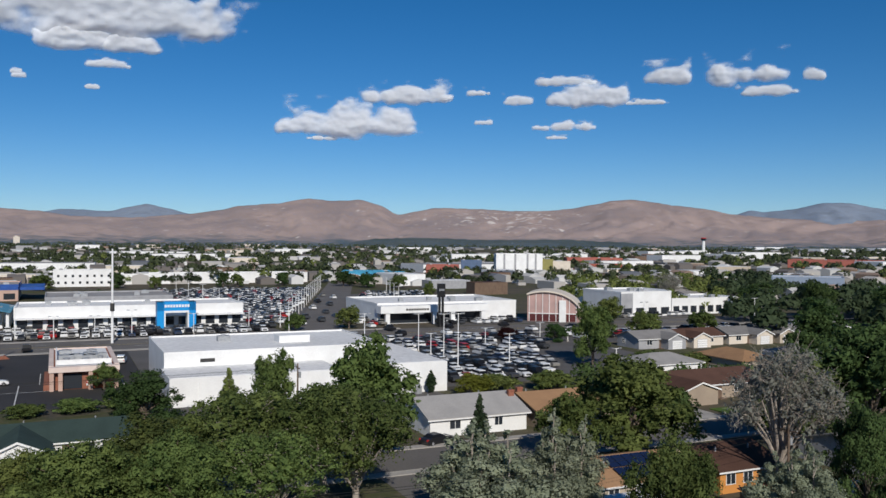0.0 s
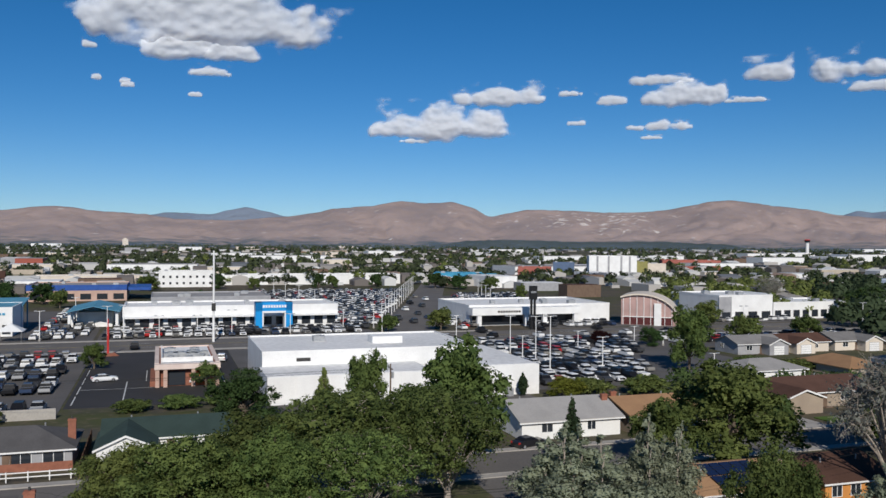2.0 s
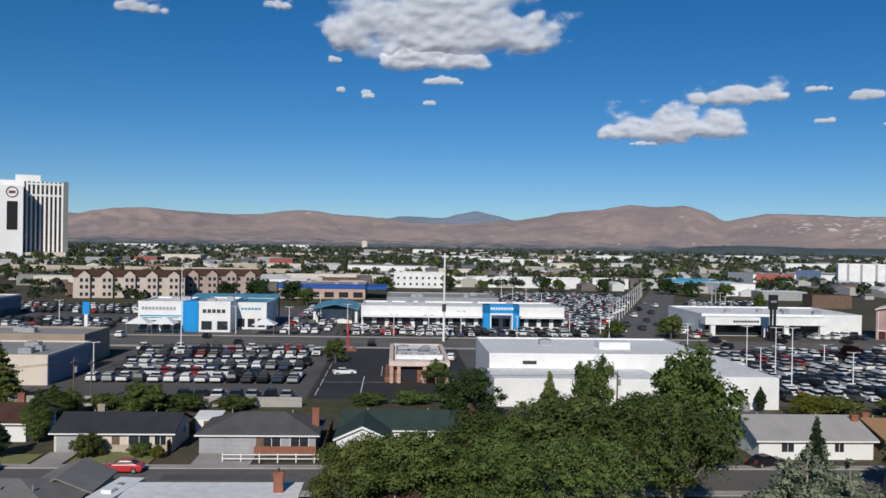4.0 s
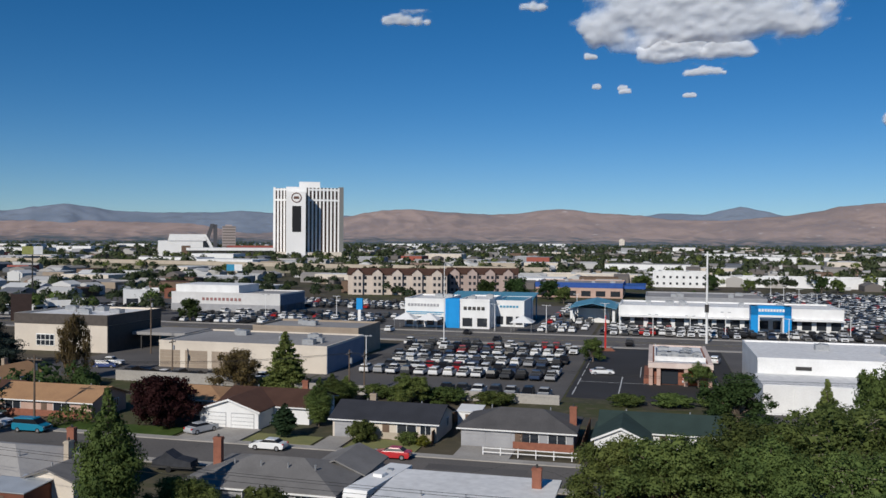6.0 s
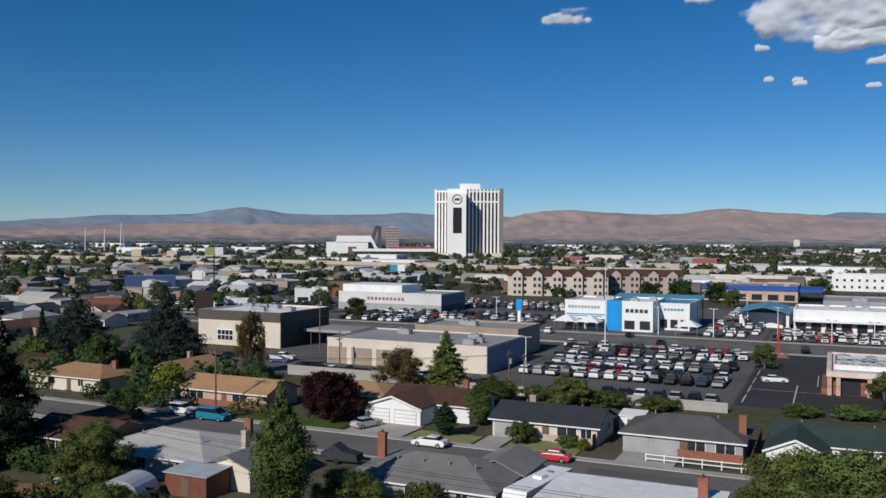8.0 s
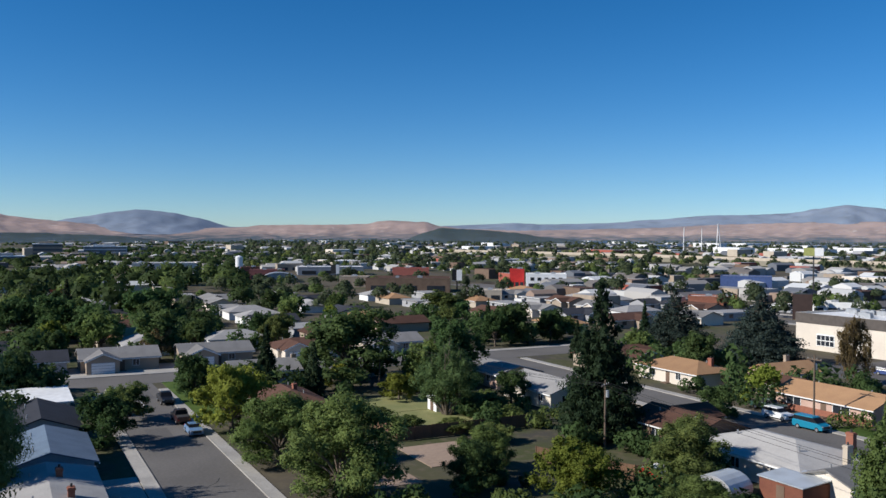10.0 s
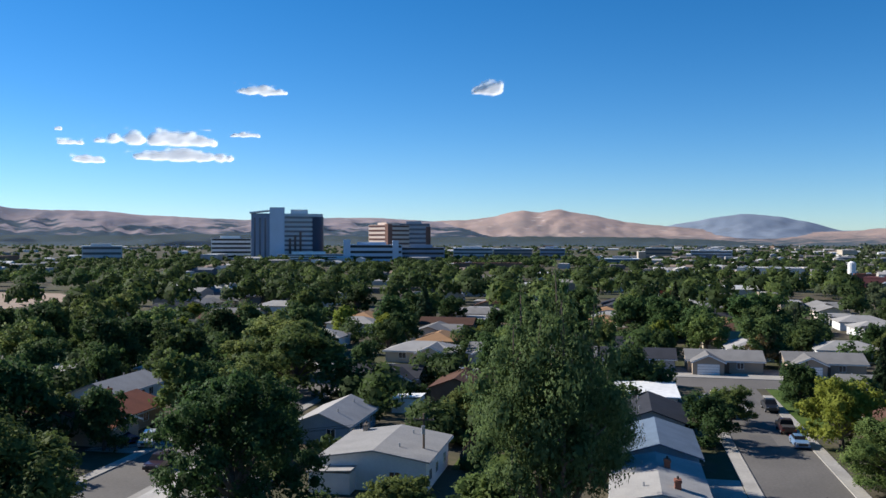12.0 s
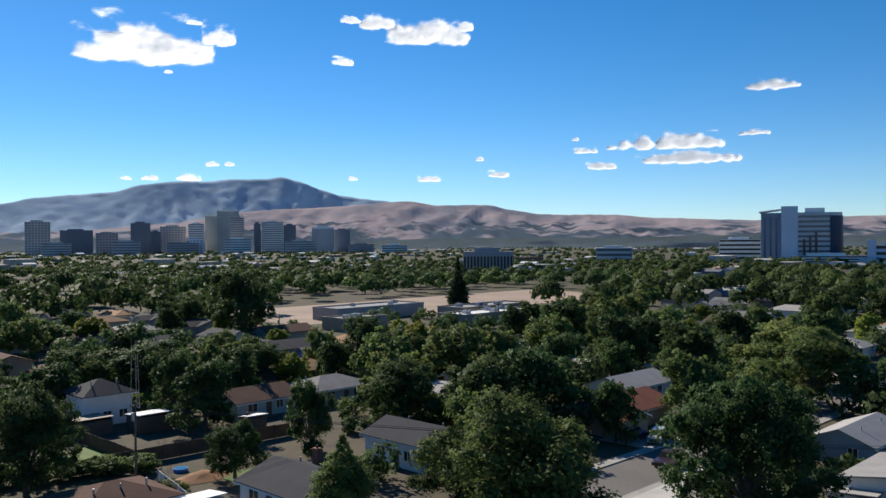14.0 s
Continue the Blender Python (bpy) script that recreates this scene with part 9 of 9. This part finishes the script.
part("cap", Shape().tube((0, 0, 12.5), (0, 0, 13.6), 2.3, 0.6, 16), WHITE, tk)


# advertising boards, shops and odd buildings before the motorway
def billboard(az, r, z, w, h, panels, label):
    ob = thing("billboard", polar(az, r), label, "billboard", "billboards")
    part("post", Shape().tube((0, 0.4, 0), (0, 0.4, z + 0.3), 0.35, 0.3, 10), DARK, ob)
    part("catwalk", Shape().box(-w / 2, -0.9, z - 0.25, w / 2, 0.4, z - 0.1), STEEL, ob)
    x = -w / 2
    for share, mat in panels:
        part("panel", Shape().box(x, -0.2, z, x + w * share - 0.05, 0.15, z + h), mat, ob)
        x += w * share


YELLOWP = surface("yellow_panel", (0.36, 0.37, 0.12), 0.6)
billboard(63.7, 402, 19.0, 8, 3.4, ((0.55, YELLOWP), (0.45, WHITE)), "tall billboard with a yellow and a white panel")
billboard(94.2, 505, 4.5, 5, 5.2, ((0.6, DARK), (0.4, WHITE)), "small dark and white billboard on a post")
billboard(86.1, 430, 4.6, 5, 5.2, ((0.45, BLACK), (0.55, WHITE)), "small black and white billboard on a post")
billboard(51.8, 520, 7.0, 9, 3.8, ((0.5, SIGN_TEAL), (0.5, WHITE)), "low billboard with a light blue panel")
hall(polar(67.6, 455), 24, 14, 7.2, surface("dull_blue_wall", (0.06, 0.10, 0.24), 0.7), ROOF_GRAVEL, "dull blue flat-roofed store", bays=0, units=2, seed=81)
hall(polar(64.3, 305), 6, 5, 8.4, surface("dark_brown_panel", (0.05, 0.03, 0.025), 0.7), DARK, "tall dark brown sign tower of a shop", bays=0, units=0, seed=82, parapet=0)
hall(polar(62.2, 332), 18, 9, 4.0, WHITE, ROOF_GRAVEL, "row of small white shops with dark openings", bays=4, units=2, seed=83)
hall(polar(57.5, 352), 13, 9, 6.2, WHITE, ROOF_WHITE, "white two-storey shop with two dark windows", bays=2, units=2, seed=84)
hall(polar(54.5, 395), 22, 9, 3.6, BRICK, SHINGLE_RED, "low shop with a long red roof", bays=3, units=1, seed=85)
